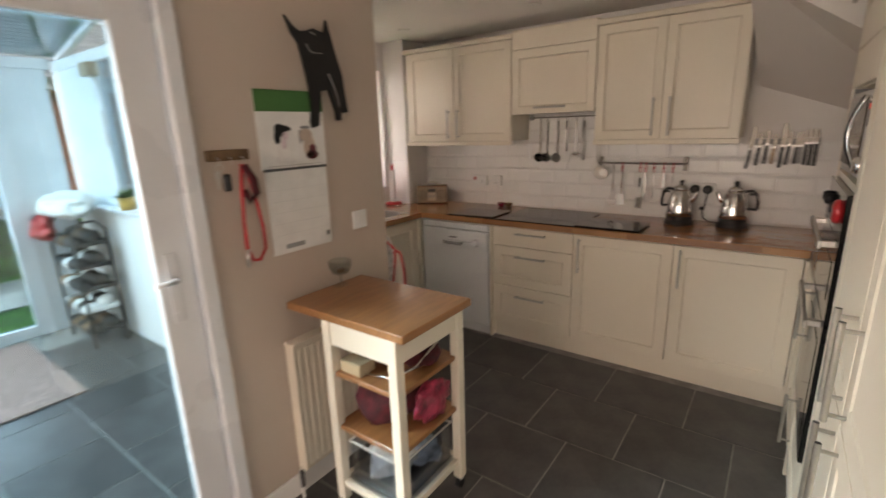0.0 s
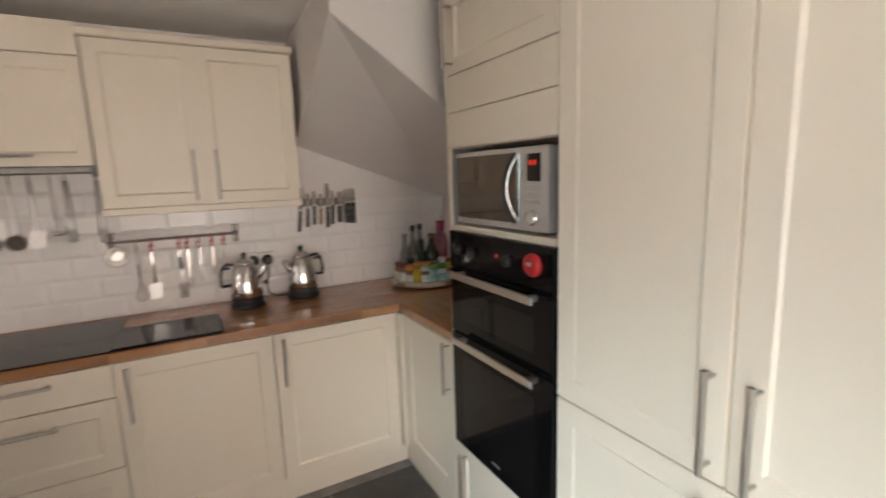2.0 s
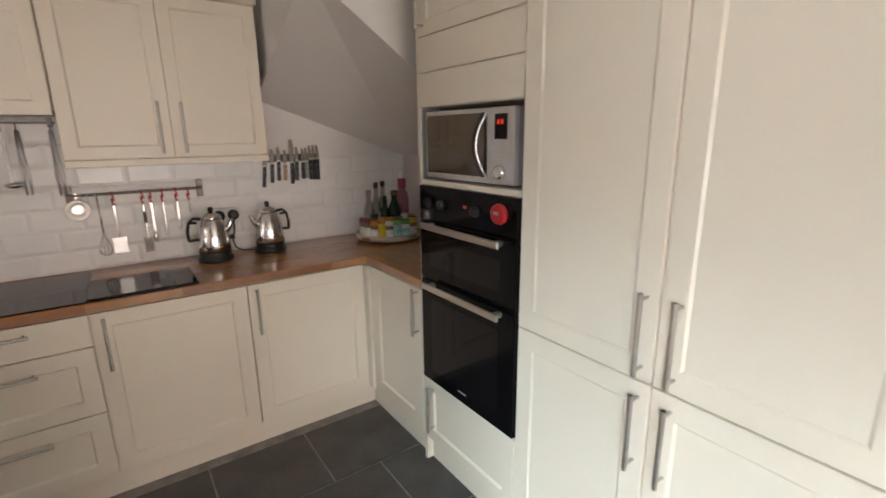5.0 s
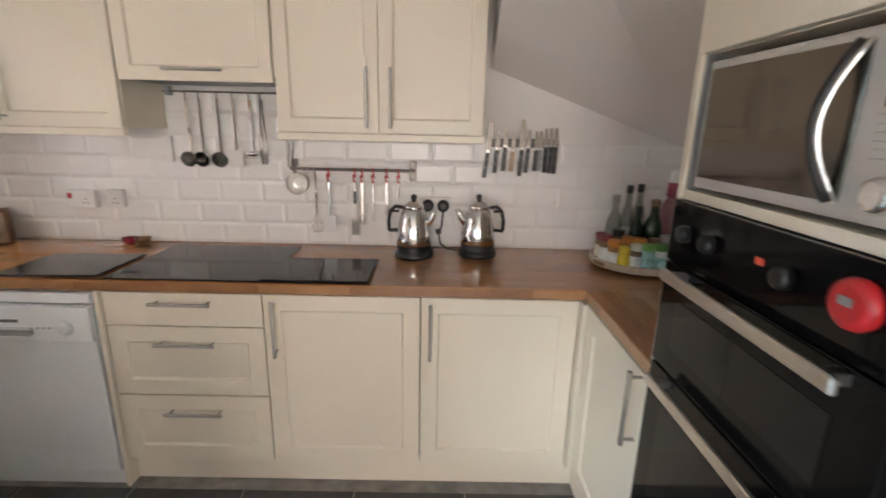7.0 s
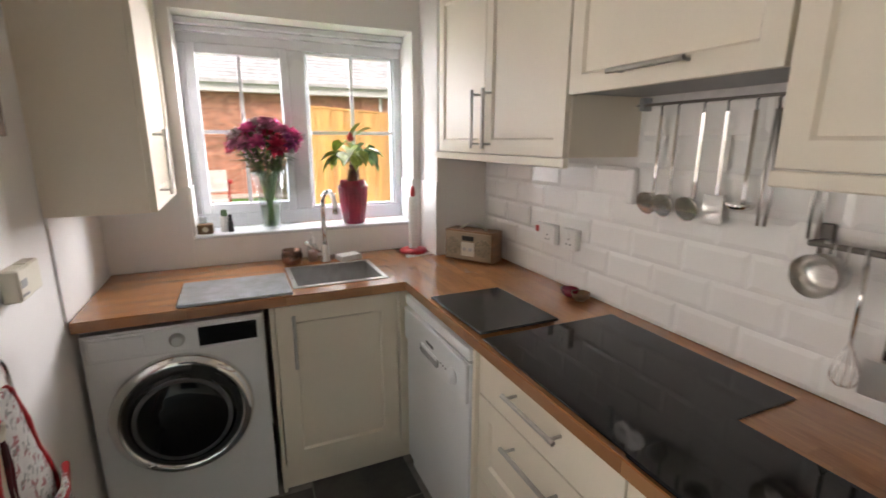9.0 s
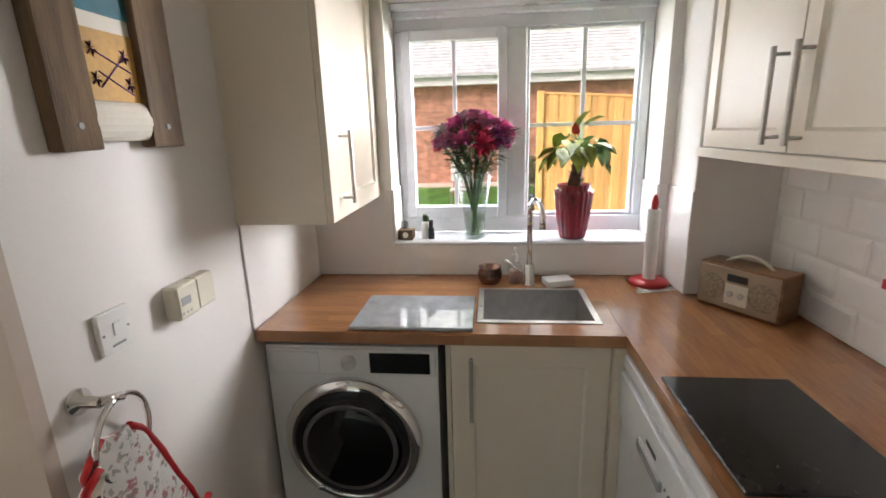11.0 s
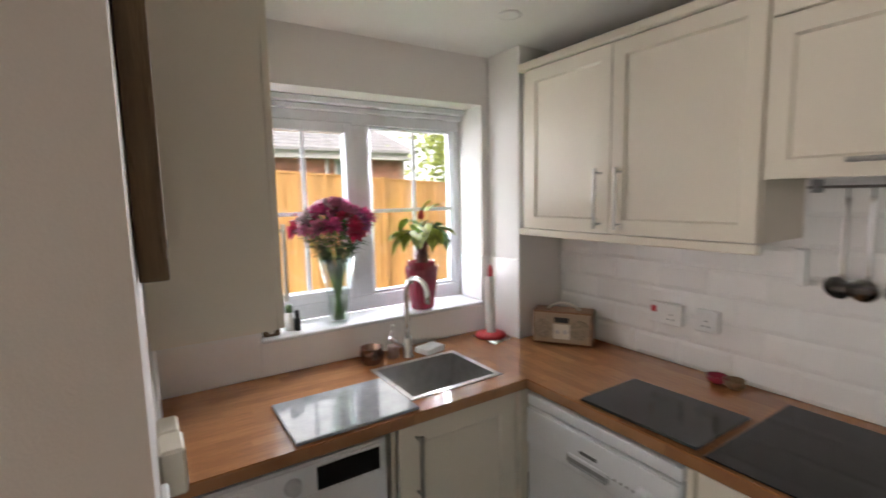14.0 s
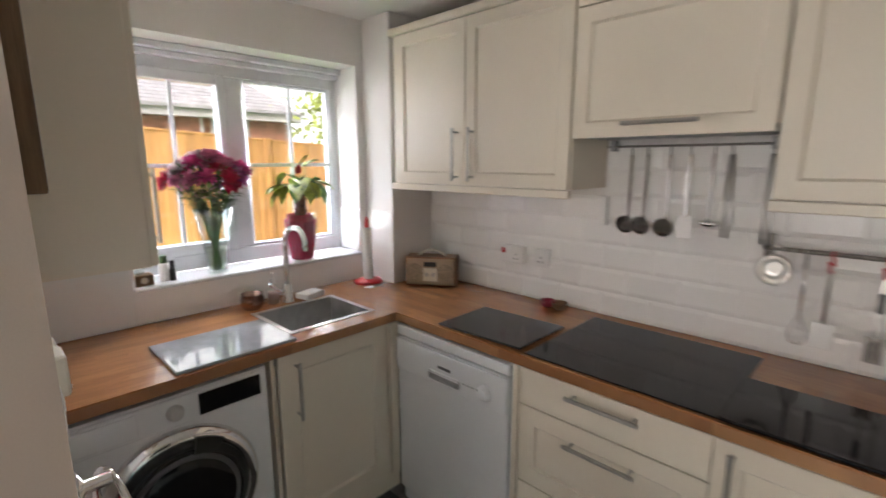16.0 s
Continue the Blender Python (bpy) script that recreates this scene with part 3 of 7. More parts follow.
part("window_sill", bm, UPVC, win, "white plastic window sill")
bm = B()
bx(bm, FX, FX + 0.06, 2.172, 3.268, 2.02, 2.048, 0.004)
bx(bm, FX, FX + 0.03, 2.172, 3.268, 1.995, 2.02, 0.004)
part("head_trim", bm, UPVC, win)

# ---- patio door to the conservatory ----
door = tagged(new("door_1"), "white plastic glazed patio door, closed", "door", kind="structure")
bm = B()
bx(bm, CX - 0.10, CX + 0.022, 0.868, 0.924, 0, 2.04, 0.006)
bx(bm, CX - 0.10, CX + 0.022, -1.5, -1.44, 0, 2.04, 0.006)
bx(bm, CX - 0.10, CX + 0.022, -1.44, 0.868, 1.965, 2.04, 0.006)
bx(bm, CX - 0.10, CX + 0.022, -1.44, 0.868, 0, 0.035, 0.004)
part("door_frame", bm, UPVC, door)
for y0, y1, dx in ((-0.36, 0.862, 0.0), (-1.44, -0.28, -0.045)):
    bm = B()
    x0, x1 = CX - 0.05 + dx, CX - 0.008 + dx
    bx(bm, x0, x1, y1 - 0.115, y1, 0.04, 1.962, 0.004)
    bx(bm, x0, x1, y0, y0 + 0.1, 0.04, 1.962, 0.004)
    bx(bm, x0, x1, y0 + 0.1, y1 - 0.115, 1.873, 1.962, 0.004)
    bx(bm, x0, x1, y0 + 0.1, y1 - 0.115, 0.04, 0.16, 0.004)
    leafp = part("door_leaf", bm, UPVC, door)
    pane = part("pane", bx(B(), x0 + 0.012, x0 + 0.03, y0 + 0.1, y1 - 0.115, 0.16, 1.873), CONSGLASS, leafp)
    pane.visible_shadow = False
    if dx == 0:
        bm = bx(B(), x1, x1 + 0.006, 0.775, 0.81, 0.95, 1.19, 0.002)
        tube(bm, [(x1, 0.792, 1.1), (x1 + 0.04, 0.792, 1.1), (x1 + 0.045, 0.72, 1.102)], 0.009)
        cyl(bm, (x1, 0.792, 0.985), (x1 + 0.012, 0.792, 0.985), 0.009)
        part("door_handle", bm, UPVC, leafp)

# east side door beyond the tall units
d2 = tagged(new("door_2"), "white painted internal door, shut, with architrave", "door", kind="structure")
bm = B()
bx(bm, EX - 0.02, EX - 0.001, 0.45, 0.52, 0, 2.12, 0.004)
bx(bm, EX - 0.02, EX - 0.001, -0.47, -0.4, 0, 2.12, 0.004)
bx(bm, EX - 0.02, EX - 0.001, -0.4, 0.45, 2.05, 2.12, 0.004)
part("door_frame", bm, GLOSSWHITE, d2)
bm = B()
bx(bm, EX + 0.02, EX + 0.06, -0.398, 0.448, 0.005, 2.045, 0.003)
part("door_leaf", bm, GLOSSWHITE, d2)

# ---- plinths and worktops ----
bm = B()
bx(bm, -1.63, 0.25, 3.06, 3.075, 0, 0.122)
bx(bm, 0.235, 0.25, 0.87, 3.06, 0, 0.122)
solo("plinth", bm, CREAM, "ivory plinth under the base units", "plinth")
solo("sink_plinth", bx(B(), -2.345, -2.33, 2.44, 3.06, 0, 0.122), CREAM, "ivory plinth under the sink unit", "plinth")
bm = B()
bx(bm, WX, EX, 3.0, NY - 0.001, 0.87, 0.9045, 0.001)
worktop = solo("worktop", bm, OAK_X, "oiled oak stave worktop along the hob wall", "worktop")
bm = B()
bx(bm, -2.352, -2.26, 1.822, 2.9995, 0.87, 0.9045, 0.001)
bx(bm, WX, -2.685, 1.822, 2.9995, 0.87, 0.9045)
bx(bm, -2.685, -2.352, 1.822, 2.55, 0.87, 0.9045)
bx(bm, -2.685, -2.352, 2.945, 2.9995, 0.87, 0.9045)
sink_worktop = solo("sink_worktop", bm, OAK_Y, "oiled oak stave worktop cut out round the sink", "worktop")
corner_worktop = solo("corner_worktop", bx(B(), 0.2, EX, 2.462, 2.9995, 0.87, 0.9045, 0.001), OAK_Y, "oak worktop return beside the oven housing", "worktop")

# ---- base units ----
FY = 3.015   # faces of the fronts on the hob wall
u = thing("drawer_cabinet", "ivory kitchen unit with three drawers", "cabinet", (-1.317, 3.3, 0))
part("carcass", bx(B(), -1.619, -1.014, FY + 0.021, 3.58, 0.122, 0.868), CREAM, u)
part("end_panel", bx(B(), -1.637, -1.6195, 3.0, 3.58, 0, 0.868, 0.002), CREAM, u)
for z0, h, hz, pan in ((0.727, 0.133, 0.098, False), (0.43, 0.292, 0.229, True), (0.13, 0.295, 0.229, True)):
    front(u, "-y", -1.616, FY, z0, 0.598, h, (0.304, hz), False, 0.088, pan, "drawer_front")
for name, x0, w, hx, side in (("base_cabinet", -1.012, 0.592, 0.042, 1), ("base_cabinet", -0.414, 0.596, 0.036, 1)):
    u = thing(name, "ivory shaker base cabinet with a framed door", "cabinet", (x0 + w / 2, 3.3, 0), "shaker base cabinets")
    part("carcass", bx(B(), x0 - 0.001, x0 + w + 0.001, FY + 0.021, 3.58, 0.122, 0.868), CREAM, u)
    front(u, "-y", x0, FY, 0.13, w, 0.73, (hx, 0.6), True, 0.086)
u = thing("corner_cabinet", "ivory base cabinet beside the oven housing", "cabinet", (0.5, 2.72, 0))
part("carcass", bx(B(), 0.221, 0.78, 2.462, 3.0, 0.122, 0.868), CREAM, u)
front(u, "-x", 0.2, 2.965, 0.13, 0.5, 0.73, (0.478, 0.622), True, 0.11)
part("corner_post", bx(B(), 0.186, 0.236, 2.972, 3.03, 0.13, 0.86, 0.002), CREAM, u)
u = thing("sink_cabinet", "ivory base cabinet under the sink", "cabinet", (-2.55, 2.7, 0))
bm = bx(B(), -2.86, -2.845, 2.442, 3.0, 0.122, 0.868)
bx(bm, -2.845, -2.306, 2.442, 2.457, 0.0, 0.868)
bx(bm, -2.845, -2.306, 2.985, 3.0, 0.122, 0.868)
bx(bm, -2.845, -2.306, 2.457, 2.985, 0.122, 0.137)
part("carcass", bm, CREAM, u)
front(u, "+x", -2.285, 2.462, 0.13, 0.505, 0.73, (0.066, 0.585), True, 0.1)
part("corner_post", bx(B(), -2.3, -2.262, 2.97, 3.01, 0.13, 0.866, 0.002), CREAM, u)

# ---- wall cabinets ----
UY = 3.293


def wall_cabinet(x0, x1, z0, doors, label):
    u = thing("wall_cabinet", label, "cabinet", ((x0 + x1) / 2, 3.45, z0), "cabinets over the hob")
    bm = bx(B(), x0, x1, UY + 0.021, NY - 0.001, z0 + 0.032, 2.15)
    part("carcass", bm, CREAM, u)
    part("pelmet", bx(B(), x0 - 0.003, x1 + 0.003, UY - 0.002, UY + 0.02, z0, z0 + 0.031, 0.003), CREAM, u)
    bm = bx(B(), x0 - 0.01, x1 + 0.01, UY - 0.012, NY - 0.001, 2.15, 2.185, 0.006)
    part("cornice", bm, CREAM, u)
    for a, b, hx in doors:
        front(u, "-y", a, UY, z0 + 0.034, b - a, 2.146 - z0 - 0.034, (hx - a, 0.132), True, 0.07)
    return u


wall_cabinet(-2.615, -1.622, 1.42, ((-2.575, -2.128, -2.17), (-2.124, -1.626, -2.079)), "ivory double wall cabinet with framed doors")
wall_cabinet(-1.008, -0.182, 1.42, ((-1.004, -0.604, -0.647), (-0.6, -0.186, -0.554)), "ivory double wall cabinet beside the knives")
u = thing("hood_cabinet", "ivory cabinet hiding the cooker hood", "cabinet", (-1.315, 3.45, 1.63))
part("carcass", bx(B(), -1.62, -1.012, UY + 0.021, NY - 0.001, 1.66, 2.2), CREAM, u)
front(u, "-y", -1.616, UY, 1.636, 0.602, 0.43, (0.304, 0.041), False, 0.07)
part("top_panel", bx(B(), -1.616, -1.014, UY, UY + 0.02, 2.072, 2.2, 0.002), CREAM, u)
part("hood_underside", bx(B(), -1.612, -1.018, UY + 0.024, NY - 0.02, 1.64, 1.66), GREYPLASTIC, u, "grey cooker hood underside")
u = thing("wall_cabinet", "ivory wall cabinet above the washing machine", "cabinet", (-2.56, 1.95, 1.263))
part("carcass", bx(B(), WX + 0.001, -2.256, PY + 0.001, 2.099, 1.263, 2.18), CREAM, u)
front(u, "+y", -2.259, 2.12, 1.265, 0.61, 0.9, (0.11, 0.16), True, 0.09)

# ---- tall oven housing and larder ----
TX = 0.2
u = thing("oven_housing", "tall ivory housing for the oven and microwave", "cabinet", (0.5, 2.15, 0))
for name, box in (("side_panel", (0.202, 0.78, 2.438, 2.458, 0.0, 2.2)), ("side_panel", (0.222, 0.78, 1.848, 1.862, 0.0, 2.2)), ("drawer_box", (0.222, 0.769, 1.862, 2.438, 0.122, 0.45)),
                  ("shelf", (0.205, 0.769, 1.862, 2.438, 1.338, 1.36)), ("top_box", (0.222, 0.769, 1.862, 2.438, 1.645, 2.2)), ("back_panel", (0.77, 0.78, 1.862, 2.438, 0.122, 2.2))):
    part(name, bx(B(), *box, 0.001), CREAM, u)
for x0, y0, y1 in ((0.21, 2.43, 2.4375), (0.225, 1.8625, 1.87)):
    part("niche_lining", bx(B(), x0, 0.769, y0, y1, 1.361, 1.644), GREYPLASTIC, u, "grey lining of the microwave niche")
front(u, "-x", TX, 2.437, 0.13, 0.585, 0.318, (0.066, 0.182), True, 0.08, True, "drawer_front")
part("filler_panel", bx(B(), TX, TX + 0.02, 1.85, 2.437, 1.647, 1.772, 0.0015), CREAM, u)
part("filler_panel", bx(B(), TX, TX + 0.02, 1.85, 2.437, 1.776, 1.905, 0.0015), CREAM, u)
front(u, "-x", TX, 2.437, 1.909, 0.587, 0.285, (0.036, 0.132), True, 0.075)
for y1, w, hx, lab in ((1.845, 0.482, 0.452, "tall ivory larder cabinet with split doors"), (1.357, 0.482, 0.052, "tall ivory larder cabinet at the end of the run")):
    u = thing("larder_cabinet", lab, "cabinet", (0.5, y1 - w / 2, 0), "tall larder cabinets")
    part("carcass", bx(B(), 0.222, 0.78, y1 - w - 0.001, y1 + 0.001, 0.122, 2.2), CREAM, u)
    front(u, "-x", TX, y1, 0.903, w, 1.29, (hx, 0.136), True, 0.088, recess=0.004)
    front(u, "-x", TX, y1, 0.13, w, 0.767, (hx, 0.628), True, 0.088, recess=0.004)
solo("end_panel", bx(B(), 0.192, 0.24, 0.857, 0.872, 0, 2.2, 0.002), CREAM, "ivory end panel of the tall units", "panel")
solo("tall_cornice", bx(B(), 0.185, 0.79, 0.855, 2.465, 2.2005, 2.235, 0.006), CREAM, "ivory cornice on the tall units", "cornice")
solo("wall_stub", bx(B(), 0.24, EX - 0.001, 0.85, 0.871, 0, CZ - 0.001), PEACH, "peach painted return wall beside the larder", "wall", "structure")
# torn patch on that return
bm = B()
prof = [(0.31, 0.42, 1.865), (0.28, 0.485, 1.83), (0.275, 0.53, 1.79), (0.28, 0.44, 1.76), (0.33, 0.50, 1.705), (0.355, 0.445, 1.66), (0.34, 0.445, 1.63), (0.35, 0.47, 1.55), (0.365, 0.545, 1.485), (0.37, 0.62, 1.415), (0.395, 0.69, 1.32), (0.40, 0.785, 1.22), (0.378, 0.77, 1.175), (0.38, 0.56, 1.145), (0.385, 0.51, 1.105), (0.445, 0.545, 1.03), (0.48, 0.56, 0.93), (0.493, 0.65, 0.86), (0.483, 0.53, 0.83)]
rows = [(bm.verts.new((x0, 0.8475, z)), bm.verts.new((x1, 0.8475, z - 0.08 * (x1 - x0)))) for x0, x1, z in prof]
for (a, b), (c, d) in zip(rows, rows[1:]):
    bm.faces.new((a, c, d, b))
ext = bmesh.ops.extrude_face_region(bm, geom=list(bm.faces))
bmesh.ops.translate(bm, vec=(0, 0.003, 0), verts=[v for v in ext["geom"] if isinstance(v, bmesh.types.BMVert)])
solo("torn_plaster_patch", bm, TORN, "ragged grey patch where wall paint tore off", "wall damage", "structure")
solo("peeling_strip", tube(B(), [(0.75, 0.846, 1.79), (0.68, 0.843, 1.74), (0.60, 0.846, 1.69), (0.53, 0.842, 1.64), (0.487, 0.845, 1.61)], 0.009, 6, 0.5), TORN, "dark strip where torn paint peeled", "wall damage", "structure")
solo("paint_flap", tube(B(), [(0.47, 0.843, 1.60), (0.50, 0.84, 1.56), (0.46, 0.842, 1.53), (0.52, 0.84, 1.48)], 0.006, 6, 0.5), WALL, "curled flap of torn white paint", "wall damage", "structure")
solo("red_ribbon", tube(B(), [(0.72, 0.846, 1.797), (0.77, 0.82, 1.796), (0.786, 0.79, 1.80), (0.788, 0.765, 1.826), (0.789, 0.745, 1.876), (0.789, 0.715, 1.915), (0.789, 0.67, 1.944), (0.789, 0.62, 1.985), (0.789, 0.59, 2.05), (0.789, 0.575, 2.15)], 0.0075, 8), RED, "red cord hanging loosely along the wall", "ribbon")
solo("red_ribbon", tube(B(), [(0.787, 0.61, 1.995), (0.785, 0.632, 1.96), (0.784, 0.628, 1.932), (0.784, 0.64, 1.902)], 0.0085, 8), RED, "short knotted end of red cord", "ribbon")
bm = bx(B(), EX - 0.011, EX - 0.001, 0.63, 0.728, 1.115, 1.2, 0.003)
pl = tagged(part("socket_plate", bm, WHITEPLASTIC), "white plastic aerial socket plate on the wall", "socket")
for y in (0.645, 0.713):
    part("screw", cyl(B(), (EX - 0.013, y, 1.158), (EX - 0.011, y, 1.158), 0.004), GREYPLASTIC, pl)
part("outlet", cyl(B(), (EX - 0.014, 0.679, 1.158), (EX - 0.011, 0.679, 1.158), 0.016), SILVER, pl)
b = thing("storage_crate", "matt black lidded plastic crate against the wall", "crate", (0.6, 0.69, 0))
part("body", bx(B(), 0.43, 0.79, 0.572, 0.815, 0, 0.62, 0.012), SILVERGREY, b)
part("lid", bx(B(), 0.415, 0.795, 0.558, 0.83, 0.62, 0.7, 0.014, seg=2), SILVERGREY, b)
part("latch", bx(bx(B(), 0.55, 0.66, 0.64, 0.73, 0.7, 0.715, 0.005), 0.585, 0.63, 0.62, 0.75, 0.715, 0.725, 0.004), BLACK, b)

# ---- downlights ----
for x, y in ((-2.39, 3.035), (-1.33, 3.035)):
    u = thing("downlight", "small white recessed ceiling spotlight, unlit", "ceiling light", (x, y, CZ), "ceiling spotlights")
    part("ring", lathe(B(), [(0.03, -0.001), (0.043, -0.001), (0.045, -0.006), (0.03, -0.008)], (x, y, CZ), 28), WHITEPLASTIC, u)
    part("lens", lathe(B(), [(0.0295, -0.002), (0.0285, -0.006), (0.012, -0.0065)], (x, y, CZ), 24), SILVER, u)


# ---- appliances ----
u = thing("washing_machine", "white front-loading washing machine with chrome door ring", "washing machine", (-2.58, 2.125, 0))
part("body", bx(B(), -2.84, -2.29, 1.83, 2.418, 0.012, 0.846, 0.006, seg=2), WHITEGOODS, u)
for y in (1.87, 2.38):
    for x in (-2.78, -2.35):
        part("foot", cyl(B(), (x, y, 0), (x, y, 0.014), 0.02), BLACK, u)
WC = (-2.29, 2.115, 0.492)
face = put("+x", *WC)
part("door_ring", lathe(B(), [(0.19, 0.0), (0.238, 0.0), (0.244, 0.008), (0.242, 0.02), (0.232, 0.034), (0.214, 0.043), (0.203, 0.04), (0.196, 0.03)], seg=48, m=face), CHROME, u, "wide chrome door ring")
dd = part("door_glass", lathe(B(), [(0.196, 0.01), (0.196, 0.034), (0.165, 0.054), (0.11, 0.064), (0.03, 0.067)], seg=40, m=face), BLACKGLASS, u, "dark bowl glass")
bm = B()
for k in range(9):
    a0, a1 = radians(78 - 8 * k), radians(70 - 8 * k)
    r0, r1 = (0.165, 0.218) if k < 3 else (0.168, 0.2)
    v = [bm.verts.new(face @ Vector((r * math.cos(a), r * math.sin(a), h))) for h in (0.034, 0.056 - 0.002 * k) for a, r in ((a0, r0), (a0, r1), (a1, r1), (a1, r0))]
    for q in ((0, 1, 2, 3), (4, 5, 6, 7), (0, 1, 5, 4), (1, 2, 6, 5), (2, 3, 7, 6), (3, 0, 4, 7)):
        bm.faces.new([v[i] for i in q])
bmesh.ops.remove_doubles(bm, verts=bm.verts, dist=0.004)
bmesh.ops.recalc_face_normals(bm, faces=bm.faces)
part("handle", bm, BLACK, dd)
part("bezel", lathe(B(), [(0.2, 0.03), (0.2, 0.0405), (0.19, 0.044), (0.178, 0.0455), (0.176, 0.04)], seg=48, m=face), BLACK, dd)
part("inner_seal", lathe(B(), [(0.166, 0.0535), (0.1655, 0.0545), (0.15, 0.0575), (0.1495, 0.0565)], seg=48, m=face), SEALGREY, dd, "grey rubber seal behind the glass")
part("door_catch", bx(B(), -0.012, 0.012, -0.009, 0.009, 0.0, 0.01, 0.003, face @ Matrix.Translation((-0.12, -0.175, 0.037))), CHROME, dd)
part("control_panel", bx(B(), -2.291, -2.284, 1.84, 2.41, 0.742, 0.838, 0.003), WHITEGOODS, u)
part("drawer", bx(B(), -2.2845, -2.28, 1.85, 2.02, 0.752, 0.826, 0.003), WHITEGOODS, u)
part("maker_mark", bx(B(), -2.281, -2.2802, 1.865, 1.935, 0.806, 0.815), INK, u)
part("display", bx(B(), -2.2845, -2.281, 2.19, 2.392, 0.752, 0.826, 0.002), BLACKGLASS, u, "black display panel")
part("dial", lathe(B(), [(0.026, 0.0), (0.026, 0.006), (0.021, 0.009), (0.02, 0.022), (0.015, 0.024)], seg=28, m=put("+x", -2.284, 2.12, 0.79)), SILVER, u)

u = thing("dishwasher", "pale silver freestanding dishwasher", "dishwasher", (-1.95, 3.3, 0))
part("body", bx(B(), -2.245, -1.652, 3.03, 3.58, 0.06, 0.862, 0.004), SILVERGOODS, u)
part("door", bx(B(), -2.247, -1.65, 2.998, 3.03, 0.075, 0.808, 0.006, seg=2), SILVERGOODS, u)
part("top_strip", bx(B(), -2.249, -1.648, 2.994, 3.03, 0.818, 0.858, 0.008, seg=2), SILVERGOODS, u)
part("control_panel", bx(B(), -2.245, -1.652, 2.985, 2.999, 0.665, 0.806, 0.006, seg=2), SILVERGOODS, u)
part("grip", bx(B(), -2.04, -1.87, 2.981, 2.986, 0.69, 0.725, 0.008), GREYPLASTIC, u, "recessed grey grip")
part("grip_lip", bx(B(), -2.035, -1.875, 2.979, 2.986, 0.712, 0.728, 0.003), SILVERGOODS, u)
part("maker_mark", bx(B(), -1.99, -1.92, 2.9838, 2.9848, 0.742, 0.754), INK, u)
part("dial", lathe(B(), [(0.03, 0), (0.03, 0.006), (0.024, 0.01), (0.022, 0.02), (0.016, 0.022)], seg=28, m=put("-y", -1.748, 2.985, 0.722)), SILVERGOODS, u)
bm = B()
for i in range(4):
    cyl(bm, (-1.85 + 0.022 * i, 2.985, 0.722), (-1.85 + 0.022 * i, 2.981, 0.722), 0.004, seg=10)
tagged(part("button", bm, GREYPLASTIC, u), kind="stuff")
part("kickplate", bx(B(), -2.245, -1.652, 3.02, 3.03, 0.0, 0.062, 0.001), SILVERGOODS, u)

u = thing("double_oven", "built-in black glass double oven", "oven", (0.45, 2.14, 0.455))
OX = 0.188
part("body", bx(B(), 0.21, 0.74, 1.87, 2.43, 0.456, 1.334), BLACK, u)
part("control_panel", bx(B(), OX, 0.21, 1.852, 2.434, 1.196, 1.336, 0.002), OVENGLASS, u)
for z0, z1 in ((0.94, 1.192), (0.458, 0.934)):
    d = part("oven_door", bx(B(), OX, 0.21, 1.852, 2.434, z0, z1, 0.002), OVENGLASS, u)
    bm = bx(B(), OX - 0.046, OX - 0.034, 1.895, 2.365, z1 - 0.025, z1 + 0.001, 0.003)
    for y in (1.925, 2.335):
        bx(bm, OX - 0.035, OX, y - 0.011, y + 0.011, z1 - 0.022, z1 - 0.003, 0.002)
    part("handle", bm, STEEL, d, "flat steel oven handle")
    part("window", bx(B(), OX - 0.0012, OX - 0.0004, 1.93, 2.36, z0 + 0.06, z1 - 0.075), material("oven_window_glass", (0.006, 0.006, 0.007), 0.05, spec=0.25), d)
part("trim", bx(B(), OX + 0.002, 0.212, 2.4345, 2.4375, 0.455, 1.337), STEEL, u, "thin steel edge trim")
for y in (2.36, 2.27, 2.06):
    part("knob", lathe(B(), [(0.019, 0), (0.019, 0.012), (0.015, 0.02), (0.012, 0.021)], seg=20, m=put("-x", OX, y, 1.27)), BLACK, u)
part("display", bx(B(), OX - 0.0012, OX - 0.0004, 2.115, 2.135, 1.272, 1.284), glow("oven_clock", (0.5, 0.05, 0.02), 0.05), u)
part("maker_mark", bx(B(), OX - 0.0012, OX - 0.0004, 2.12, 2.17, 0.5, 0.507), GREYPLASTIC, u)
t = tagged(part("kitchen_timer", lathe(B(), [(0.034, 0), (0.036, 0.008), (0.033, 0.018), (0.024, 0.022)], seg=36, m=put("-x", OX, 1.93, 1.278)), RED), "round red magnetic kitchen timer stuck on the oven", "timer")
part("timer_screen", bx(B(), OX - 0.0232, OX - 0.0222, 1.92, 1.942, 1.276, 1.288), GREYPLASTIC, t)

u = thing("microwave", "silver microwave oven with a mirrored door", "microwave", (0.42, 2.15, 1.36))
mm = pose(0.218, 2.15, 1.372, 0, 0, 1.5)
part("body", bx(B(), 0.012, 0.36, -0.245, 0.245, 0.0, 0.252, 0.004, mm), GREYPLASTIC, u)
part("front_frame", bx(B(), -0.008, 0.014, -0.248, 0.248, -0.002, 0.254, 0.006, mm, 2), SILVER, u)
part("door_glass", bx(B(), -0.0115, -0.0075, -0.12, 0.236, 0.02, 0.238, 0.002, mm), MICROGLASS, u, "smoked mirror door glass")
bm = tube(B(), [mm @ Vector((-0.012 - 0.028 * math.sin(math.pi * k / 10), -0.118 + 0.024 * math.sin(math.pi * k / 10), 0.02 + 0.218 * k / 10)) for k in range(11)], 0.0042, 10)
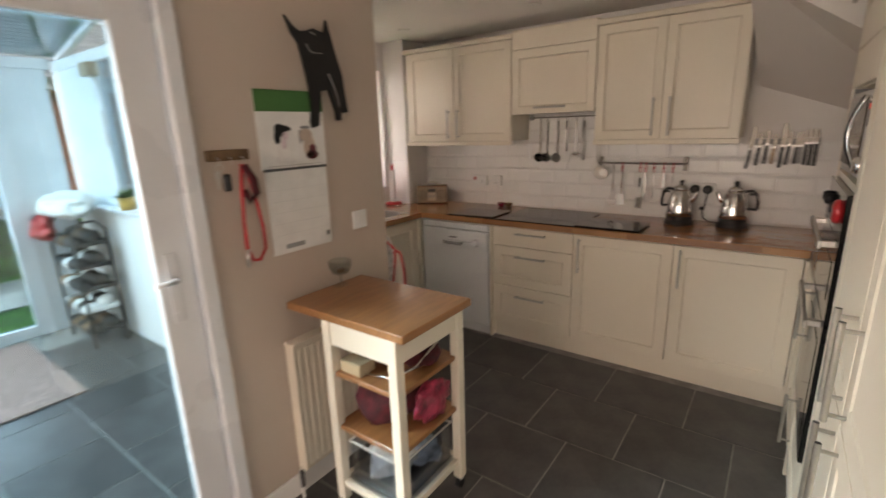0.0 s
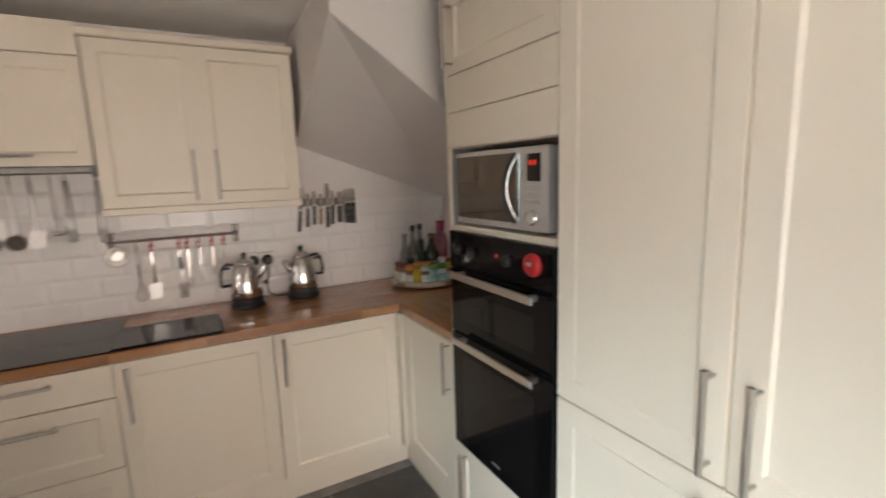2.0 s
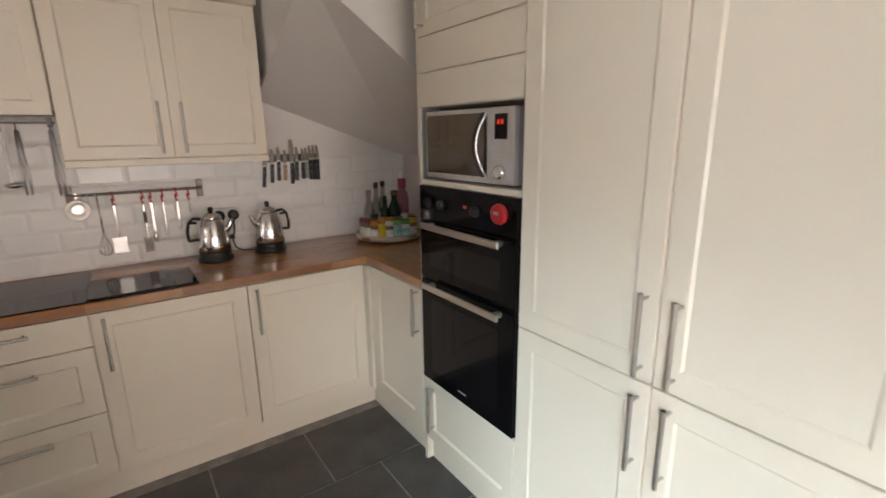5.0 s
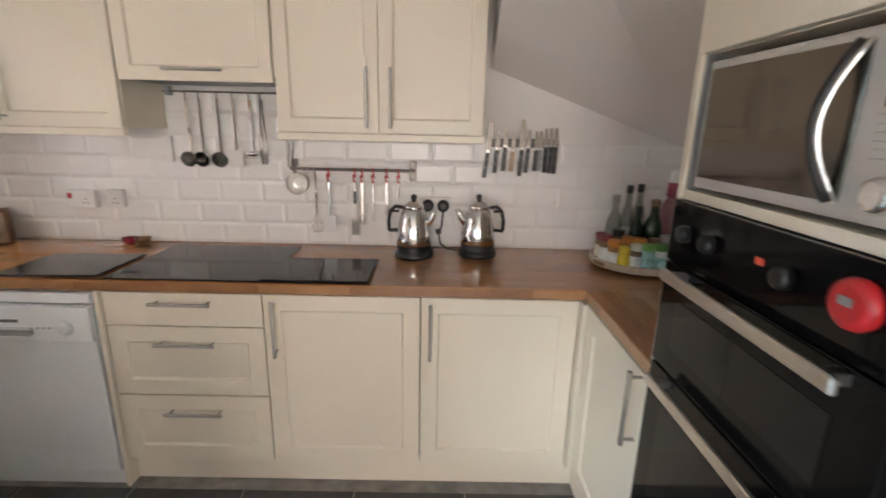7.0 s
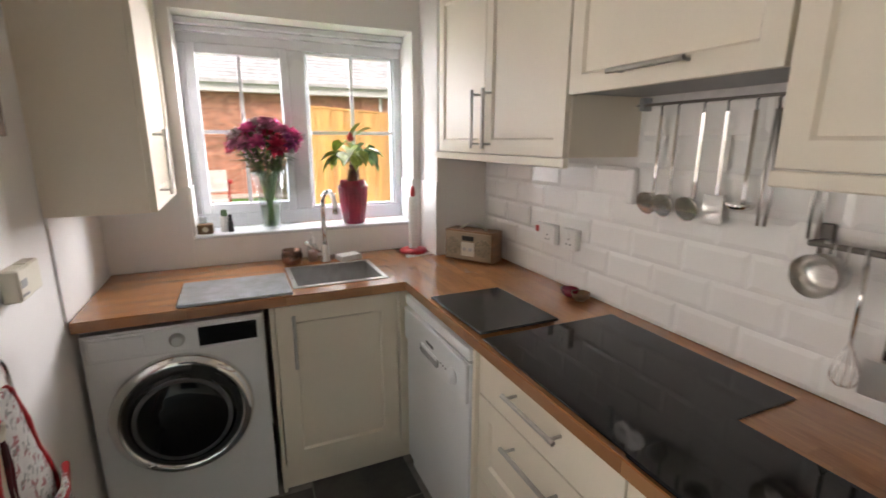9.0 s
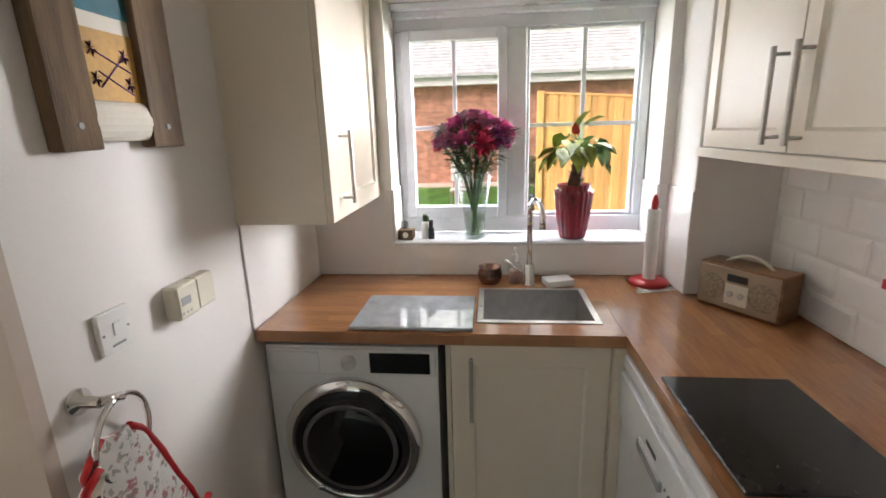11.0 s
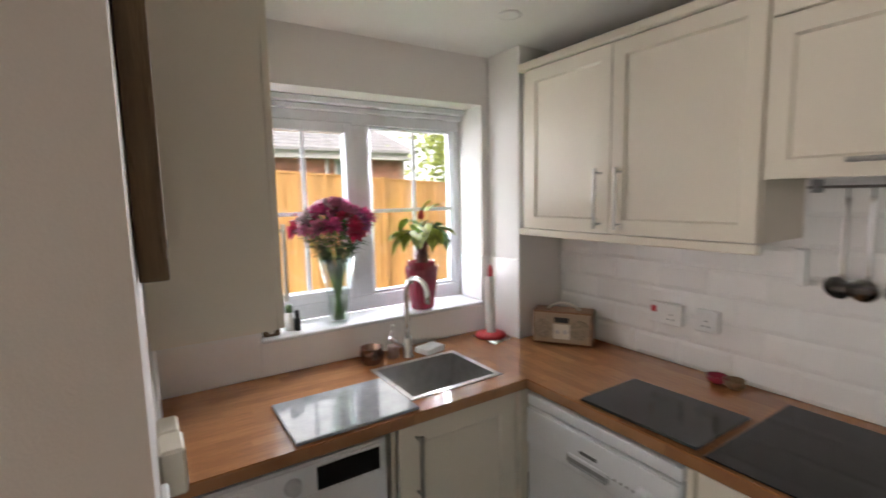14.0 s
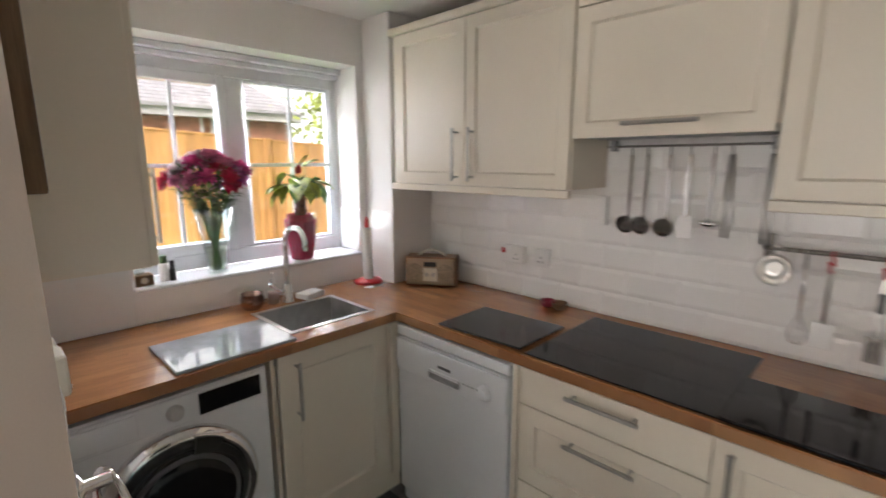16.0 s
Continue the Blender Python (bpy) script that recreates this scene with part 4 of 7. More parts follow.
part("handle", bm, CHROME, u, "bowed chrome door handle")
bm = tube(B(), [mm @ Vector((-0.014 - 0.028 * math.sin(math.pi * k / 10), -0.104 + 0.02 * math.sin(math.pi * k / 10), 0.02 + 0.218 * k / 10)) for k in range(11)], 0.0065, 10)
part("handle_grip", bm, BLACK, u)
part("display", bx(B(), -0.0105, -0.0078, -0.215, -0.155, 0.15, 0.232, 0.001, mm), BLACKGLASS, u)
for k in range(2):
    part("digit", bx(B(), -0.0118, -0.0106, -0.197 + 0.018 * k, -0.187 + 0.018 * k, 0.198, 0.213, 0, mm), REDDISPLAY, u)
for k in range(3):
    part("button", bx(B(), -0.0115, -0.0078, -0.218, -0.15, 0.128 - 0.022 * k, 0.142 - 0.022 * k, 0.002, mm), SILVER, u)
part("dial", lathe(B(), [(0.026, 0), (0.026, 0.008), (0.021, 0.018), (0.016, 0.02)], seg=26, m=mm @ put("-x", -0.008, -0.184, 0.04)), CHROME, u)

hob = solo("induction_hob", bx(B(), -1.602, -1.006, 3.012, 3.528, 0.9105, 0.9155, 0.002), BLACKGLASS, "black glass induction hob set in the worktop", "hob")
c = solo("glass_board", bx(B(), -0.1985, 0.1985, -0.15, 0.15, 0.0, 0.009, 0.003, pose(-1.818, 3.165, 0.9125, 0, -1.1, 0)), BOARDGLASS, "black glass worktop saver resting on the hob edge", "glass board")
solo("glass_board", bx(B(), -1.012, -0.612, 2.997, 3.302, 0.9162, 0.9265, 0.004), BLACKGLASS, "black glass worktop saver beside the hob", "glass board")

# ---- sink and things round it ----
bm = B()
bx(bm, -2.683, -2.668, 2.551, 2.943, 0.73, 0.9125)
bx(bm, -2.368, -2.353, 2.551, 2.943, 0.73, 0.9125)
bx(bm, -2.668, -2.368, 2.551, 2.565, 0.73, 0.9125)
bx(bm, -2.668, -2.368, 2.929, 2.943, 0.73, 0.9125)
bx(bm, -2.668, -2.368, 2.565, 2.929, 0.72, 0.732)
cyl(bm, (-2.518, 2.747, 0.732), (-2.518, 2.747, 0.735), 0.042, seg=28)
s = thing("sink", "square stainless steel inset sink bowl", "sink", (-2.52, 2.747, 0.91))
part("bowl", bm, SATIN, s)
bm = B()
for x0, x1, y0, y1 in ((-2.69, -2.668, 2.545, 2.95), (-2.368, -2.345, 2.545, 2.95), (-2.668, -2.368, 2.545, 2.565), (-2.668, -2.368, 2.929, 2.95)):
    bx(bm, x0, x1, y0, y1, 0.9102, 0.9135, 0.001)
part("rim", bm, STEEL, s)
solo("stone_board", bx(B(), -2.57, -2.272, 2.132, 2.535, 0.911, 0.923, 0.003), MARBLE, "polished grey stone-effect board beside the sink", "board")
t = thing("kitchen_tap", "chrome swan-neck mixer tap", "tap", (-2.735, 2.745, 0.91))
part("base", lathe(B(), [(0.026, 0), (0.026, 0.008), (0.021, 0.014), (0.021, 0.085), (0.016, 0.092)], (-2.735, 2.745, 0.91)), CHROME, t)
pts = [(-2.735, 2.745, 1.0), (-2.735, 2.745, 1.2)]
for k in range(1, 11):
    a = math.pi * k / 10
    pts.append((-2.735 + 0.058 * (1 - math.cos(a)), 2.745 + 0.018 * (1 - math.cos(a)), 1.2 + 0.066 * math.sin(a)))
pts.append((-2.617, 2.781, 1.165))
part("spout", tube(B(), pts, 0.0115, 12), CHROME, t)
part("lever", tube(B(), [(-2.735, 2.72, 0.965), (-2.728, 2.69, 0.985), (-2.715, 2.65, 1.02)], 0.007, 8), CHROME, t)
solo("copper_pot", lathe(B(), [(0.036, 0), (0.048, 0.018), (0.051, 0.045), (0.044, 0.066), (0.047, 0.071), (0.043, 0.07), (0.04, 0.03)], (-2.765, 2.588, 0.91), 28), COPPER, "small rounded copper pot by the sink", "pot")
d = thing("soap_dispenser", "clear pump bottle of hand soap", "soap bottle", (-2.77, 2.69, 0.91))
part("bottle", lathe(B(), [(0.026, 0), (0.028, 0.01), (0.028, 0.07), (0.014, 0.092)], (-2.77, 2.69, 0.91)), VASEGLASS, d)
part("pump", tube(cyl(B(), (-2.77, 2.69, 1.0), (-2.77, 2.69, 1.03), 0.011), [(-2.77, 2.69, 1.03), (-2.77, 2.69, 1.055), (-2.74, 2.69, 1.058)], 0.006), WHITEPLASTIC, d)
part("soap", lathe(B(), [(0.024, 0.003), (0.025, 0.055)], (-2.77, 2.69, 0.91)), material("pink_soap", (0.45, 0.30, 0.26), 0.3), d)
bm = bx(B(), -0.04, 0.04, -0.055, 0.055, 0, 0.022, 0.006, pose(-2.745, 2.862, 0.911, 0, 0, 14), 2)
for v in bm.verts:
    v.co.z += 0.004 * math.sin(v.co.x * 90) * (v.co.z > 0.92) + 0.006 * (v.co.y > 2.88) * (v.co.z > 0.92)
solo("dishcloth", bm, PAPER, "folded white dishcloth behind the sink", "cloth")
r = thing("paper_towel_holder", "red kitchen roll stand with a nearly used roll", "towel holder", (-2.745, 3.215, 0.91))
part("base", lathe(B(), [(0.072, 0), (0.075, 0.006), (0.07, 0.017), (0.03, 0.022)], (-2.745, 3.215, 0.916), 32), RED, r)
part("roll", cyl(B(), (-2.745, 3.215, 0.94), (-2.745, 3.215, 1.215), 0.024, seg=24), PAPER, r, "thin remaining white paper roll")
part("finial", lathe(B(), [(0.012, 0), (0.013, 0.03), (0.008, 0.05), (0.003, 0.058)], (-2.745, 3.215, 1.215)), RED, r)
bm = B()
for k in range(4):
    tube(bm, [(-2.67 + 0.012 * k, 3.14, 0.914), (-2.71 + 0.012 * k, 3.30, 0.914)], 0.0025, 6)
tube(bm, [(-2.81, 3.15, 0.914), (-2.64, 3.17, 0.914)], 0.0025, 6)
solo("wire_trivet", bm, CHROME, "small chrome wire trivet under the roll stand", "trivet")

# radio
ra = thing("radio", "retro wooden table radio with two round speakers", "radio", (-2.485, 3.445, 0.91), rz=33.5)
part("case", bx(B(), -0.135, 0.135, -0.055, 0.055, 0.004, 0.158, 0.006, seg=2), RADIOWOOD, ra, local=True)
part("face", bx(B(), -0.128, 0.128, -0.06, -0.054, 0.012, 0.15, 0.002), RADIOFACE, ra, local=True)
for x in (-0.083, 0.083):
    part("speaker", lathe(B(), [(0.045, 0), (0.045, 0.003), (0.04, 0.0045)], seg=32, m=put("-y", x, -0.06, 0.078)), MESHGRILLE, ra, local=True)
part("screen", bx(B(), -0.033, 0.033, -0.063, -0.059, 0.108, 0.132, 0.001), BLACK, ra, local=True)
part("button_panel", bx(B(), -0.037, 0.037, -0.062, -0.0595, 0.03, 0.1, 0.001), CANVAS, ra, local=True)
for x in (-0.018, 0.018):
    part("dial", lathe(B(), [(0.01, 0), (0.01, 0.006), (0.006, 0.008)], seg=18, m=put("-y", x, -0.062, 0.066)), SILVER, ra, local=True)
part("carry_handle", tube(B(), [(-0.075, 0, 0.155)] + [(-0.075 + 0.015 * k, 0, 0.158 + 0.03 * math.sin(math.pi * k / 10)) for k in range(1, 10)] + [(0.075, 0, 0.155)], 0.006, 8), CANVAS, ra, local=True)

for x, y, m, lab in ((-1.825, 3.525, REDGLAZE, "tiny dark red pinch bowl"), (-1.768, 3.53, JARBROWN, "tiny olive brown pinch bowl")):
    solo("pinch_bowl", lathe(B(), [(0.016, 0), (0.03, 0.012), (0.036, 0.032), (0.033, 0.032), (0.026, 0.014), (0.012, 0.006)], (x, y, 0.91), 26), m, lab, "bowl", group="pinch bowls")

# ---- windowsill ----
v = thing("glass_vase", "tall flared clear glass vase on the sill", "vase", (-2.95, 2.52, 1.062))
part("glass", lathe(B(), [(0.04, 0), (0.042, 0.01), (0.045, 0.06), (0.055, 0.16), (0.08, 0.29), (0.078, 0.29), (0.053, 0.16), (0.043, 0.06), (0.038, 0.014)], (-2.95, 2.52, 1.062), 32), VASEGLASS, v)
rng = random.Random(7)
bq = thing("flower_bouquet", "bouquet of pink, crimson and white flowers in the vase", "flowers", (-2.95, 2.52, 1.08))
stems, foliage, spray = B(), B(), B()
heads = []
while len(heads) < 25:
    a, rad = rng.uniform(0, 2 * math.pi), 0.178 * math.sqrt(rng.random())
    c = Vector((-2.945 + 0.75 * rad * math.cos(a), 2.515 + rad * math.sin(a), 1.575 - 3.3 * rad * rad + rng.uniform(-0.03, 0.015)))
    if all((c - q).length > 0.046 for q in heads):
        heads.append(c)
for i, c in enumerate(heads):
    a = math.atan2(c.y - 2.52, c.x + 2.95)
    b0 = Vector((-2.95 - 0.018 * math.cos(a), 2.52 - 0.018 * math.sin(a), 1.072))
    neck = Vector((-2.95 + 0.3 * (c.x + 2.95), 2.52 + 0.3 * (c.y - 2.52), 1.33))
    tube(stems, [b0, neck, (neck + c) / 2 + Vector((0, 0, 0.01)), c], 0.0034, 5)
for k in range(640):
    a, f = rng.uniform(0, 2 * math.pi), rng.random()
    reach = 0.05 + 0.125 * f
    p = Vector((-2.95 + 0.75 * reach * rng.uniform(0.5, 1) * math.cos(a), 2.517 + reach * rng.uniform(0.5, 1.05) * math.sin(a), 1.34 + 0.18 * f + rng.uniform(-0.02, 0.02)))
    leaf(foliage, p, (math.cos(a), 1.2 * math.sin(a), rng.uniform(-0.2, 0.9)), rng.uniform(0.03, 0.07), rng.uniform(0.008, 0.018))
for k in range(150):
    a, f = rng.uniform(0, 2 * math.pi), rng.random()
    reach = (0.06 + 0.12 * f) * rng.uniform(0.7, 1.05)
    p = Vector((-2.95 + 0.75 * reach * math.cos(a), 2.517 + reach * math.sin(a), 1.38 + 0.13 * f + rng.uniform(-0.02, 0.03)))
    for q in range(3):
        leaf(spray, p, (rng.uniform(-1, 1), rng.uniform(-1, 1), rng.uniform(0, 1)), 0.013, 0.010)
tagged(part("stems", stems, GREEN, bq), kind="stuff")
part("foliage", foliage, DARKGREEN, bq)
tagged(part("spray", spray, PETALWHITE, bq, "tiny pale filler blossom"), kind="stuff")
for i, c in enumerate(heads):
    bm = B()
    big = 1.15 + 0.7 * rng.random()
    out = (c - Vector((-2.95, 2.517, 1.40))).normalized()
    turn = out.to_track_quat("Z", "Y").to_matrix()
    for ring, (count, rise, ln) in enumerate(((11, 0.05, 0.034), (10, 0.45, 0.033), (9, 0.95, 0.031), (7, 1.8, 0.028), (4, 4.0, 0.025))):
        for k in range(count):
            a = 2 * math.pi * (k + 0.5 * ring) / count + rng.uniform(-0.12, 0.12)
            d = turn @ Vector((math.cos(a), math.sin(a), rise + rng.uniform(-0.15, 0.15)))
            broad_leaf(bm, c - out * 0.004, d, ln * big * rng.uniform(0.85, 1.1), 0.028 * big, rng.uniform(-0.25, 0.35))
    part("flower_head", bm, (PINK, CRIMSON, PETALPINK, PINKDARK, PINK, PETALWHITE, CRIMSON, PETALPINK)[i % 8], bq)
part("water", lathe(B(), [(0.037, 0.015), (0.041, 0.05), (0.0455, 0.1), (0.047, 0.115)], (-2.95, 2.52, 1.062), 28), clear_glass("vase_water", (0.90, 0.95, 0.86), 0.1, 0.94), v)
p = thing("plant_pot", "ribbed deep red ceramic plant pot", "plant pot", (-2.945, 2.945, 1.062))
part("pot", lathe(B(), [(0.05, 0.0), (0.056, 0.012), (0.07, 0.1), (0.079, 0.19), (0.079, 0.205), (0.066, 0.21), (0.068, 0.232), (0.062, 0.232), (0.06, 0.2)], (-2.945, 2.945, 1.062), 96, 20, 0.035), REDGLAZE, p)
part("soil", lathe(B(), [(0.058, 0.19), (0.058, 0.215)], (-2.945, 2.945, 1.062), 20), PLANTSTEM, p)
hp = thing("house_plant", "lime green leafy houseplant on a thick stem", "plant", (-2.945, 2.945, 1.28))
bm = tube(B(), [(-2.945, 2.945, 1.265), (-2.935, 2.945, 1.31), (-2.945, 2.957, 1.36), (-2.94, 2.95, 1.405)], 0.032, 10, 0.62)
for k in range(26):
    a, z = rng.uniform(0, 6.28), rng.uniform(1.28, 1.4)
    leaf(bm, (-2.942 + 0.024 * math.cos(a), 2.95 + 0.024 * math.sin(a), z), (math.cos(a), math.sin(a), 1.4), 0.035, 0.014)
part("trunk", bm, PLANTSTEM, hp)
for i in range(21):
    a = 2.4 * i + rng.uniform(-0.4, 0.4)
    rad = rng.uniform(0.045, 0.115)
    q = Vector((-2.945 + 0.65 * rad * math.cos(a), 2.945 + rad * math.sin(a), 1.5 - 0.75 * rad + rng.uniform(-0.05, 0.045)))
    young = i % 5 in (0, 2, 3)
    lf = part("leaf", broad_leaf(B(), q, (math.cos(a), math.sin(a), rng.uniform(-0.8, 0.1)), rng.uniform(0.075, 0.105), rng.uniform(0.075, 0.105), 0.45), LIME if young else GREEN, hp, "yellow-green young leaf" if young else "")
    part("stalk", tube(B(), [(-2.943, 2.952, 1.39), ((q.x - 2.943) / 2, (q.y + 2.952) / 2, q.z + 0.012), q], 0.0023, 5), GREEN, lf)
for q, d in (((-2.935, 2.955, 1.53), (0.2, 0.3, 1)), ((-2.935, 2.985, 1.535), (0.2, 0.8, 0.7))):
    lf = part("leaf", broad_leaf(B(), q, d, 0.075, 0.07), LIME, hp, "yellow-green young leaf")
    part("stalk", tube(B(), [(-2.943, 2.952, 1.39), q], 0.0023, 5), GREEN, lf)
lf = part("red_spathe", broad_leaf(B(), (-2.93, 2.94, 1.5), (0.3, -0.1, 0.9), 0.055, 0.036), RED, hp)
part("stalk", tube(B(), [(-2.943, 2.952, 1.39), (-2.93, 2.94, 1.5)], 0.002, 5), GREEN, lf)
b = thing("trinket_box", "small dark wooden box on the sill", "box", (-2.925, 2.205, 1.062))
part("box", bx(B(), -2.955, -2.895, 2.182, 2.25, 1.062, 1.108, 0.004), BARNWOOD, b)
part("emblem", cyl(B(), (-2.894, 2.216, 1.085), (-2.8935, 2.216, 1.085), 0.013, seg=18), CANVAS, b)
solo("glass_jar", lathe(B(), [(0.016, 0), (0.018, 0.005), (0.018, 0.028), (0.012, 0.034)], (-2.93, 2.207, 1.108), 20), BOTTLECLEAR, "tiny glass jar standing on the box", "jar")
for x, y, h, r, m, cap, lab in ((-2.945, 2.302, 0.07, 0.02, WHITEPLASTIC, DARKGREEN, "white bottle with a dark green cap"), (-2.925, 2.328, 0.048, 0.013, BLACK, BLACK, "small dark bottle on the sill")):
    o = thing("toiletry_bottle", lab, "bottle", (x, y, 1.062), "bottles on the sill")
    part("bottle", lathe(B(), [(r, 0), (r * 1.05, 0.005), (r, h), (r * 0.6, h + 0.008)], (x, y, 1.062), 20), m, o)
    part("cap", lathe(B(), [(r * 0.75, h + 0.006), (r * 0.75, h + 0.034), (r * 0.55, h + 0.038)], (x, y, 1.062), 18), cap, o)

# ---- wall sockets ----
for x0, x1, z0, z1, double in ((-2.123, -1.986, 1.076, 1.16, True), (-1.931, -1.85, 1.08, 1.163, False), (-0.452, -0.298, 1.075, 1.16, True)):
    o = tagged(part("wall_socket", bx(B(), x0, x1, 3.556, 3.586, z0, z1, 0.003), WHITEPLASTIC), "white plastic switched wall socket on the tiles", "socket", "kitchen sockets")
    c = (x0 + x1) / 2
    if x0 < -2:
        part("switch", bx(B(), x0 + 0.012, x0 + 0.034, 3.553, 3.557, z1 - 0.04, z1 - 0.015, 0.001), RED, o, "red rocker switch")
        xs = [x1 - 0.042]
    elif double:
        xs = []
    else:
        part("switch", bx(B(), c - 0.006, c + 0.006, 3.553, 3.557, z1 - 0.032, z1 - 0.014, 0.001), WHITEPLASTIC, o)
        xs = [c]
    for xc in xs:
        for dx, dz in ((0, 0.012), (-0.011, -0.008), (0.011, -0.008)):
            part("slot", bx(B(), xc + dx - 0.003, xc + dx + 0.003, 3.5554, 3.5564, z0 + 0.03 + dz - 0.003, z0 + 0.03 + dz + 0.003), BLACK, o)
for x in (-0.409, -0.337):
    o = tagged(part("plug", lathe(B(), [(0.027, 0), (0.029, 0.006), (0.026, 0.03), (0.014, 0.036)], seg=24, m=put("-y", x, 3.556, 1.122)), BLACK), "round black mains plug in the socket", "plug", "kettle plugs")
cable = tagged(part("kettle_cable", tube(B(), [(-0.337, 3.545, 1.095), (-0.342, 3.54, 1.03), (-0.355, 3.535, 0.98), (-0.345, 3.53, 0.94), (-0.31, 3.52, 0.92), (-0.25, 3.5, 0.917), (-0.2, 3.5, 0.918)], 0.0045, 8), BLACK), "black mains cable looping to a percolator", "cable")
part("cable_adapter", bx(B(), -0.372, -0.344, 3.526, 3.546, 0.99, 1.012, 0.003), BLACK, cable)


# ---- percolators ----
def percolator(x, y, turn, label):
    o = thing("percolator", label, "coffee percolator", (x, y, 0.91), "chrome percolators", turn)
    part("base", lathe(B(), [(0.084, 0), (0.087, 0.006), (0.085, 0.024), (0.076, 0.028), (0.0775, 0.05), (0.079, 0.057)], seg=36), BLACK, o, "black plastic base", local=True)
    part("body", lathe(B(), [(0.074, 0.052), (0.0785, 0.06), (0.0795, 0.085), (0.074, 0.13), (0.064, 0.175), (0.052, 0.208), (0.044, 0.222)], seg=40), CHROME, o, local=True)
    part("lid", lathe(B(), [(0.046, 0.222), (0.047, 0.228), (0.04, 0.24), (0.022, 0.252), (0.01, 0.256)], seg=36), CHROME, o, local=True)
    part("lid_knob", lathe(B(), [(0.008, 0.254), (0.013, 0.262), (0.013, 0.276), (0.006, 0.283)], seg=18), BLACK, o, local=True)
    bm = tube(B(), [(-0.05, 0, 0.222), (-0.085, 0, 0.226), (-0.108, 0, 0.205), (-0.118, 0, 0.16), (-0.116, 0, 0.115)], 0.0085, 8)
    tube(bm, [(-0.07, 0, 0.205), (-0.1, 0, 0.205)], 0.007, 8)
    tube(bm, [(-0.072, 0, 0.118), (-0.117, 0, 0.112)], 0.008, 8)
    part("handle", bm, BLACK, o, "black plastic handle", local=True)
    part("spout", tube(B(), [(0.06, 0, 0.15), (0.08, 0, 0.175), (0.09, 0, 0.2), (0.1, 0, 0.214)], 0.017, 10, 0.55), CHROME, o, local=True)
    return o


percolator(-0.468, 3.42, -12, "polished chrome electric percolator with a black handle")
percolator(-0.175, 3.46, 187, "polished chrome electric percolator by the knife rack")

# ---- utensil rail under the wall cabinet ----
rail = thing("utensil_rail", "steel hanging rail on square wall brackets", "rail", (-0.77, 3.56, 1.28))
part("bar", cyl(B(), (-1.045, 3.535, 1.283), (-0.475, 3.535, 1.283), 0.007, seg=12), DARKSTEEL, rail)
for x in (-1.035, -0.482):
    part("bracket", bx(bx(B(), x - 0.014, x + 0.014, 3.575, 3.586, 1.235, 1.325, 0.003), x - 0.008, x + 0.008, 3.53, 3.576, 1.276, 1.29, 0.002), DARKSTEEL, rail)
for x in (-0.99, -0.965, -0.935):
    part("hook", tube(B(), [(x, 3.535, 1.291), (x, 3.527, 1.286), (x, 3.525, 1.25), (x, 3.53, 1.238), (x, 3.537, 1.245)], 0.0022, 6), STEEL, rail)


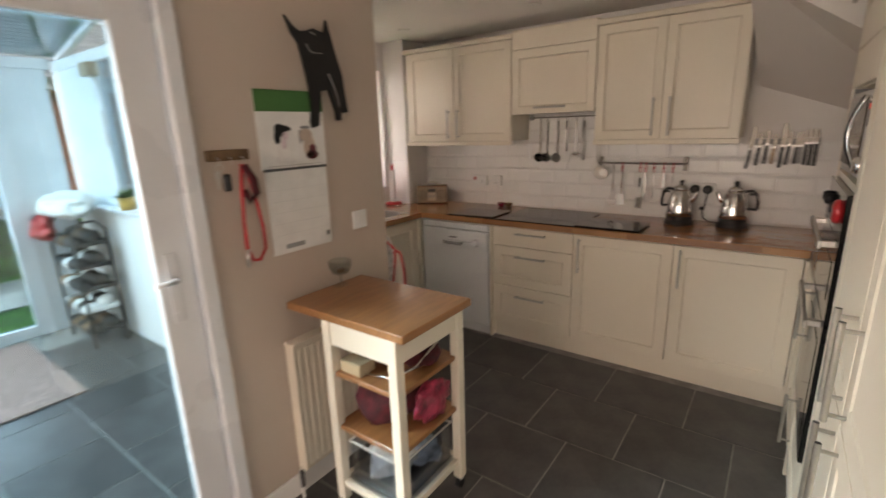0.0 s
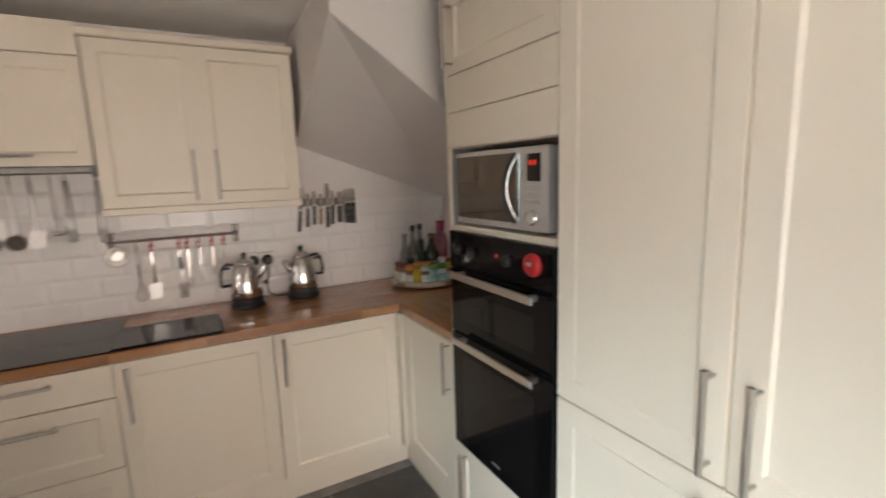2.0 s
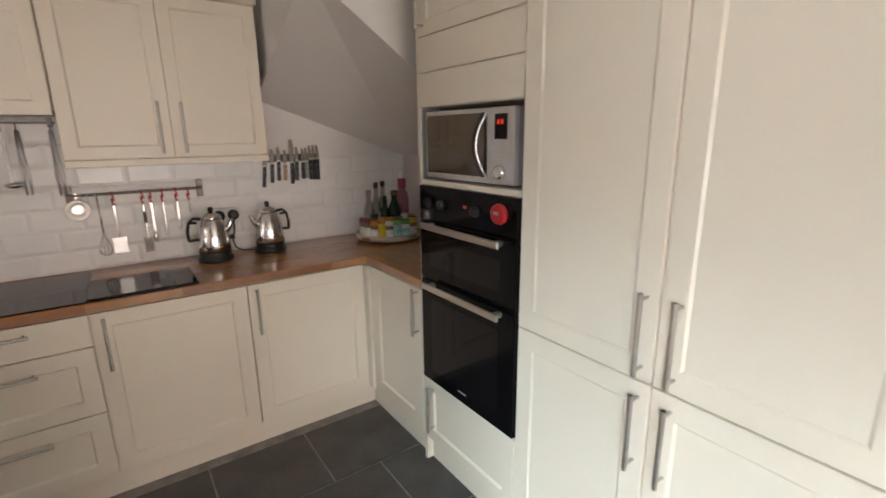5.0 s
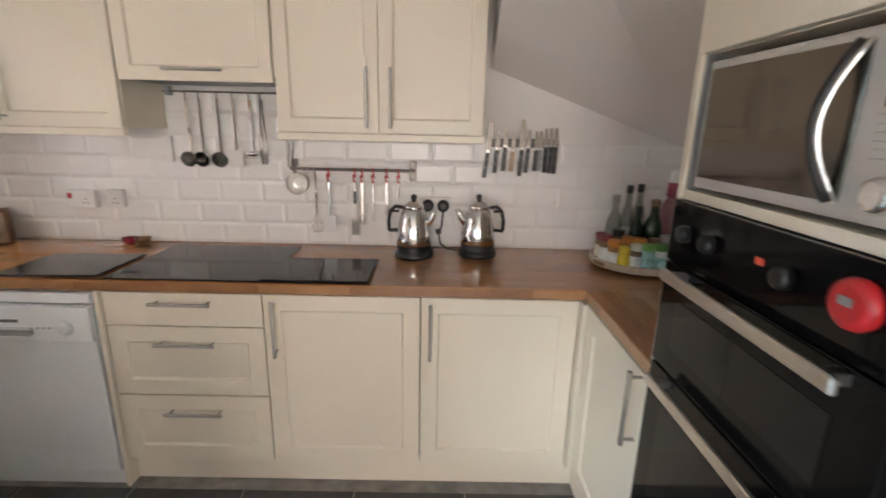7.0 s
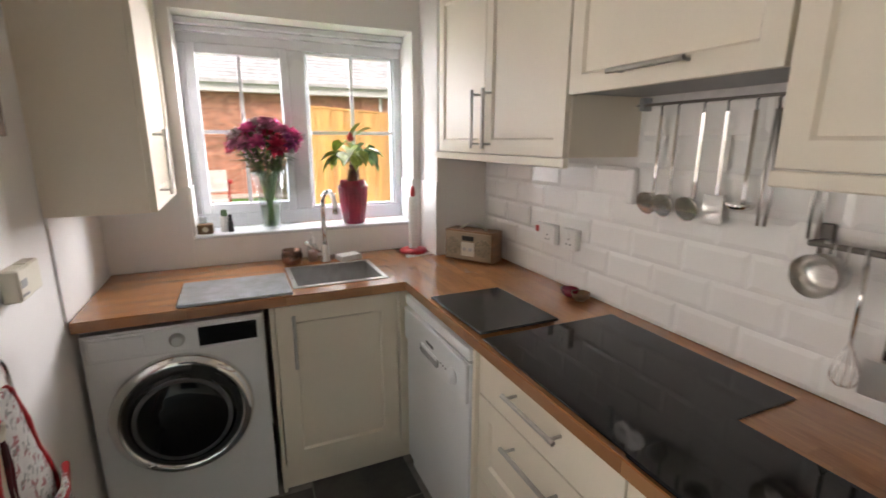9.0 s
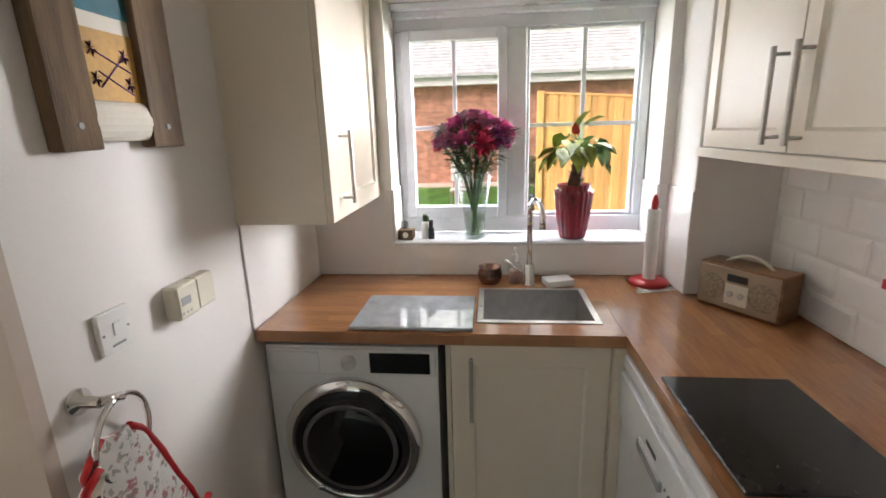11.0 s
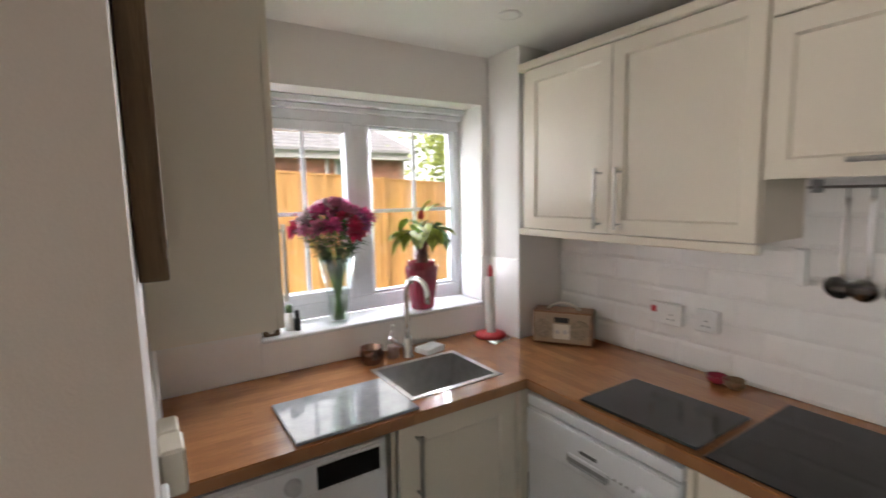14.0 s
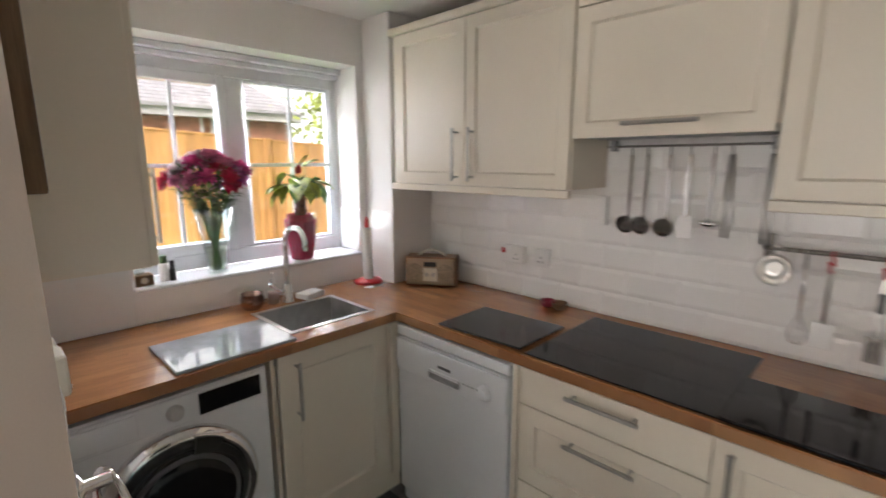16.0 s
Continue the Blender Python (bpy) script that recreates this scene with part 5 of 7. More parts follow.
def hanger(x, top, kind, drop, label, y=3.53, clip=True, width=0.014, handle=STEEL):
    """A tool hanging from a rail by a hook or a red clip."""
    o = thing("kitchen_tool", label, "utensil", (x, y, top - drop), "hanging utensils")
    if clip:
        bm = tube(B(), [(x, y + 0.012, top + 0.004), (x, y + 0.006, top + 0.014), (x, y - 0.004, top + 0.006), (x + 0.004, y - 0.006, top - 0.012), (x - 0.004, y - 0.005, top - 0.03), (x, y - 0.004, top - 0.05), (x + 0.007, y - 0.003, top - 0.042)], 0.0042, 7)
        tube(bm, [(x - 0.009, y - 0.005, top - 0.018), (x + 0.009, y - 0.005, top - 0.024)], 0.0042, 7)
        part("clip", bm, RED, o, "red plastic clip")
    else:
        part("hook", tube(B(), [(x, y + 0.005, top + 0.01), (x, y - 0.003, top + 0.005), (x, y, top - 0.02)], 0.0022, 6), BLACK, o)
    z0 = top - (0.05 if clip else 0.018)
    z1 = top - drop
    if kind == "spatula":
        part("handle", bx(B(), x - 0.007, x + 0.007, y - 0.004, y + 0.004, z0 - 0.1, z0 - 0.04, 0.003), BLACK, o)
        part("shaft", bx(B(), x - 0.005, x + 0.005, y - 0.002, y + 0.002, z1 + 0.07, z0 + 0.005, 0.001), STEEL, o)
        blade = part("blade", bx(B(), x - 0.02, x + 0.02, y - 0.0015, y + 0.0015, z1, z1 + 0.078, 0.001), DARKSTEEL, o)
        for k in (-1, 0, 1):
            part("slot", bx(B(), x + 0.01 * k - 0.002, x + 0.01 * k + 0.002, y - 0.002, y - 0.0016, z1 + 0.012, z1 + 0.065), BLACK, blade)
    elif kind == "whisk":
        bm = tube(B(), [(x, y, z0), (x, y, z1 + 0.11)], 0.005, 8)
        for k in range(5):
            a = math.pi * k / 5
            loop = [(x + 0.026 * math.cos(a) * math.sin(math.pi * s / 8), y + 0.026 * math.sin(a) * math.sin(math.pi * s / 8), z1 + 0.11 - 0.11 * s / 8 * (2 - s / 8)) for s in range(9)]
            tube(bm, loop, 0.0012, 4)
            tube(bm, [(2 * x - q[0], 2 * y - q[1], q[2]) for q in loop], 0.0012, 4)
        tagged(part("whisk_wire", bm, CHROME, o), kind="stuff")
    elif kind == "ladle":
        part("shaft", bx(B(), x - 0.0058, x + 0.0058, y - 0.002, y + 0.002, z1 + 0.05, z0, 0.001), CHROME, o)
        bm = lathe(B(), [(0.034, 0.0), (0.036, 0.001), (0.033, -0.012), (0.022, -0.023), (0.006, -0.027), (0.006, -0.024), (0.02, -0.02), (0.03, -0.011), (0.034, 0.0)], seg=26, m=put("-y", x, y - 0.028, z1 + 0.034) @ pose(0, 0, 0, 14, 0, 0))
        bowl = part("bowl", bm, CHROME, o)
        if "slotted" in label or "pasta" in label:
            for k in range(-1, 2):
                part("slot", bx(B(), x + 0.011 * k - 0.0025, x + 0.011 * k + 0.0025, y - 0.0285, y - 0.0275, z1 + 0.022, z1 + 0.046), DARKSTEEL, bowl)
    elif kind == "turner":
        part("shaft", bx(B(), x - 0.0058, x + 0.0058, y - 0.002, y + 0.002, z1 + 0.07, z0, 0.001), CHROME, o)
        bm = bx(B(), x - 0.03, x + 0.03, y - 0.012, y - 0.009, z1, z1 + 0.08, 0.001)
        part("blade", bm, POLISHED, o)
    elif kind == "sidespoon":
        part("shaft", bx(B(), x - 0.0058, x + 0.0058, y - 0.002, y + 0.002, z1 + 0.02, z0, 0.001), CHROME, o)
        part("bowl", lathe(B(), [(0.012, -0.022), (0.03, -0.014), (0.037, 0.0), (0.034, 0.0), (0.026, -0.01)], (x + 0.012, y - 0.03, z1 + 0.025), 22), CHROME, o)
    elif kind == "tongs":
        for s in (-1, 1):
            part("arm", tube(B(), [(x + s * 0.004, y, z0), (x + s * 0.012, y, z1 + 0.08), (x + s * 0.008, y, z1)], 0.0045, 6), STEEL, o)
    else:
        part("shaft", bx(B(), x - width / 2, x + width / 2, y - 0.002, y + 0.002, z1 + 0.05, z0 + 0.004, 0.001), handle, o)
        bm = B()
        ball(bm, (x, y, z1 + 0.025), 0.026, 0.45 * width / 0.014, 0.25, 1, 10)
        part("end", bm, STEEL, o)
    return o


T = 1.276
hanger(-0.93, T, "whisk", 0.29, "wire balloon whisk hanging from the rail", clip=False)
hanger(-0.87, T, "turner", 0.285, "steel fish slice on a red clip")
hanger(-0.75, T, "spatula", 0.30, "black-handled steel spatula on a red clip")
hanger(-0.716, T, "rod", 0.25, "long steel fork on a red clip")
hanger(-0.664, T, "rod", 0.23, "slim steel skewer on a red clip", width=0.008)
hanger(-0.602, T, "rod", 0.2, "small steel teaspoon on a red clip", width=0.012)
hanger(-0.547, T, "rod", 0.12, "short steel measuring spoon on a red clip", width=0.008)
pan = thing("measuring_cup", "round steel measuring pan hung facing outward", "pan", (-1.03, 3.52, 1.22))
part("cup", lathe(B(), [(0.03, 0.0), (0.046, 0.0), (0.049, 0.05), (0.0465, 0.05), (0.043, 0.006), (0.02, 0.004)], seg=32, m=put("-y", -1.008, 3.545, 1.218)), STEEL, pan)
part("handle", bx(B(), -1.015, -1.001, 3.53, 3.535, 1.26, 1.297, 0.002), STEEL, pan)
hr = thing("hood_rail", "slim dark rail under the hood for utensils", "rail", (-1.36, 3.56, 1.6))
part("bar", cyl(B(), (-1.6, 3.555, 1.612), (-1.03, 3.555, 1.612), 0.0042, seg=10), DARKSTEEL, hr)
for x in (-1.58, -1.05):
    part("bracket", bx(B(), x - 0.01, x + 0.01, 3.55, 3.586, 1.595, 1.635, 0.002), GREYPLASTIC, hr)
for x, kind, drop, lab in ((-1.52, "ladle", 0.315, "slotted steel serving spoon"), (-1.462, "ladle", 0.315, "steel pasta server"), (-1.38, "ladle", 0.315, "deep steel soup ladle"), (-1.312, "turner", 0.315, "flat steel turner"), (-1.238, "sidespoon", 0.27, "side-pouring steel gravy ladle"), (-1.186, "tongs", 0.30, "long steel kitchen tongs"), (-1.07, "tongs", 0.31, "slim steel tongs under the cabinet")):
    hanger(x + 0.02, 1.598, kind, drop, lab + " hanging under the hood", 3.552, False)
solo("hood_switch_box", bx(B(), -1.626, -1.594, 3.562, 3.586, 1.298, 1.418, 0.004), WHITEPLASTIC, "small white plastic box under the cabinet", "box")

# ---- knife rack ----
solo("knife_rack", bx(B(), -0.128, 0.192, 3.574, 3.59, 1.398, 1.44, 0.003), BLACK, "black magnetic knife strip on the tiles", "knife rack")
# x, handle length, width, height of the handle's top, tilt, handle
for x, hl, w, top, lean, hm in ((-0.135, 0.125, 0.03, 1.382, 7, BLACK), (-0.092, 0.115, 0.026, 1.395, 5, BLACK), (-0.055, 0.118, 0.024, 1.408, 3, BLACK), (-0.018, 0.1, 0.024, 1.39, 4, PALEWOOD), (0.022, 0.13, 0.034, 1.398, 3, BLACK), (0.052, 0.12, 0.022, 1.405, 4, BLACK), (0.088, 0.105, 0.02, 1.398, 2, BLACK), (0.108, 0.105, 0.024, 1.4, 2, GREYPLASTIC), (0.132, 0.125, 0.022, 1.412, 1, BLACK), (0.155, 0.13, 0.022, 1.414, 1, BLACK), (0.178, 0.132, 0.022, 1.414, 1, BLACK)):
    m = pose(x, 3.565, top, 0, lean, 0)
    k = thing("kitchen_knife", "kitchen knife held blade up on the strip" if hm is BLACK else "pale-handled knife held on the strip", "knife", (x, 3.56, top - hl), "knives on the rack")
    bm = B()
    long = 0.075 + 0.05 * (w > 0.028)
    v = [bm.verts.new(m @ Vector(p_)) for p_ in ((-w * 0.42, 0.006, -0.004), (w * 0.42, 0.006, -0.004), (w * 0.42, 0.006, long * 0.6), (w * 0.1, 0.006, long), (-w * 0.42, 0.006, long))]
    bm.faces.new(v)
    ext = bmesh.ops.extrude_face_region(bm, geom=list(bm.faces))
    bmesh.ops.translate(bm, vec=(0, 0.002, 0), verts=[q for q in ext["geom"] if isinstance(q, bmesh.types.BMVert)])
    part("blade", bm, BLADE, k, "bright steel blade")
    part("bolster", bx(B(), -0.009, 0.009, -0.003, 0.009, -0.01, 0.002, 0.002, m), STEEL, k)
    bm = bx(B(), -0.0095, 0.0095, -0.006, 0.009, -hl, -0.009, 0.004, m, 2)
    part("handle", bm, hm, k)
    for z_ in (0.3, 0.62):
        part("rivet", cyl(B(), m @ Vector((0, -0.0055, -hl * z_)), m @ Vector((0, -0.0068, -hl * z_)), 0.0024, seg=8), STEEL, k)

# ---- carousel of jars and bottles in the corner ----
cx, cy = 0.515, 3.33
c = thing("spice_carousel", "round wooden carousel tray on the worktop", "tray", (cx, cy, 0.91))
part("foot", lathe(B(), [(0.11, 0), (0.112, 0.012)], (cx, cy, 0.911), 36), TRAYWOOD, c)
part("tray", lathe(B(), [(0.185, 0.012), (0.196, 0.014), (0.2, 0.02), (0.2, 0.043), (0.194, 0.046), (0.189, 0.043), (0.188, 0.025), (0.15, 0.024)], (cx, cy, 0.911), 56), TRAYWOOD, c)
for a in (200, 290):
    q = Vector((cx + 0.2 * math.cos(radians(a)), cy + 0.2 * math.sin(radians(a)), 0.94))
    part("grip_notch", bx(B(), -0.004, 0.003, -0.035, 0.035, -0.008, 0.008, 0.003, pose(q.x, q.y, q.z, 0, 0, a)), JARBROWN, c)
LABELTEAL = material("teal_jar_label", (0.30, 0.52, 0.50), 0.5, vary=0.2, scale=40)
LABELCREAM = material("cream_jar_label", (0.66, 0.60, 0.46), 0.5, vary=0.15, scale=40)
MAROON = material("maroon_lid", (0.16, 0.012, 0.02), 0.4, vary=0.15)
PALEGREEN = material("pale_green_lid", (0.17, 0.40, 0.10), 0.4, vary=0.15)
GINGLASS = clear_glass("pale_pink_bottle_glass", (0.93, 0.62, 0.68), 0.2, 0.8)
TAWNY = material("tawny_spice", (0.36, 0.17, 0.05), 0.5, vary=0.25, scale=30)
# bearing, radius from the middle, height, jar radius, lid, glass or spice, label
jars = ((168, 0.155, 0.092, 0.026, MAROON, JARBROWN, LABELCREAM), (192, 0.158, 0.098, 0.026, MAROON, JARBROWN, JARWHITE), (212, 0.158, 0.088, 0.029, ORANGE, TAWNY, JARWHITE), (229, 0.163, 0.07, 0.024, YELLOW, YELLOW, YELLOW),
        (245, 0.155, 0.085, 0.026, SILVER, JARBROWN, JARWHITE), (261, 0.158, 0.09, 0.028, PALEGREEN, LABELTEAL, LABELTEAL), (281, 0.158, 0.09, 0.031, JARGREEN, JARWHITE, LABELTEAL), (302, 0.158, 0.088, 0.029, YELLOW, TAWNY, JARWHITE),
        (321, 0.158, 0.08, 0.027, BEIGEBOX, TAWNY, LABELCREAM), (340, 0.155, 0.085, 0.027, BLACK, JARBROWN, LABELCREAM), (2, 0.155, 0.09, 0.027, ORANGE, TAWNY, LABELCREAM), (40, 0.155, 0.09, 0.027, MAROON, JARBROWN, JARWHITE),
        (222, 0.1, 0.1, 0.026, ORANGE, TAWNY, LABELCREAM), (250, 0.098, 0.1, 0.027, ORANGE, TAWNY, ORANGE), (285, 0.098, 0.1, 0.026, JARBROWN, JARBROWN, LABELTEAL), (190, 0.1, 0.118, 0.025, BLACK, JARBROWN, JARBROWN))
for a, away, h, r, lid, body, band in jars:
    x, y = cx + away * math.cos(radians(a)), cy + away * math.sin(radians(a))
    z = 0.936
    o = thing("spice_jar", "small spice jar with a coloured lid on the tray", "jar", (x, y, z), "jars on the carousel")
    part("jar", lathe(B(), [(r * 0.9, 0), (r, 0.005), (r, h - 0.012), (r * 0.86, h)], (x, y, z), 20), body, o)
    part("label", lathe(B(), [(r * 1.006, 0.012), (r * 1.02, 0.014), (r * 1.02, h * 0.68), (r * 1.006, h * 0.7)], (x, y, z), 20), band, o)
    part("lid", lathe(B(), [(r * 0.9, h - 0.004), (r * 0.98, h - 0.002), (r * 0.98, h + 0.018), (r * 0.88, h + 0.022)], (x, y, z), 20), lid, o)
for dx, dy, h, r, body, cap, band, lab in ((-0.095, 0.06, 0.275, 0.034, BOTTLECLEAR, GREYPLASTIC, JARWHITE, "clear glass oil bottle with a grey cap"), (-0.03, 0.085, 0.315, 0.03, BOTTLECLEAR, BLACK, JARWHITE, "tall clear bottle with a black cap"), (0.025, 0.1, 0.32, 0.03, BOTTLECLEAR, BLACK, LABELCREAM, "slim clear vinegar bottle"), (-0.012, 0.01, 0.235, 0.03, BOTTLEGREEN, BLACK, BOTTLEGREEN, "dark sauce bottle"), (0.06, 0.015, 0.265, 0.043, BOTTLEGREEN, JARBROWN, BOTTLEGREEN, "wide dark green glass oil bottle")):
    x, y = cx + dx, cy + dy
    o = thing("condiment_bottle", lab + " on the carousel", "bottle", (x, y, 0.936), "bottles on the carousel")
    part("bottle", lathe(B(), [(r * 0.93, 0), (r, 0.008), (r, h * 0.5), (r * 0.9, h * 0.6), (r * 0.45, h * 0.76), (r * 0.4, h * 0.92)], (x, y, 0.936), 24), body, o)
    part("label", lathe(B(), [(r * 1.005, h * 0.12), (r * 1.015, h * 0.125), (r * 1.015, h * 0.4), (r * 1.005, h * 0.405)], (x, y, 0.936), 24), band, o)
    part("cap", lathe(B(), [(r * 0.46, h * 0.9), (r * 0.5, h * 0.905), (r * 0.5, h), (r * 0.42, h + 0.003)], (x, y, 0.936), 18), cap, o)
x, y = cx + 0.085, cy - 0.06
o = thing("pepper_mill", "small white and steel pepper mill on the carousel", "mill", (x, y, 0.936))
part("body", lathe(B(), [(0.022, 0), (0.022, 0.075), (0.019, 0.08)], (x, y, 0.936), 20), JARWHITE, o)
part("top", lathe(B(), [(0.019, 0.08), (0.022, 0.084), (0.022, 0.125), (0.018, 0.13)], (x, y, 0.936), 20), SILVER, o)
o = thing("gin_bottle", "tall pale pink glass bottle with a white stopper", "bottle", (0.7, 3.46, 0.911))
part("bottle", lathe(B(), [(0.042, 0), (0.045, 0.01), (0.045, 0.225), (0.036, 0.262), (0.021, 0.285), (0.019, 0.31)], (0.7, 3.46, 0.911), 28), GINGLASS, o)
part("neck_label", lathe(B(), [(0.026, 0.292), (0.028, 0.295), (0.027, 0.352), (0.024, 0.354)], (0.7, 3.46, 0.911), 20), PINKGLASS, o)
part("stopper", lathe(B(), [(0.017, 0.354), (0.018, 0.357), (0.018, 0.398), (0.014, 0.402)], (0.7, 3.46, 0.911), 18), WHITEPLASTIC, o)


# ---- picture wall: driftwood picture, thermostat, socket, towel ring ----
p = thing("wall_picture", "painted canvas held between two weathered posts", "picture", (-1.88, PY, 1.5))
for x0, x1, rz in ((-1.772, -1.682, 0.8), (-2.02, -1.918, -0.5)):
    m = pose((x0 + x1) / 2, PY + 0.018, 1.745, 0, rz, 0)
    bm = bx(B(), -(x1 - x0) / 2, (x1 - x0) / 2, -0.016, 0.018, -0.235, 0.24, 0.006, m, 2)
    post = part("post", bm, BARNWOOD, p)
    for z in (-0.19, 0.2):
        part("screw_head", lathe(B(), [(0.007, 0), (0.006, 0.003)], seg=12, m=m @ put("+y", 0, 0.0175, z)), GREYPLASTIC, post)
part("canvas", bx(B(), -1.932, -1.758, PY + 0.0080, PY + 0.0160, 1.55, 1.965, 0.001), CANVAS, p)
bm = B()
for k in range(9):
    a0, a1 = math.pi * k / 9, math.pi * (k + 1) / 9
    v = [bm.verts.new((x, PY + 0.0160 + 0.02 * math.sin(a), 1.525 + 0.04 * (1 - math.cos(a)))) for a in (a0, a1) for x in (-1.932, -1.76)]
    bm.faces.new((v[0], v[1], v[3], v[2]))
bmesh.ops.remove_doubles(bm, verts=bm.verts, dist=1e-5)
ext = bmesh.ops.extrude_face_region(bm, geom=list(bm.faces))
bmesh.ops.translate(bm, vec=(0, -0.003, 0), verts=[q for q in ext["geom"] if isinstance(q, bmesh.types.BMVert)])
part("canvas_roll", bm, CANVAS, p, "curled cream lower edge")
part("teal_band", bx(B(), -1.932, -1.758, PY + 0.0165, PY + 0.0182, 1.768, 1.862), TEAL, p)
part("ochre_field", bx(B(), -1.932, -1.758, PY + 0.0165, PY + 0.0182, 1.605, 1.738), OCHRE, p)
for x, z in ((-1.805, 1.70), (-1.887, 1.695), (-1.805, 1.645), (-1.891, 1.64)):
    bm = B()
    for k in range(7):
        a = 2 * math.pi * k / 7
        leaf(bm, (x, PY + 0.0195, z), (math.cos(a), 0.05, math.sin(a)), 0.016, 0.009, 0.05)
    part("painted_flower", bm, PURPLE, p)

bm = B()
for a, b in (((-1.805, 1.70), (-1.9, 1.665)), ((-1.887, 1.695), (-1.815, 1.63)), ((-1.815, 1.66), (-1.9, 1.62))):
    tube(bm, [(a[0], PY + 0.0195, a[1]), (b[0], PY + 0.0195, b[1])], 0.0016, 5)
part("painted_stems", bm, PURPLE, p)
th = thing("thermostat", "white room thermostat in two boxes", "thermostat", (-2.03, PY, 1.08))
part("unit", bx(B(), -1.968, -1.888, PY + 0.001, PY + 0.042, 1.1, 1.185, 0.005), CREAMPLASTIC, th)
part("receiver", bx(B(), -2.045, -1.97, PY + 0.001, PY + 0.038, 1.1, 1.185, 0.005), CREAMPLASTIC, th)
part("screen", bx(B(), -1.935, -1.9, PY + 0.0421, PY + 0.043, 1.135, 1.155), GREYPLASTIC, th)
for x in (-1.932, -1.917, -1.902):
    part("button", bx(B(), x - 0.004, x + 0.004, PY + 0.042, PY + 0.044, 1.112, 1.12, 0.001), SILVER, th)
o = tagged(part("fused_switch", bx(B(), -1.776, -1.692, PY + 0.001, PY + 0.013, 1.106, 1.194, 0.003), WHITEPLASTIC), "white fused switch plate on the wall", "switch")
part("rocker", bx(B(), -1.745, -1.726, PY + 0.013, PY + 0.017, 1.14, 1.168, 0.001), WHITEPLASTIC, o)
part("lettering", bx(B(), -1.753, -1.718, PY + 0.0131, PY + 0.0136, 1.117, 1.122), GREYPLASTIC, o)
for x in (-1.766, -1.702):
    part("screw", cyl(B(), (x, PY + 0.013, 1.148), (x, PY + 0.0138, 1.148), 0.003, seg=10), GREYPLASTIC, o)
tr = thing("towel_ring", "chrome towel ring on a round wall plate", "towel ring", (-1.626, PY, 1.05))
part("wall_plate", lathe(B(), [(0.026, 0), (0.026, 0.008), (0.012, 0.014), (0.0105, 0.05)], seg=28, m=put("+y", -1.626, PY + 0.001, 1.051)), CHROME, tr)
part("arm", tube(B(), [(-1.626, PY + 0.045, 1.051), (-1.645, PY + 0.05, 1.045), (-1.672, PY + 0.052, 1.036)], 0.0105, 10), CHROME, tr)
part("ring", tube(B(), [(-1.656 + 0.083 * math.cos(2 * math.pi * k / 32), PY + 0.054 + 0.014 * math.cos(2 * math.pi * k / 32), 0.957 + 0.083 * math.sin(2 * math.pi * k / 32)) for k in range(33)], 0.0062, 8), CHROME, tr)
og = thing("oven_gloves", "quilted floral oven gloves edged in red", "oven gloves", (-1.66, PY + 0.05, 0.4))


def cloth(name, edges, mat_, depth, label="", puff=0.012, n=14, cols=12):
    """A hanging quilted panel between a left and a right edge, given from top to bottom."""
    bm = B()
    grid = []
    for i in range(n + 1):
        s = i / n * (len(edges) - 1)
        k = min(int(s), len(edges) - 2)
        f = s - k
        (xa, za, xb, zb), (xc, zc, xd, zd) = edges[k], edges[k + 1]
        l, r = (xa + (xc - xa) * f, za + (zc - za) * f), (xb + (xd - xb) * f, zb + (zd - zb) * f)
        row = []
        for j in range(cols + 1):
            u = j / cols
            y = depth + puff * math.sin(math.pi * u) + 0.003 * math.sin(i * 1.6) * math.sin(j * 1.7) + 0.005 * math.sin(2.1 * u + s)
            row.append(bm.verts.new((l[0] + (r[0] - l[0]) * u, y, l[1] + (r[1] - l[1]) * u)))
        grid.append(row)
    for a, b in zip(grid, grid[1:]):
        for j in range(cols):
            bm.faces.new((a[j], b[j], b[j + 1], a[j + 1])).smooth = True
    lines = [[v.co.copy() for v in side] for side in ([r_[0] for r_ in grid], [r_[-1] for r_ in grid], grid[-1])]
    ext = bmesh.ops.extrude_face_region(bm, geom=list(bm.faces))
    bmesh.ops.translate(bm, vec=(0, -0.012, 0), verts=[q for q in ext["geom"] if isinstance(q, bmesh.types.BMVert)])
    return part(name, bm, mat_, og, label), lines


back, lines = cloth("long_panel", [(-1.60, 0.99, -1.66, 0.98), (-1.548, 0.955, -1.70, 0.945), (-1.552, 0.885, -1.745, 0.84), (-1.575, 0.75, -1.81, 0.68), (-1.60, 0.6, -1.83, 0.53), (-1.62, 0.42, -1.84, 0.38)], FLORAL, PY + 0.06)
for line in lines[:2]:
    part("red_binding", tube(B(), line, 0.0075, 6), RED, back)
glove, lines = cloth("glove", [(-1.60, 0.665, -1.825, 0.668), (-1.63, 0.5, -1.835, 0.54), (-1.64, 0.42, -1.84, 0.40), (-1.67, 0.37, -1.81, 0.36)], FLORAL, PY + 0.074, puff=0.028)
part("red_binding", tube(B(), [(-1.575, PY + 0.082, 0.70), (-1.63, PY + 0.098, 0.655), (-1.66, PY + 0.106, 0.64), (-1.74, PY + 0.102, 0.645), (-1.822, PY + 0.082, 0.672)], 0.0085, 6), RED, glove)
side, lines = cloth("side_panel", [(-1.57, 0.95, -1.556, 0.945), (-1.525, 0.93, -1.56, 0.885), (-1.505, 0.84, -1.58, 0.75), (-1.50, 0.65, -1.605, 0.6), (-1.515, 0.5, -1.615, 0.46)], CANVAS, PY + 0.075)
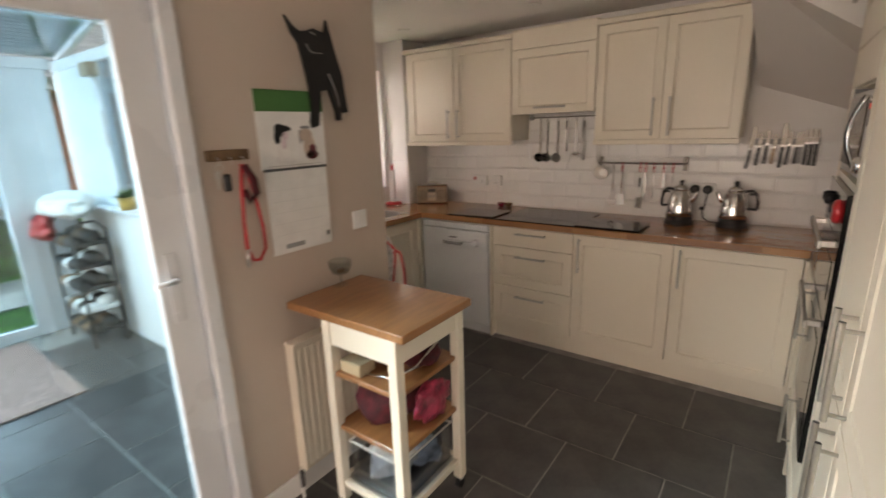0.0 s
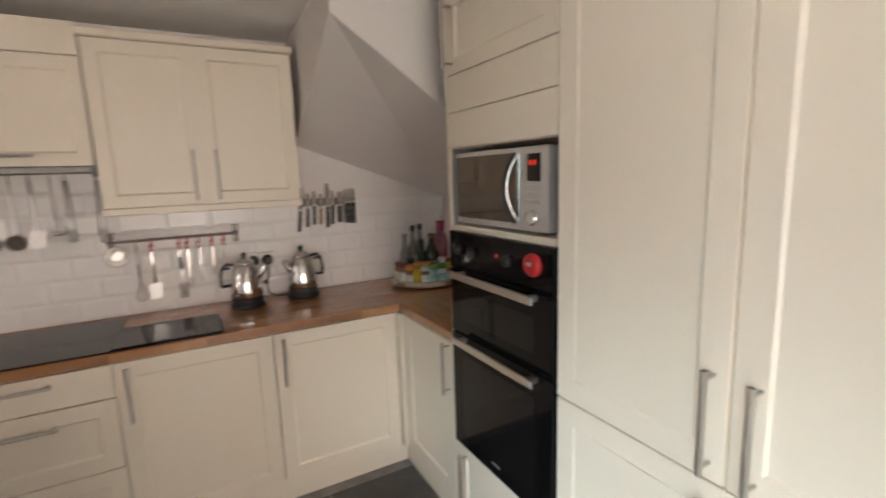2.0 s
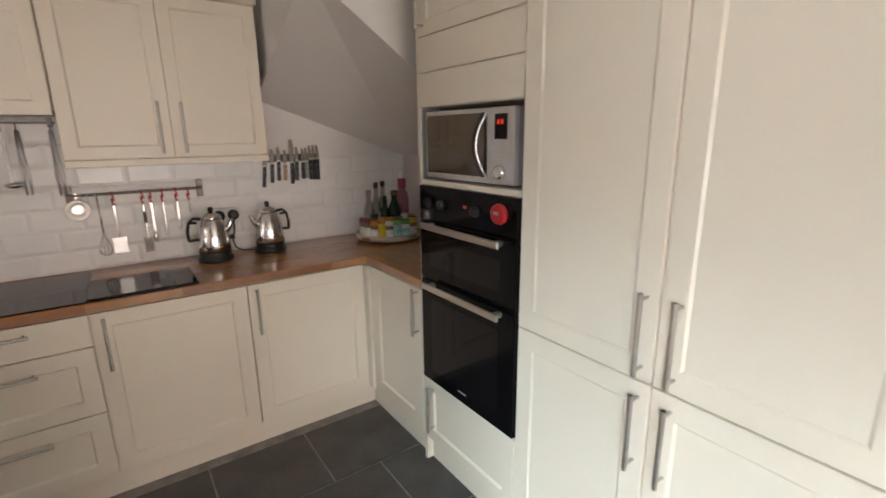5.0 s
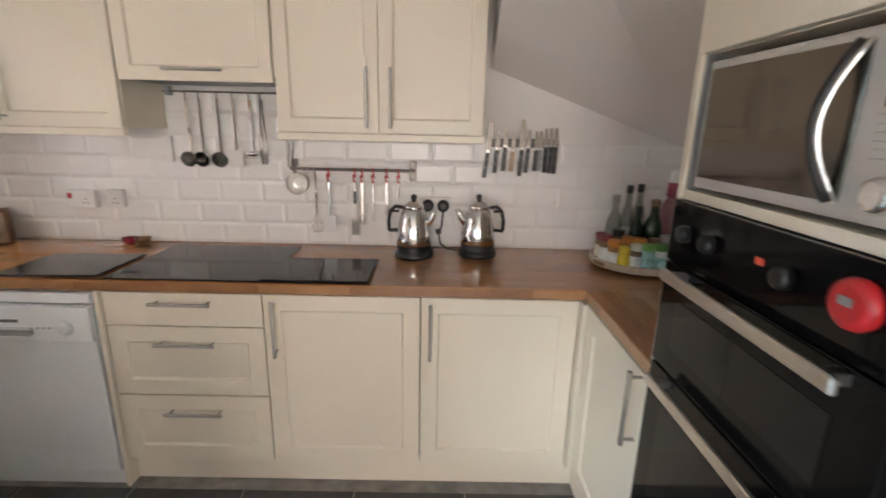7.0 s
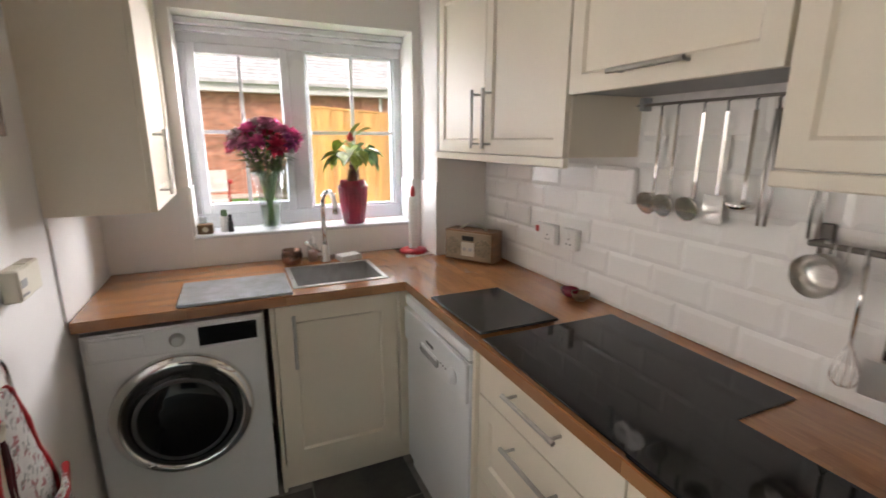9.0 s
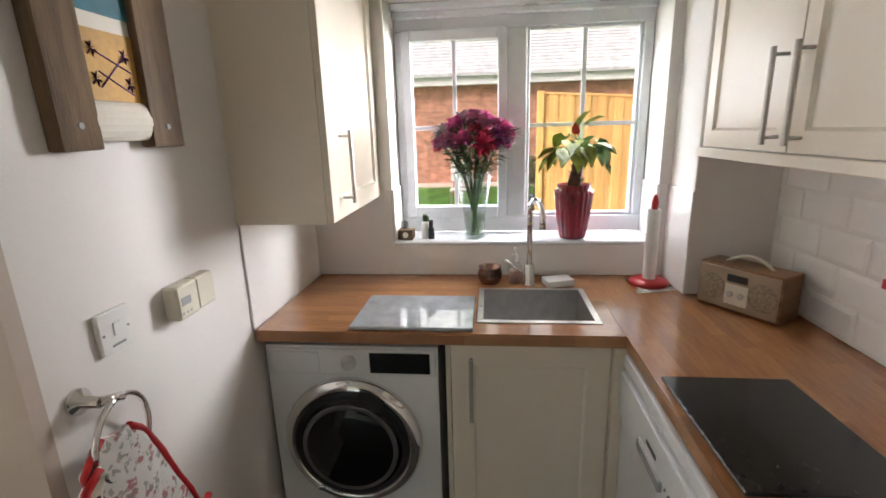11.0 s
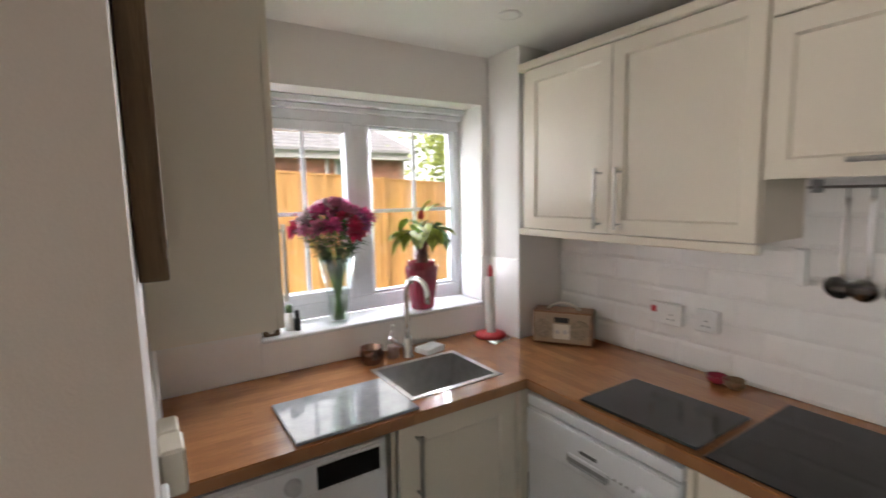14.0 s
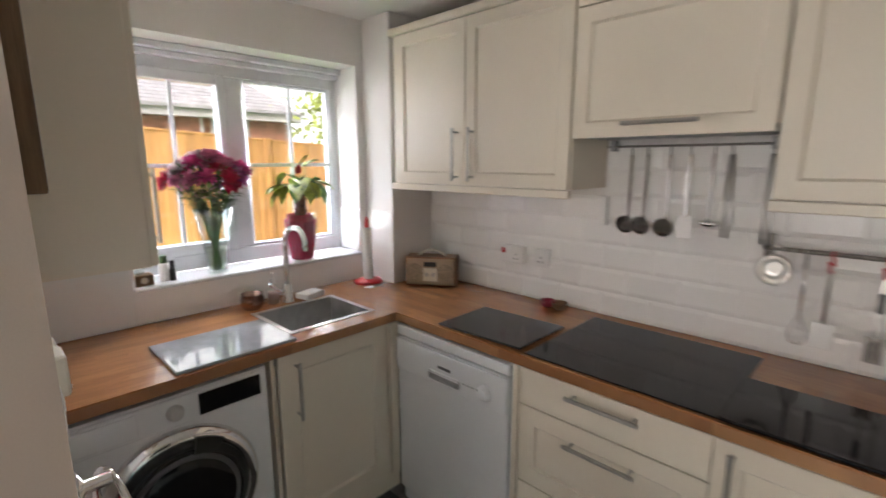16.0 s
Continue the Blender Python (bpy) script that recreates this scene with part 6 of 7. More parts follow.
part("red_binding", tube(B(), lines[0], 0.009, 6), RED, side)
for u in (0.35, 0.62):
    part("stripe", tube(B(), [tuple(a.lerp(b, u) + Vector((0, 0.012, 0))) for a, b in zip(lines[0][3:], lines[1][3:])], 0.006, 6), DARKRED, side)

# ---- calendar wall ----
k = thing("wall_calendar", "dog calendar with a green header on the wall", "calendar", (CX, 1.31, 1.1))
part("upper_page", bx(B(), CX + 0.002, CX + 0.006, 1.157, 1.468, 1.42, 1.712, 0.001), PAPER, k)
part("lower_page", bx(B(), CX + 0.004, CX + 0.009, 1.165, 1.458, 1.1, 1.42, 0.001), PAPER, k)
part("green_header", bx(B(), CX + 0.0062, CX + 0.0072, 1.157, 1.468, 1.634, 1.712), GREENPRINT, k)
part("binding", bx(B(), CX + 0.006, CX + 0.011, 1.165, 1.458, 1.414, 1.424), INK, k)
def printed(name, dots, mat_):
    """A flat printed silhouette made of overlapping rounds: (y, z, half width, half height)."""
    bm_ = B()
    for n_, (y_, z_, ry_, rz_) in enumerate(dots):
        g_ = bmesh.ops.create_circle(bm_, cap_ends=True, segments=18, radius=1.0)
        bmesh.ops.transform(bm_, matrix=put("+x", CX + 0.0072 + 0.0002 * n_, y_, z_) @ Matrix.Diagonal((ry_, rz_, 1, 1)), verts=g_["verts"])
    return part(name, bm_, mat_, k)


printed("printed_body", ((1.262, 1.475, 0.03, 0.04), (1.285, 1.45, 0.028, 0.014), (1.235, 1.452, 0.016, 0.014)), GROUT)
printed("printed_head", ((1.25, 1.565, 0.022, 0.026), (1.238, 1.54, 0.014, 0.026), (1.272, 1.572, 0.02, 0.013), (1.293, 1.57, 0.009, 0.008)), BLACK)
printed("printed_muzzle", ((1.274, 1.545, 0.015, 0.018), (1.266, 1.515, 0.012, 0.02)), PETALWHITE)
printed("printed_body", ((1.385, 1.5, 0.028, 0.045), (1.372, 1.545, 0.03, 0.026)), LABELDUN)
printed("printed_ear", ((1.345, 1.54, 0.008, 0.028), (1.372, 1.575, 0.026, 0.006)), GREYPLASTIC)
printed("printed_patch", ((1.395, 1.468, 0.03, 0.018), (1.4, 1.492, 0.018, 0.016)), MAROONPRINT)
part("picture_edge", bx(B(), CX + 0.0063, CX + 0.0068, 1.18, 1.445, 1.431, 1.434), SILVER, k)
for n in range(5):
    part("ruled_line", bx(B(), CX + 0.0092, CX + 0.0096, 1.18, 1.443, 1.165 + 0.044 * n, 1.1657 + 0.044 * n), SILVER, k)
part("page_shadow_edge", bx(B(), CX + 0.0005, CX + 0.004, 1.165, 1.458, 1.088, 1.1, 0.001), PAPER, k)
part("footer_print", bx(B(), CX + 0.0092, CX + 0.0098, 1.222, 1.312, 1.108, 1.126), GREYPLASTIC, k)
part("logo_mark", bx(B(), CX + 0.0092, CX + 0.0098, 1.43, 1.445, 1.125, 1.145), INK, k)

# dog-shaped plaque
bm = B()
outline = [(1.318, 1.975), (1.345, 1.945), (1.375, 1.928), (1.40, 1.93), (1.44, 1.945), (1.50, 1.935), (1.512, 1.985), (1.528, 1.93), (1.548, 1.86), (1.575, 1.78), (1.58, 1.72), (1.592, 1.635), (1.572, 1.63), (1.56, 1.66), (1.552, 1.6), (1.53, 1.6), (1.525, 1.64), (1.50, 1.72), (1.455, 1.715), (1.44, 1.64), (1.43, 1.58), (1.40, 1.572), (1.395, 1.595), (1.405, 1.65), (1.40, 1.73), (1.385, 1.82), (1.37, 1.885), (1.34, 1.92)]
f = bm.faces.new([bm.verts.new((CX + 0.012, y, z)) for y, z in outline])
ext = bmesh.ops.extrude_face_region(bm, geom=[f])
bmesh.ops.translate(bm, vec=(0.014, 0, 0), verts=[q for q in ext["geom"] if isinstance(q, bmesh.types.BMVert)])
dp = solo("dog_plaque", bm, BLACK, "black dog-shaped plaque with a pale painted collar", "wall plaque")
for line in (((1.40, 1.884), (1.412, 1.864), (1.43, 1.855), (1.475, 1.858)), ((1.50, 1.783), (1.522, 1.735), (1.54, 1.687), (1.543, 1.655)), ((1.425, 1.93), (1.45, 1.922))):
    part("painted_line", tube(B(), [(CX + 0.027, y, z) for y, z in line], 0.0032, 6, 0.5), GREYPLASTIC, dp)
h = thing("key_rack", "small wooden key rack hung with keys", "key rack", (CX, 1.03, 1.48))
part("board", bx(B(), CX + 0.001, CX + 0.016, 0.955, 1.108, 1.468, 1.505, 0.002), BARNWOOD, h)
for y in (0.985, 1.03, 1.075):
    part("hook", tube(B(), [(CX + 0.016, y, 1.48), (CX + 0.03, y, 1.475), (CX + 0.034, y, 1.462), (CX + 0.03, y, 1.455)], 0.002, 6), STEEL, h)
kk = thing("key_bunch", "bunch of keys with a black fob", "keys", (CX + 0.03, 0.99, 1.38))
part("ring", tube(B(), [(CX + 0.03, 0.985 + 0.013 * math.sin(a), 1.447 + 0.013 * math.cos(a)) for a in [2 * math.pi * i / 12 for i in range(13)]], 0.0014, 5), STEEL, kk)
part("fob", bx(B(), CX + 0.024, CX + 0.036, 0.992, 1.02, 1.365, 1.425, 0.006), BLACK, kk)
part("key", bx(bx(B(), CX + 0.028, CX + 0.031, 0.965, 0.985, 1.41, 1.435, 0.002), CX + 0.028, CX + 0.031, 0.97, 0.979, 1.375, 1.411, 0.0008), STEEL, kk)
le = thing("dog_lead", "looped red dog lead hanging from the rack", "dog lead", (CX + 0.03, 1.08, 1.1))
part("strap", tube(B(), [(CX + 0.03, 1.065, 1.455), (CX + 0.03, 1.055, 1.38), (CX + 0.03, 1.045, 1.25), (CX + 0.03, 1.045, 1.15), (CX + 0.03, 1.062, 1.105), (CX + 0.03, 1.09, 1.1), (CX + 0.03, 1.118, 1.14), (CX + 0.03, 1.118, 1.22), (CX + 0.03, 1.1, 1.34), (CX + 0.03, 1.078, 1.45)], 0.0065, 8), RED, le)
part("collar", tube(B(), [(CX + 0.034, 1.07, 1.45), (CX + 0.05, 1.09, 1.4), (CX + 0.045, 1.1, 1.35), (CX + 0.03, 1.085, 1.32), (CX + 0.026, 1.065, 1.36)], 0.013, 8), DARKRED, le)
part("clip", tube(B(), [(CX + 0.03, 1.045, 1.15), (CX + 0.031, 1.04, 1.085)], 0.008, 8), STEEL, le)
o = tagged(part("light_switch", bx(B(), CX + 0.001, CX + 0.011, 1.588, 1.674, 1.116, 1.2, 0.003), WHITEPLASTIC), "white plastic light switch on the wall", "switch")
part("rocker", bx(B(), CX + 0.011, CX + 0.015, 1.622, 1.64, 1.145, 1.172, 0.001), WHITEPLASTIC, o)

# radiator
r = thing("radiator", "cream panel radiator behind the trolley", "radiator", (CX + 0.05, 1.45, 0.1))
part("panel", bx(B(), CX + 0.03, CX + 0.048, 1.165, 1.765, 0.12, 0.715, 0.006), CREAM, r)
for i in range(17):
    part("flute", bx(B(), CX + 0.046, CX + 0.053, 1.185 + 0.034 * i, 1.205 + 0.034 * i, 0.14, 0.695, 0.006), CREAM, r)
part("top_grille", bx(B(), CX + 0.004, CX + 0.06, 1.163, 1.767, 0.7155, 0.727, 0.002), CREAM, r)
part("side_cover", bx(B(), CX + 0.004, CX + 0.06, 1.158, 1.1645, 0.13, 0.725, 0.002), CREAM, r)
part("valve", cyl(cyl(B(), (CX + 0.04, 1.14, 0.06), (CX + 0.04, 1.14, 0.15), 0.013), (CX + 0.04, 1.14, 0.12), (CX + 0.04, 1.168, 0.13), 0.008), CHROME, r)
part("pipe", cyl(B(), (CX + 0.04, 1.14, 0), (CX + 0.04, 1.14, 0.07), 0.0075), WHITEPLASTIC, r)

# ---- kitchen trolley ----
c = thing("kitchen_trolley", "cream wheeled trolley with an oak top", "trolley", (-1.12, 1.39, 0))
part("top", bx(B(), -1.518, -0.905, 1.18, 1.6, 0.868, 0.9, 0.004), CARTWOOD, c, "oak butcher-block top")
L = ((-1.3, 1.205), (-0.965, 1.205), (-1.3, 1.575), (-0.965, 1.575))
for x, y in L:
    part("leg", bx(B(), x - 0.021, x + 0.021, y - 0.021, y + 0.021, 0.06, 0.867, 0.003), CREAM, c)
    w = part("castor", cyl(B(), (x - 0.01, y, 0.025), (x + 0.01, y, 0.025), 0.025, seg=18), BLACK, c)
    part("castor_fork", bx(B(), x - 0.014, x + 0.014, y - 0.01, y + 0.01, 0.042, 0.061, 0.002), STEEL, w)
for x0, x1, y0, y1 in ((-1.278, -0.987, 1.19, 1.208), (-1.278, -0.987, 1.572, 1.59), (-1.313, -1.295, 1.227, 1.553), (-0.97, -0.952, 1.227, 1.553)):
    part("apron", bx(B(), x0, x1, y0, y1, 0.77, 0.867, 0.002), CREAM, c)
for z in (0.632, 0.395):
    part("shelf", bx(B(), -1.305, -0.96, 1.2, 1.58, z, z + 0.02, 0.003), CARTWOOD, c, "oak shelf board")
for y in (1.2, 1.58):
    part("bottom_rail", bx(B(), -1.279, -0.986, y - 0.01, y + 0.01, 0.13, 0.16, 0.002), CREAM, c)
for x in (-1.3, -0.965):
    part("bottom_rail", bx(B(), x - 0.01, x + 0.01, 1.226, 1.554, 0.13, 0.16, 0.002), CREAM, c)
part("bottom_tray", bx(B(), -1.29, -0.975, 1.212, 1.568, 0.145, 0.152), STEEL, c)
g = thing("glass_goblet", "clear stemmed glass bowl on the trolley", "glass", (-1.478, 1.44, 0.9))
part("bowl", lathe(B(), [(0.006, 0.05), (0.035, 0.058), (0.05, 0.085), (0.047, 0.115), (0.045, 0.115), (0.046, 0.086), (0.03, 0.062)], (-1.478, 1.44, 0.9), 30), VASEGLASS, g)
part("stem", lathe(B(), [(0.034, 0), (0.03, 0.004), (0.005, 0.012), (0.005, 0.052)], (-1.478, 1.44, 0.9), 24), VASEGLASS, g)
part("tea_light", lathe(B(), [(0.016, 0.062), (0.018, 0.066), (0.018, 0.078)], (-1.478, 1.44, 0.9), 18), JARBROWN, g)
solo("cardboard_box", bx(B(), -1.27, -1.16, 1.215, 1.3, 0.653, 0.702, 0.003, None), BEIGEBOX, "small cream cardboard box on the shelf", "box")
solo("cardboard_box", bx(B(), -0.05, 0.05, -0.04, 0.04, 0, 0.05, 0.003, pose(-1.13, 1.42, 0.653, 0, 0, 20)), BEIGEBOX, "open cardboard packet on the shelf", "box")
o = thing("utensil_bundle", "steel kitchen tongs lying on the shelf", "utensil", (-1.06, 1.28, 0.69))
bm = tube(B(), [(-1.16, 1.24, 0.66), (-1.04, 1.26, 0.667), (-0.98, 1.34, 0.70)], 0.006, 6)
tube(bm, [(-1.05, 1.25, 0.66), (-1.0, 1.36, 0.69), (-0.985, 1.47, 0.745)], 0.005, 6)
part("tongs", bm, CHROME, o)


def soft_heap(name, c0, size, mat_, label, category, seed, lumps=0.22):
    bm = B()
    bmesh.ops.create_icosphere(bm, subdivisions=4, radius=1.0)
    for v in bm.verts:
        q = v.co.normalized()
        s = 1 + lumps * noise.noise(q * 1.8 + Vector((seed, 0, 0))) + 0.4 * lumps * noise.noise(q * 5 + Vector((0, seed, 0)))
        v.co = Vector((c0[0] + size[0] * q.x * s, c0[1] + size[1] * q.y * s, max(c0[2] - size[2] * 0.98, c0[2] + size[2] * q.z * s)))
    for f in bm.faces:
        f.smooth = True
    return solo(name, bm, mat_, label, category)


soft_heap("tea_towel", (-1.06, 1.44, 0.69), (0.09, 0.1, 0.038), DARKRED, "crumpled dark red cloth on the upper shelf", "cloth", 2.0)
soft_heap("shopping_bag", (-1.15, 1.37, 0.522), (0.128, 0.15, 0.106), DARKRED, "folded dark red shopping bag on the shelf", "bag", 5.0)
soft_heap("shopping_bag", (-1.0, 1.44, 0.495), (0.045, 0.1, 0.082), material("pink_carrier", (0.42, 0.04, 0.09), 0.4, vary=0.3, scale=24), "shiny pink carrier bag pushed onto the shelf", "bag", 8.0, 0.4)
b = thing("plastic_tub", "clear plastic storage tub on the bottom tray", "storage box", (-1.13, 1.39, 0.152))
bm = B()
for x0, x1, y0, y1, z0, z1 in ((-1.265, -0.995, 1.23, 1.235, 0.154, 0.33), (-1.265, -0.995, 1.545, 1.55, 0.154, 0.33), (-1.265, -1.26, 1.235, 1.545, 0.154, 0.33), (-1.0, -0.995, 1.235, 1.545, 0.154, 0.33), (-1.26, -1.0, 1.235, 1.545, 0.154, 0.158)):
    bx(bm, x0, x1, y0, y1, z0, z1)
part("tub", bm, clear_glass("cloudy_plastic", (0.90, 0.94, 0.98), 0.3, 0.86), b)
part("rim", tube(B(), [(-1.268, 1.228, 0.331), (-0.992, 1.228, 0.331), (-0.992, 1.552, 0.331), (-1.268, 1.552, 0.331), (-1.268, 1.228, 0.331)], 0.005, 6), WHITEPLASTIC, b)
soft_heap("carrier_bag", (-1.15, 1.35, 0.238), (0.09, 0.10, 0.078), PAPER, "crumpled white carrier bag inside the tub", "bag", 3.3, 0.4)
soft_heap("carrier_bag", (-1.09, 1.46, 0.23), (0.08, 0.075, 0.07), material("pale_blue_bag", (0.45, 0.55, 0.68), 0.5, vary=0.25, scale=18), "crumpled pale blue carrier bag inside the tub", "bag", 9.1, 0.4)

# ---- conservatory beyond the patio door ----
CWX, CNY, CSY = -4.8, 1.5, -2.6
bm = B()
bx(bm, CWX, CX - 0.281, CNY, CNY + 0.12, -0.1, 1.03)
solo("wall_conservatory", bm, WALL, "white dwarf wall of the conservatory", "wall", "structure")
w2 = tagged(new("window_2"), "white framed conservatory side glazing", "window", kind="structure")
part("window_sill", bx(B(), CWX, CX - 0.281, CNY - 0.06, CNY + 0.12, 1.03, 1.055, 0.004), UPVC, w2)
bm = B()
bx(bm, CWX, CX - 0.281, CNY + 0.02, CNY + 0.08, 2.08, 2.16, 0.004)
for x in (-4.76, -3.98, -3.2, -2.4, -1.87):
    bx(bm, x - 0.035, x + 0.035, CNY + 0.02, CNY + 0.08, 1.055, 2.08, 0.004)
part("window_frame", bm, UPVC, w2)
part("blind_panel", bx(B(), -4.72, -4.02, CNY + 0.03, CNY + 0.045, 1.056, 2.08), material("pale_blue_white_panel", (0.70, 0.76, 0.80), 0.5, vary=0.03), w2, "pale closed panel")
for x0, x1 in ((-3.945, -3.235), (-3.165, -2.435), (-2.365, -1.905)):
    pn = part("pane", bx(B(), x0, x1, CNY + 0.04, CNY + 0.055, 1.056, 2.079), CONSGLASS, w2)
    pn.visible_shadow = False
w3 = tagged(new("window_3"), "white framed garden doors of the conservatory", "window", kind="structure")
bm = B()
for y in (1.4, 1.09, 0.12, -0.75, -1.65, -2.55):
    bx(bm, CWX - 0.03, CWX + 0.04, y - 0.06, y + 0.06, 0, 2.1, 0.004)
bx(bm, CWX - 0.03, CWX + 0.04, CSY, CNY, 2.1, 2.18, 0.004)
bx(bm, CWX - 0.03, CWX + 0.04, CSY, 1.03, 0.0, 0.09, 0.004)
bx(bm, CWX - 0.02, CWX + 0.03, 1.15, 1.34, 0.0, 2.1, 0.004)
part("window_frame", bm, UPVC, w3)
for y0, y1 in ((0.18, 1.03), (-0.69, 0.06), (-1.59, -0.81), (-2.49, -1.71)):
    pn = part("pane", bx(B(), CWX, CWX + 0.014, y0, y1, 0.09, 2.1), CONSGLASS, w3)
    pn.visible_shadow = False
w4 = tagged(new("window_4"), "white framed conservatory end glazing", "window", kind="structure")
bm = B()
for x in (-4.78, -3.8, -2.8, -1.87):
    bx(bm, x - 0.04, x + 0.04, CSY - 0.03, CSY + 0.03, 0, 2.1, 0.004)
bx(bm, CWX, CX - 0.281, CSY - 0.03, CSY + 0.03, 2.1, 2.18, 0.004)
part("window_frame", bm, UPVC, w4)
ro = tagged(new("roof"), "white barred clear glass conservatory roof", "roof", kind="structure")
for i in range(8):
    y = CSY + 0.03 + i * (CNY + 0.05 - CSY) / 7
    part("roof_bar", tube(B(), [(CWX, y, 2.19), (CX - 0.29, y, 2.75)], 0.028, 6), UPVC, ro)
bm = B()
q = [bm.verts.new(v) for v in ((CWX, CSY, 2.2), (CX - 0.29, CSY, 2.76), (CX - 0.29, CNY + 0.1, 2.76), (CWX, CNY + 0.1, 2.2))]
bm.faces.new(q)
ext = bmesh.ops.extrude_face_region(bm, geom=list(bm.faces))
bmesh.ops.translate(bm, vec=(0, 0, 0.012), verts=[v for v in ext["geom"] if isinstance(v, bmesh.types.BMVert)])
part("roof_pane", bm, clear_glass("roof_glass", (0.60, 0.74, 0.80), 0.1, 0.93), ro)
solo("wall_house_end", bx(B(), CX - 0.3, CX - 0.282, CSY, CNY, CZ + 0.05, 3.0), WALL, "house wall above the conservatory roof", "wall", "structure")
solo("rug", bx(B(), -4.69, -3.39, -0.35, 0.93, 0.001, 0.012, 0.004), RUG, "dusty pink rug on the conservatory tiles", "rug")
sr = thing("shoe_rack", "black wire shoe rack loaded with shoes", "shoe rack", (-4.3, 1.33, 0))
for x in (-4.56, -4.06):
    part("side_frame", tube(B(), [(x, 1.2, 0), (x, 1.2, 0.88), (x + 0.0, 1.26, 0.97), (x, 1.36, 0.97), (x, 1.42, 0.9), (x, 1.42, 0)], 0.011, 8), BLACK, sr)
for z in (0.1, 0.27, 0.44, 0.61, 0.78):
    bm = B()
    for y in (1.21, 1.28, 1.35, 1.41):
        cyl(bm, (-4.56, y, z), (-4.06, y, z), 0.005, seg=6)
    part("shelf_wires", bm, BLACK, sr)
rng = random.Random(21)
for z in (0.1, 0.27, 0.44, 0.61, 0.78):
    for x in (-4.5, -4.41, -4.31, -4.22, -4.12):
        m = rng.choice((BLACK, BLACK, GREYPLASTIC, JARBROWN, BLACK, BLACK, PAPER))
        bm = bx(B(), -0.043, 0.043, -0.12, 0.12, 0, 0.035, 0.012, pose(x, 1.31, z + 0.006), 2)
        ball(bm, (x, 1.34, z + 0.068), 0.048, 0.9, 1.3, 1.1, 10)
        ball(bm, (x, 1.235, z + 0.045), 0.045, 0.9, 1.3, 0.8, 10)
        solo("shoe", bm, m, "worn everyday shoe on the wire rack", "shoe", group="shoes on the rack")
soft_heap("white_bag", (-4.4, 1.31, 1.07), (0.31, 0.17, 0.1), PAPER, "white plastic bag heaped on the shoe rack", "bag", 4.0, 0.3)
soft_heap("red_bag", (-4.56, 1.17, 0.9), (0.15, 0.07, 0.1), RED, "red bag hanging off the rack's corner", "bag", 6.0, 0.3)
pp = thing("sill_plant", "small green plant in an ochre pot", "plant", (-3.75, 1.5, 1.055))
part("pot", lathe(B(), [(0.045, 0), (0.06, 0.09), (0.055, 0.09), (0.04, 0.02)], (-3.78, 1.5, 1.055), 22), OCHRE, pp)
bm = B()
for i in range(40):
    a = rng.uniform(0, 6.28)
    leaf(bm, (-3.78, 1.5, 1.13), (math.cos(a), math.sin(a), rng.uniform(0.2, 1.6)), rng.uniform(0.06, 0.13), 0.022)
part("leaves", bm, GREEN, pp)
solo("wall_lamp", bx(B(), -4.02, -3.86, CNY - 0.05, CNY + 0.019, 1.98, 2.07, 0.006), RADIOFACE, "small grey wall light in the conservatory", "lamp")
solo("wall_thermometer", bx(B(), -4.0, -3.93, CNY - 0.0, CNY + 0.019, 1.5, 1.75, 0.004), GROUT, "slim grey wall thermometer in the conservatory", "thermometer")

# unseen window frame, added round the fill lamp's opening
w5 = tagged(new("window_unseen"), "plain white framed window added at the unseen end of the room", "window", kind="structure")
bm = B()
for x in (-1.42, -0.55, 0.32):
    bx(bm, x - 0.03, x + 0.03, SY - 0.09, SY - 0.03, 0.46, 2.04, 0.004)
bx(bm, -1.45, 0.35, SY - 0.09, SY - 0.03, 0.4, 0.46, 0.004)
bx(bm, -1.45, 0.35, SY - 0.09, SY - 0.03, 2.04, 2.1, 0.004)
part("window_frame", bm, UPVC, w5)

# ---- garden ----
solo("ground", bx(B(), -400, 400, -400, 400, -0.4, -0.14), GRASS, "green lawn reaching away to the horizon", "lawn", "structure")
solo("pavement", bx(B(), -16.0, -14.9, -14, 16, -0.139, -0.11, 0.0), PAVING, "pale paved strip beyond the lawn", "paving", "structure")
solo("garden_path", bx(B(), -7.6, -6.3, -3.0, 3.0, -0.139, -0.12, 0.004), PAVING, "pale garden path across the lawn", "path", "structure")

# hazy white sky far off beyond the gardens
solo("backdrop", bx(B(), -160.5, -160, -160, 200, -0.14, 110), glow("hazy_sky", (0.92, 0.95, 1.0), 0.9), "pale overcast sky in the far distance", "sky", "structure")

# close-board fence
fe = thing("garden_fence", "orange-stained close-board garden fence", "fence", (-7.9, 6.4, -0.14))
bm = B()
bx(bm, -0.009, 0.009, -0.058, 0.058, 0, 1.0, 0.002)
me = bpy.data.meshes.new("fence_board")
bm.to_mesh(me)
bm.free()
me.materials.append(FENCE)
for i in range(64):
    y = 3.38 + 0.112 * i
    top = 1.99 - 0.062 * (y - 3.38)
    o = piece("board", me, fe, (0, 0, 0))
    o.matrix_parent_inverse = fe.matrix_basis.inverted()
    o.location, o.scale = (-7.9 + (0.012 if i % 2 else 0), y, -0.14), (1, 1, top + 0.14)
for y in (3.3, 5.15, 7.0, 8.85, 10.6):
    part("post", bx(B(), -7.93, -7.85, y - 0.045, y + 0.045, -0.14, 2.03 - 0.062 * (y - 3.38), 0.004), FENCE, fe)
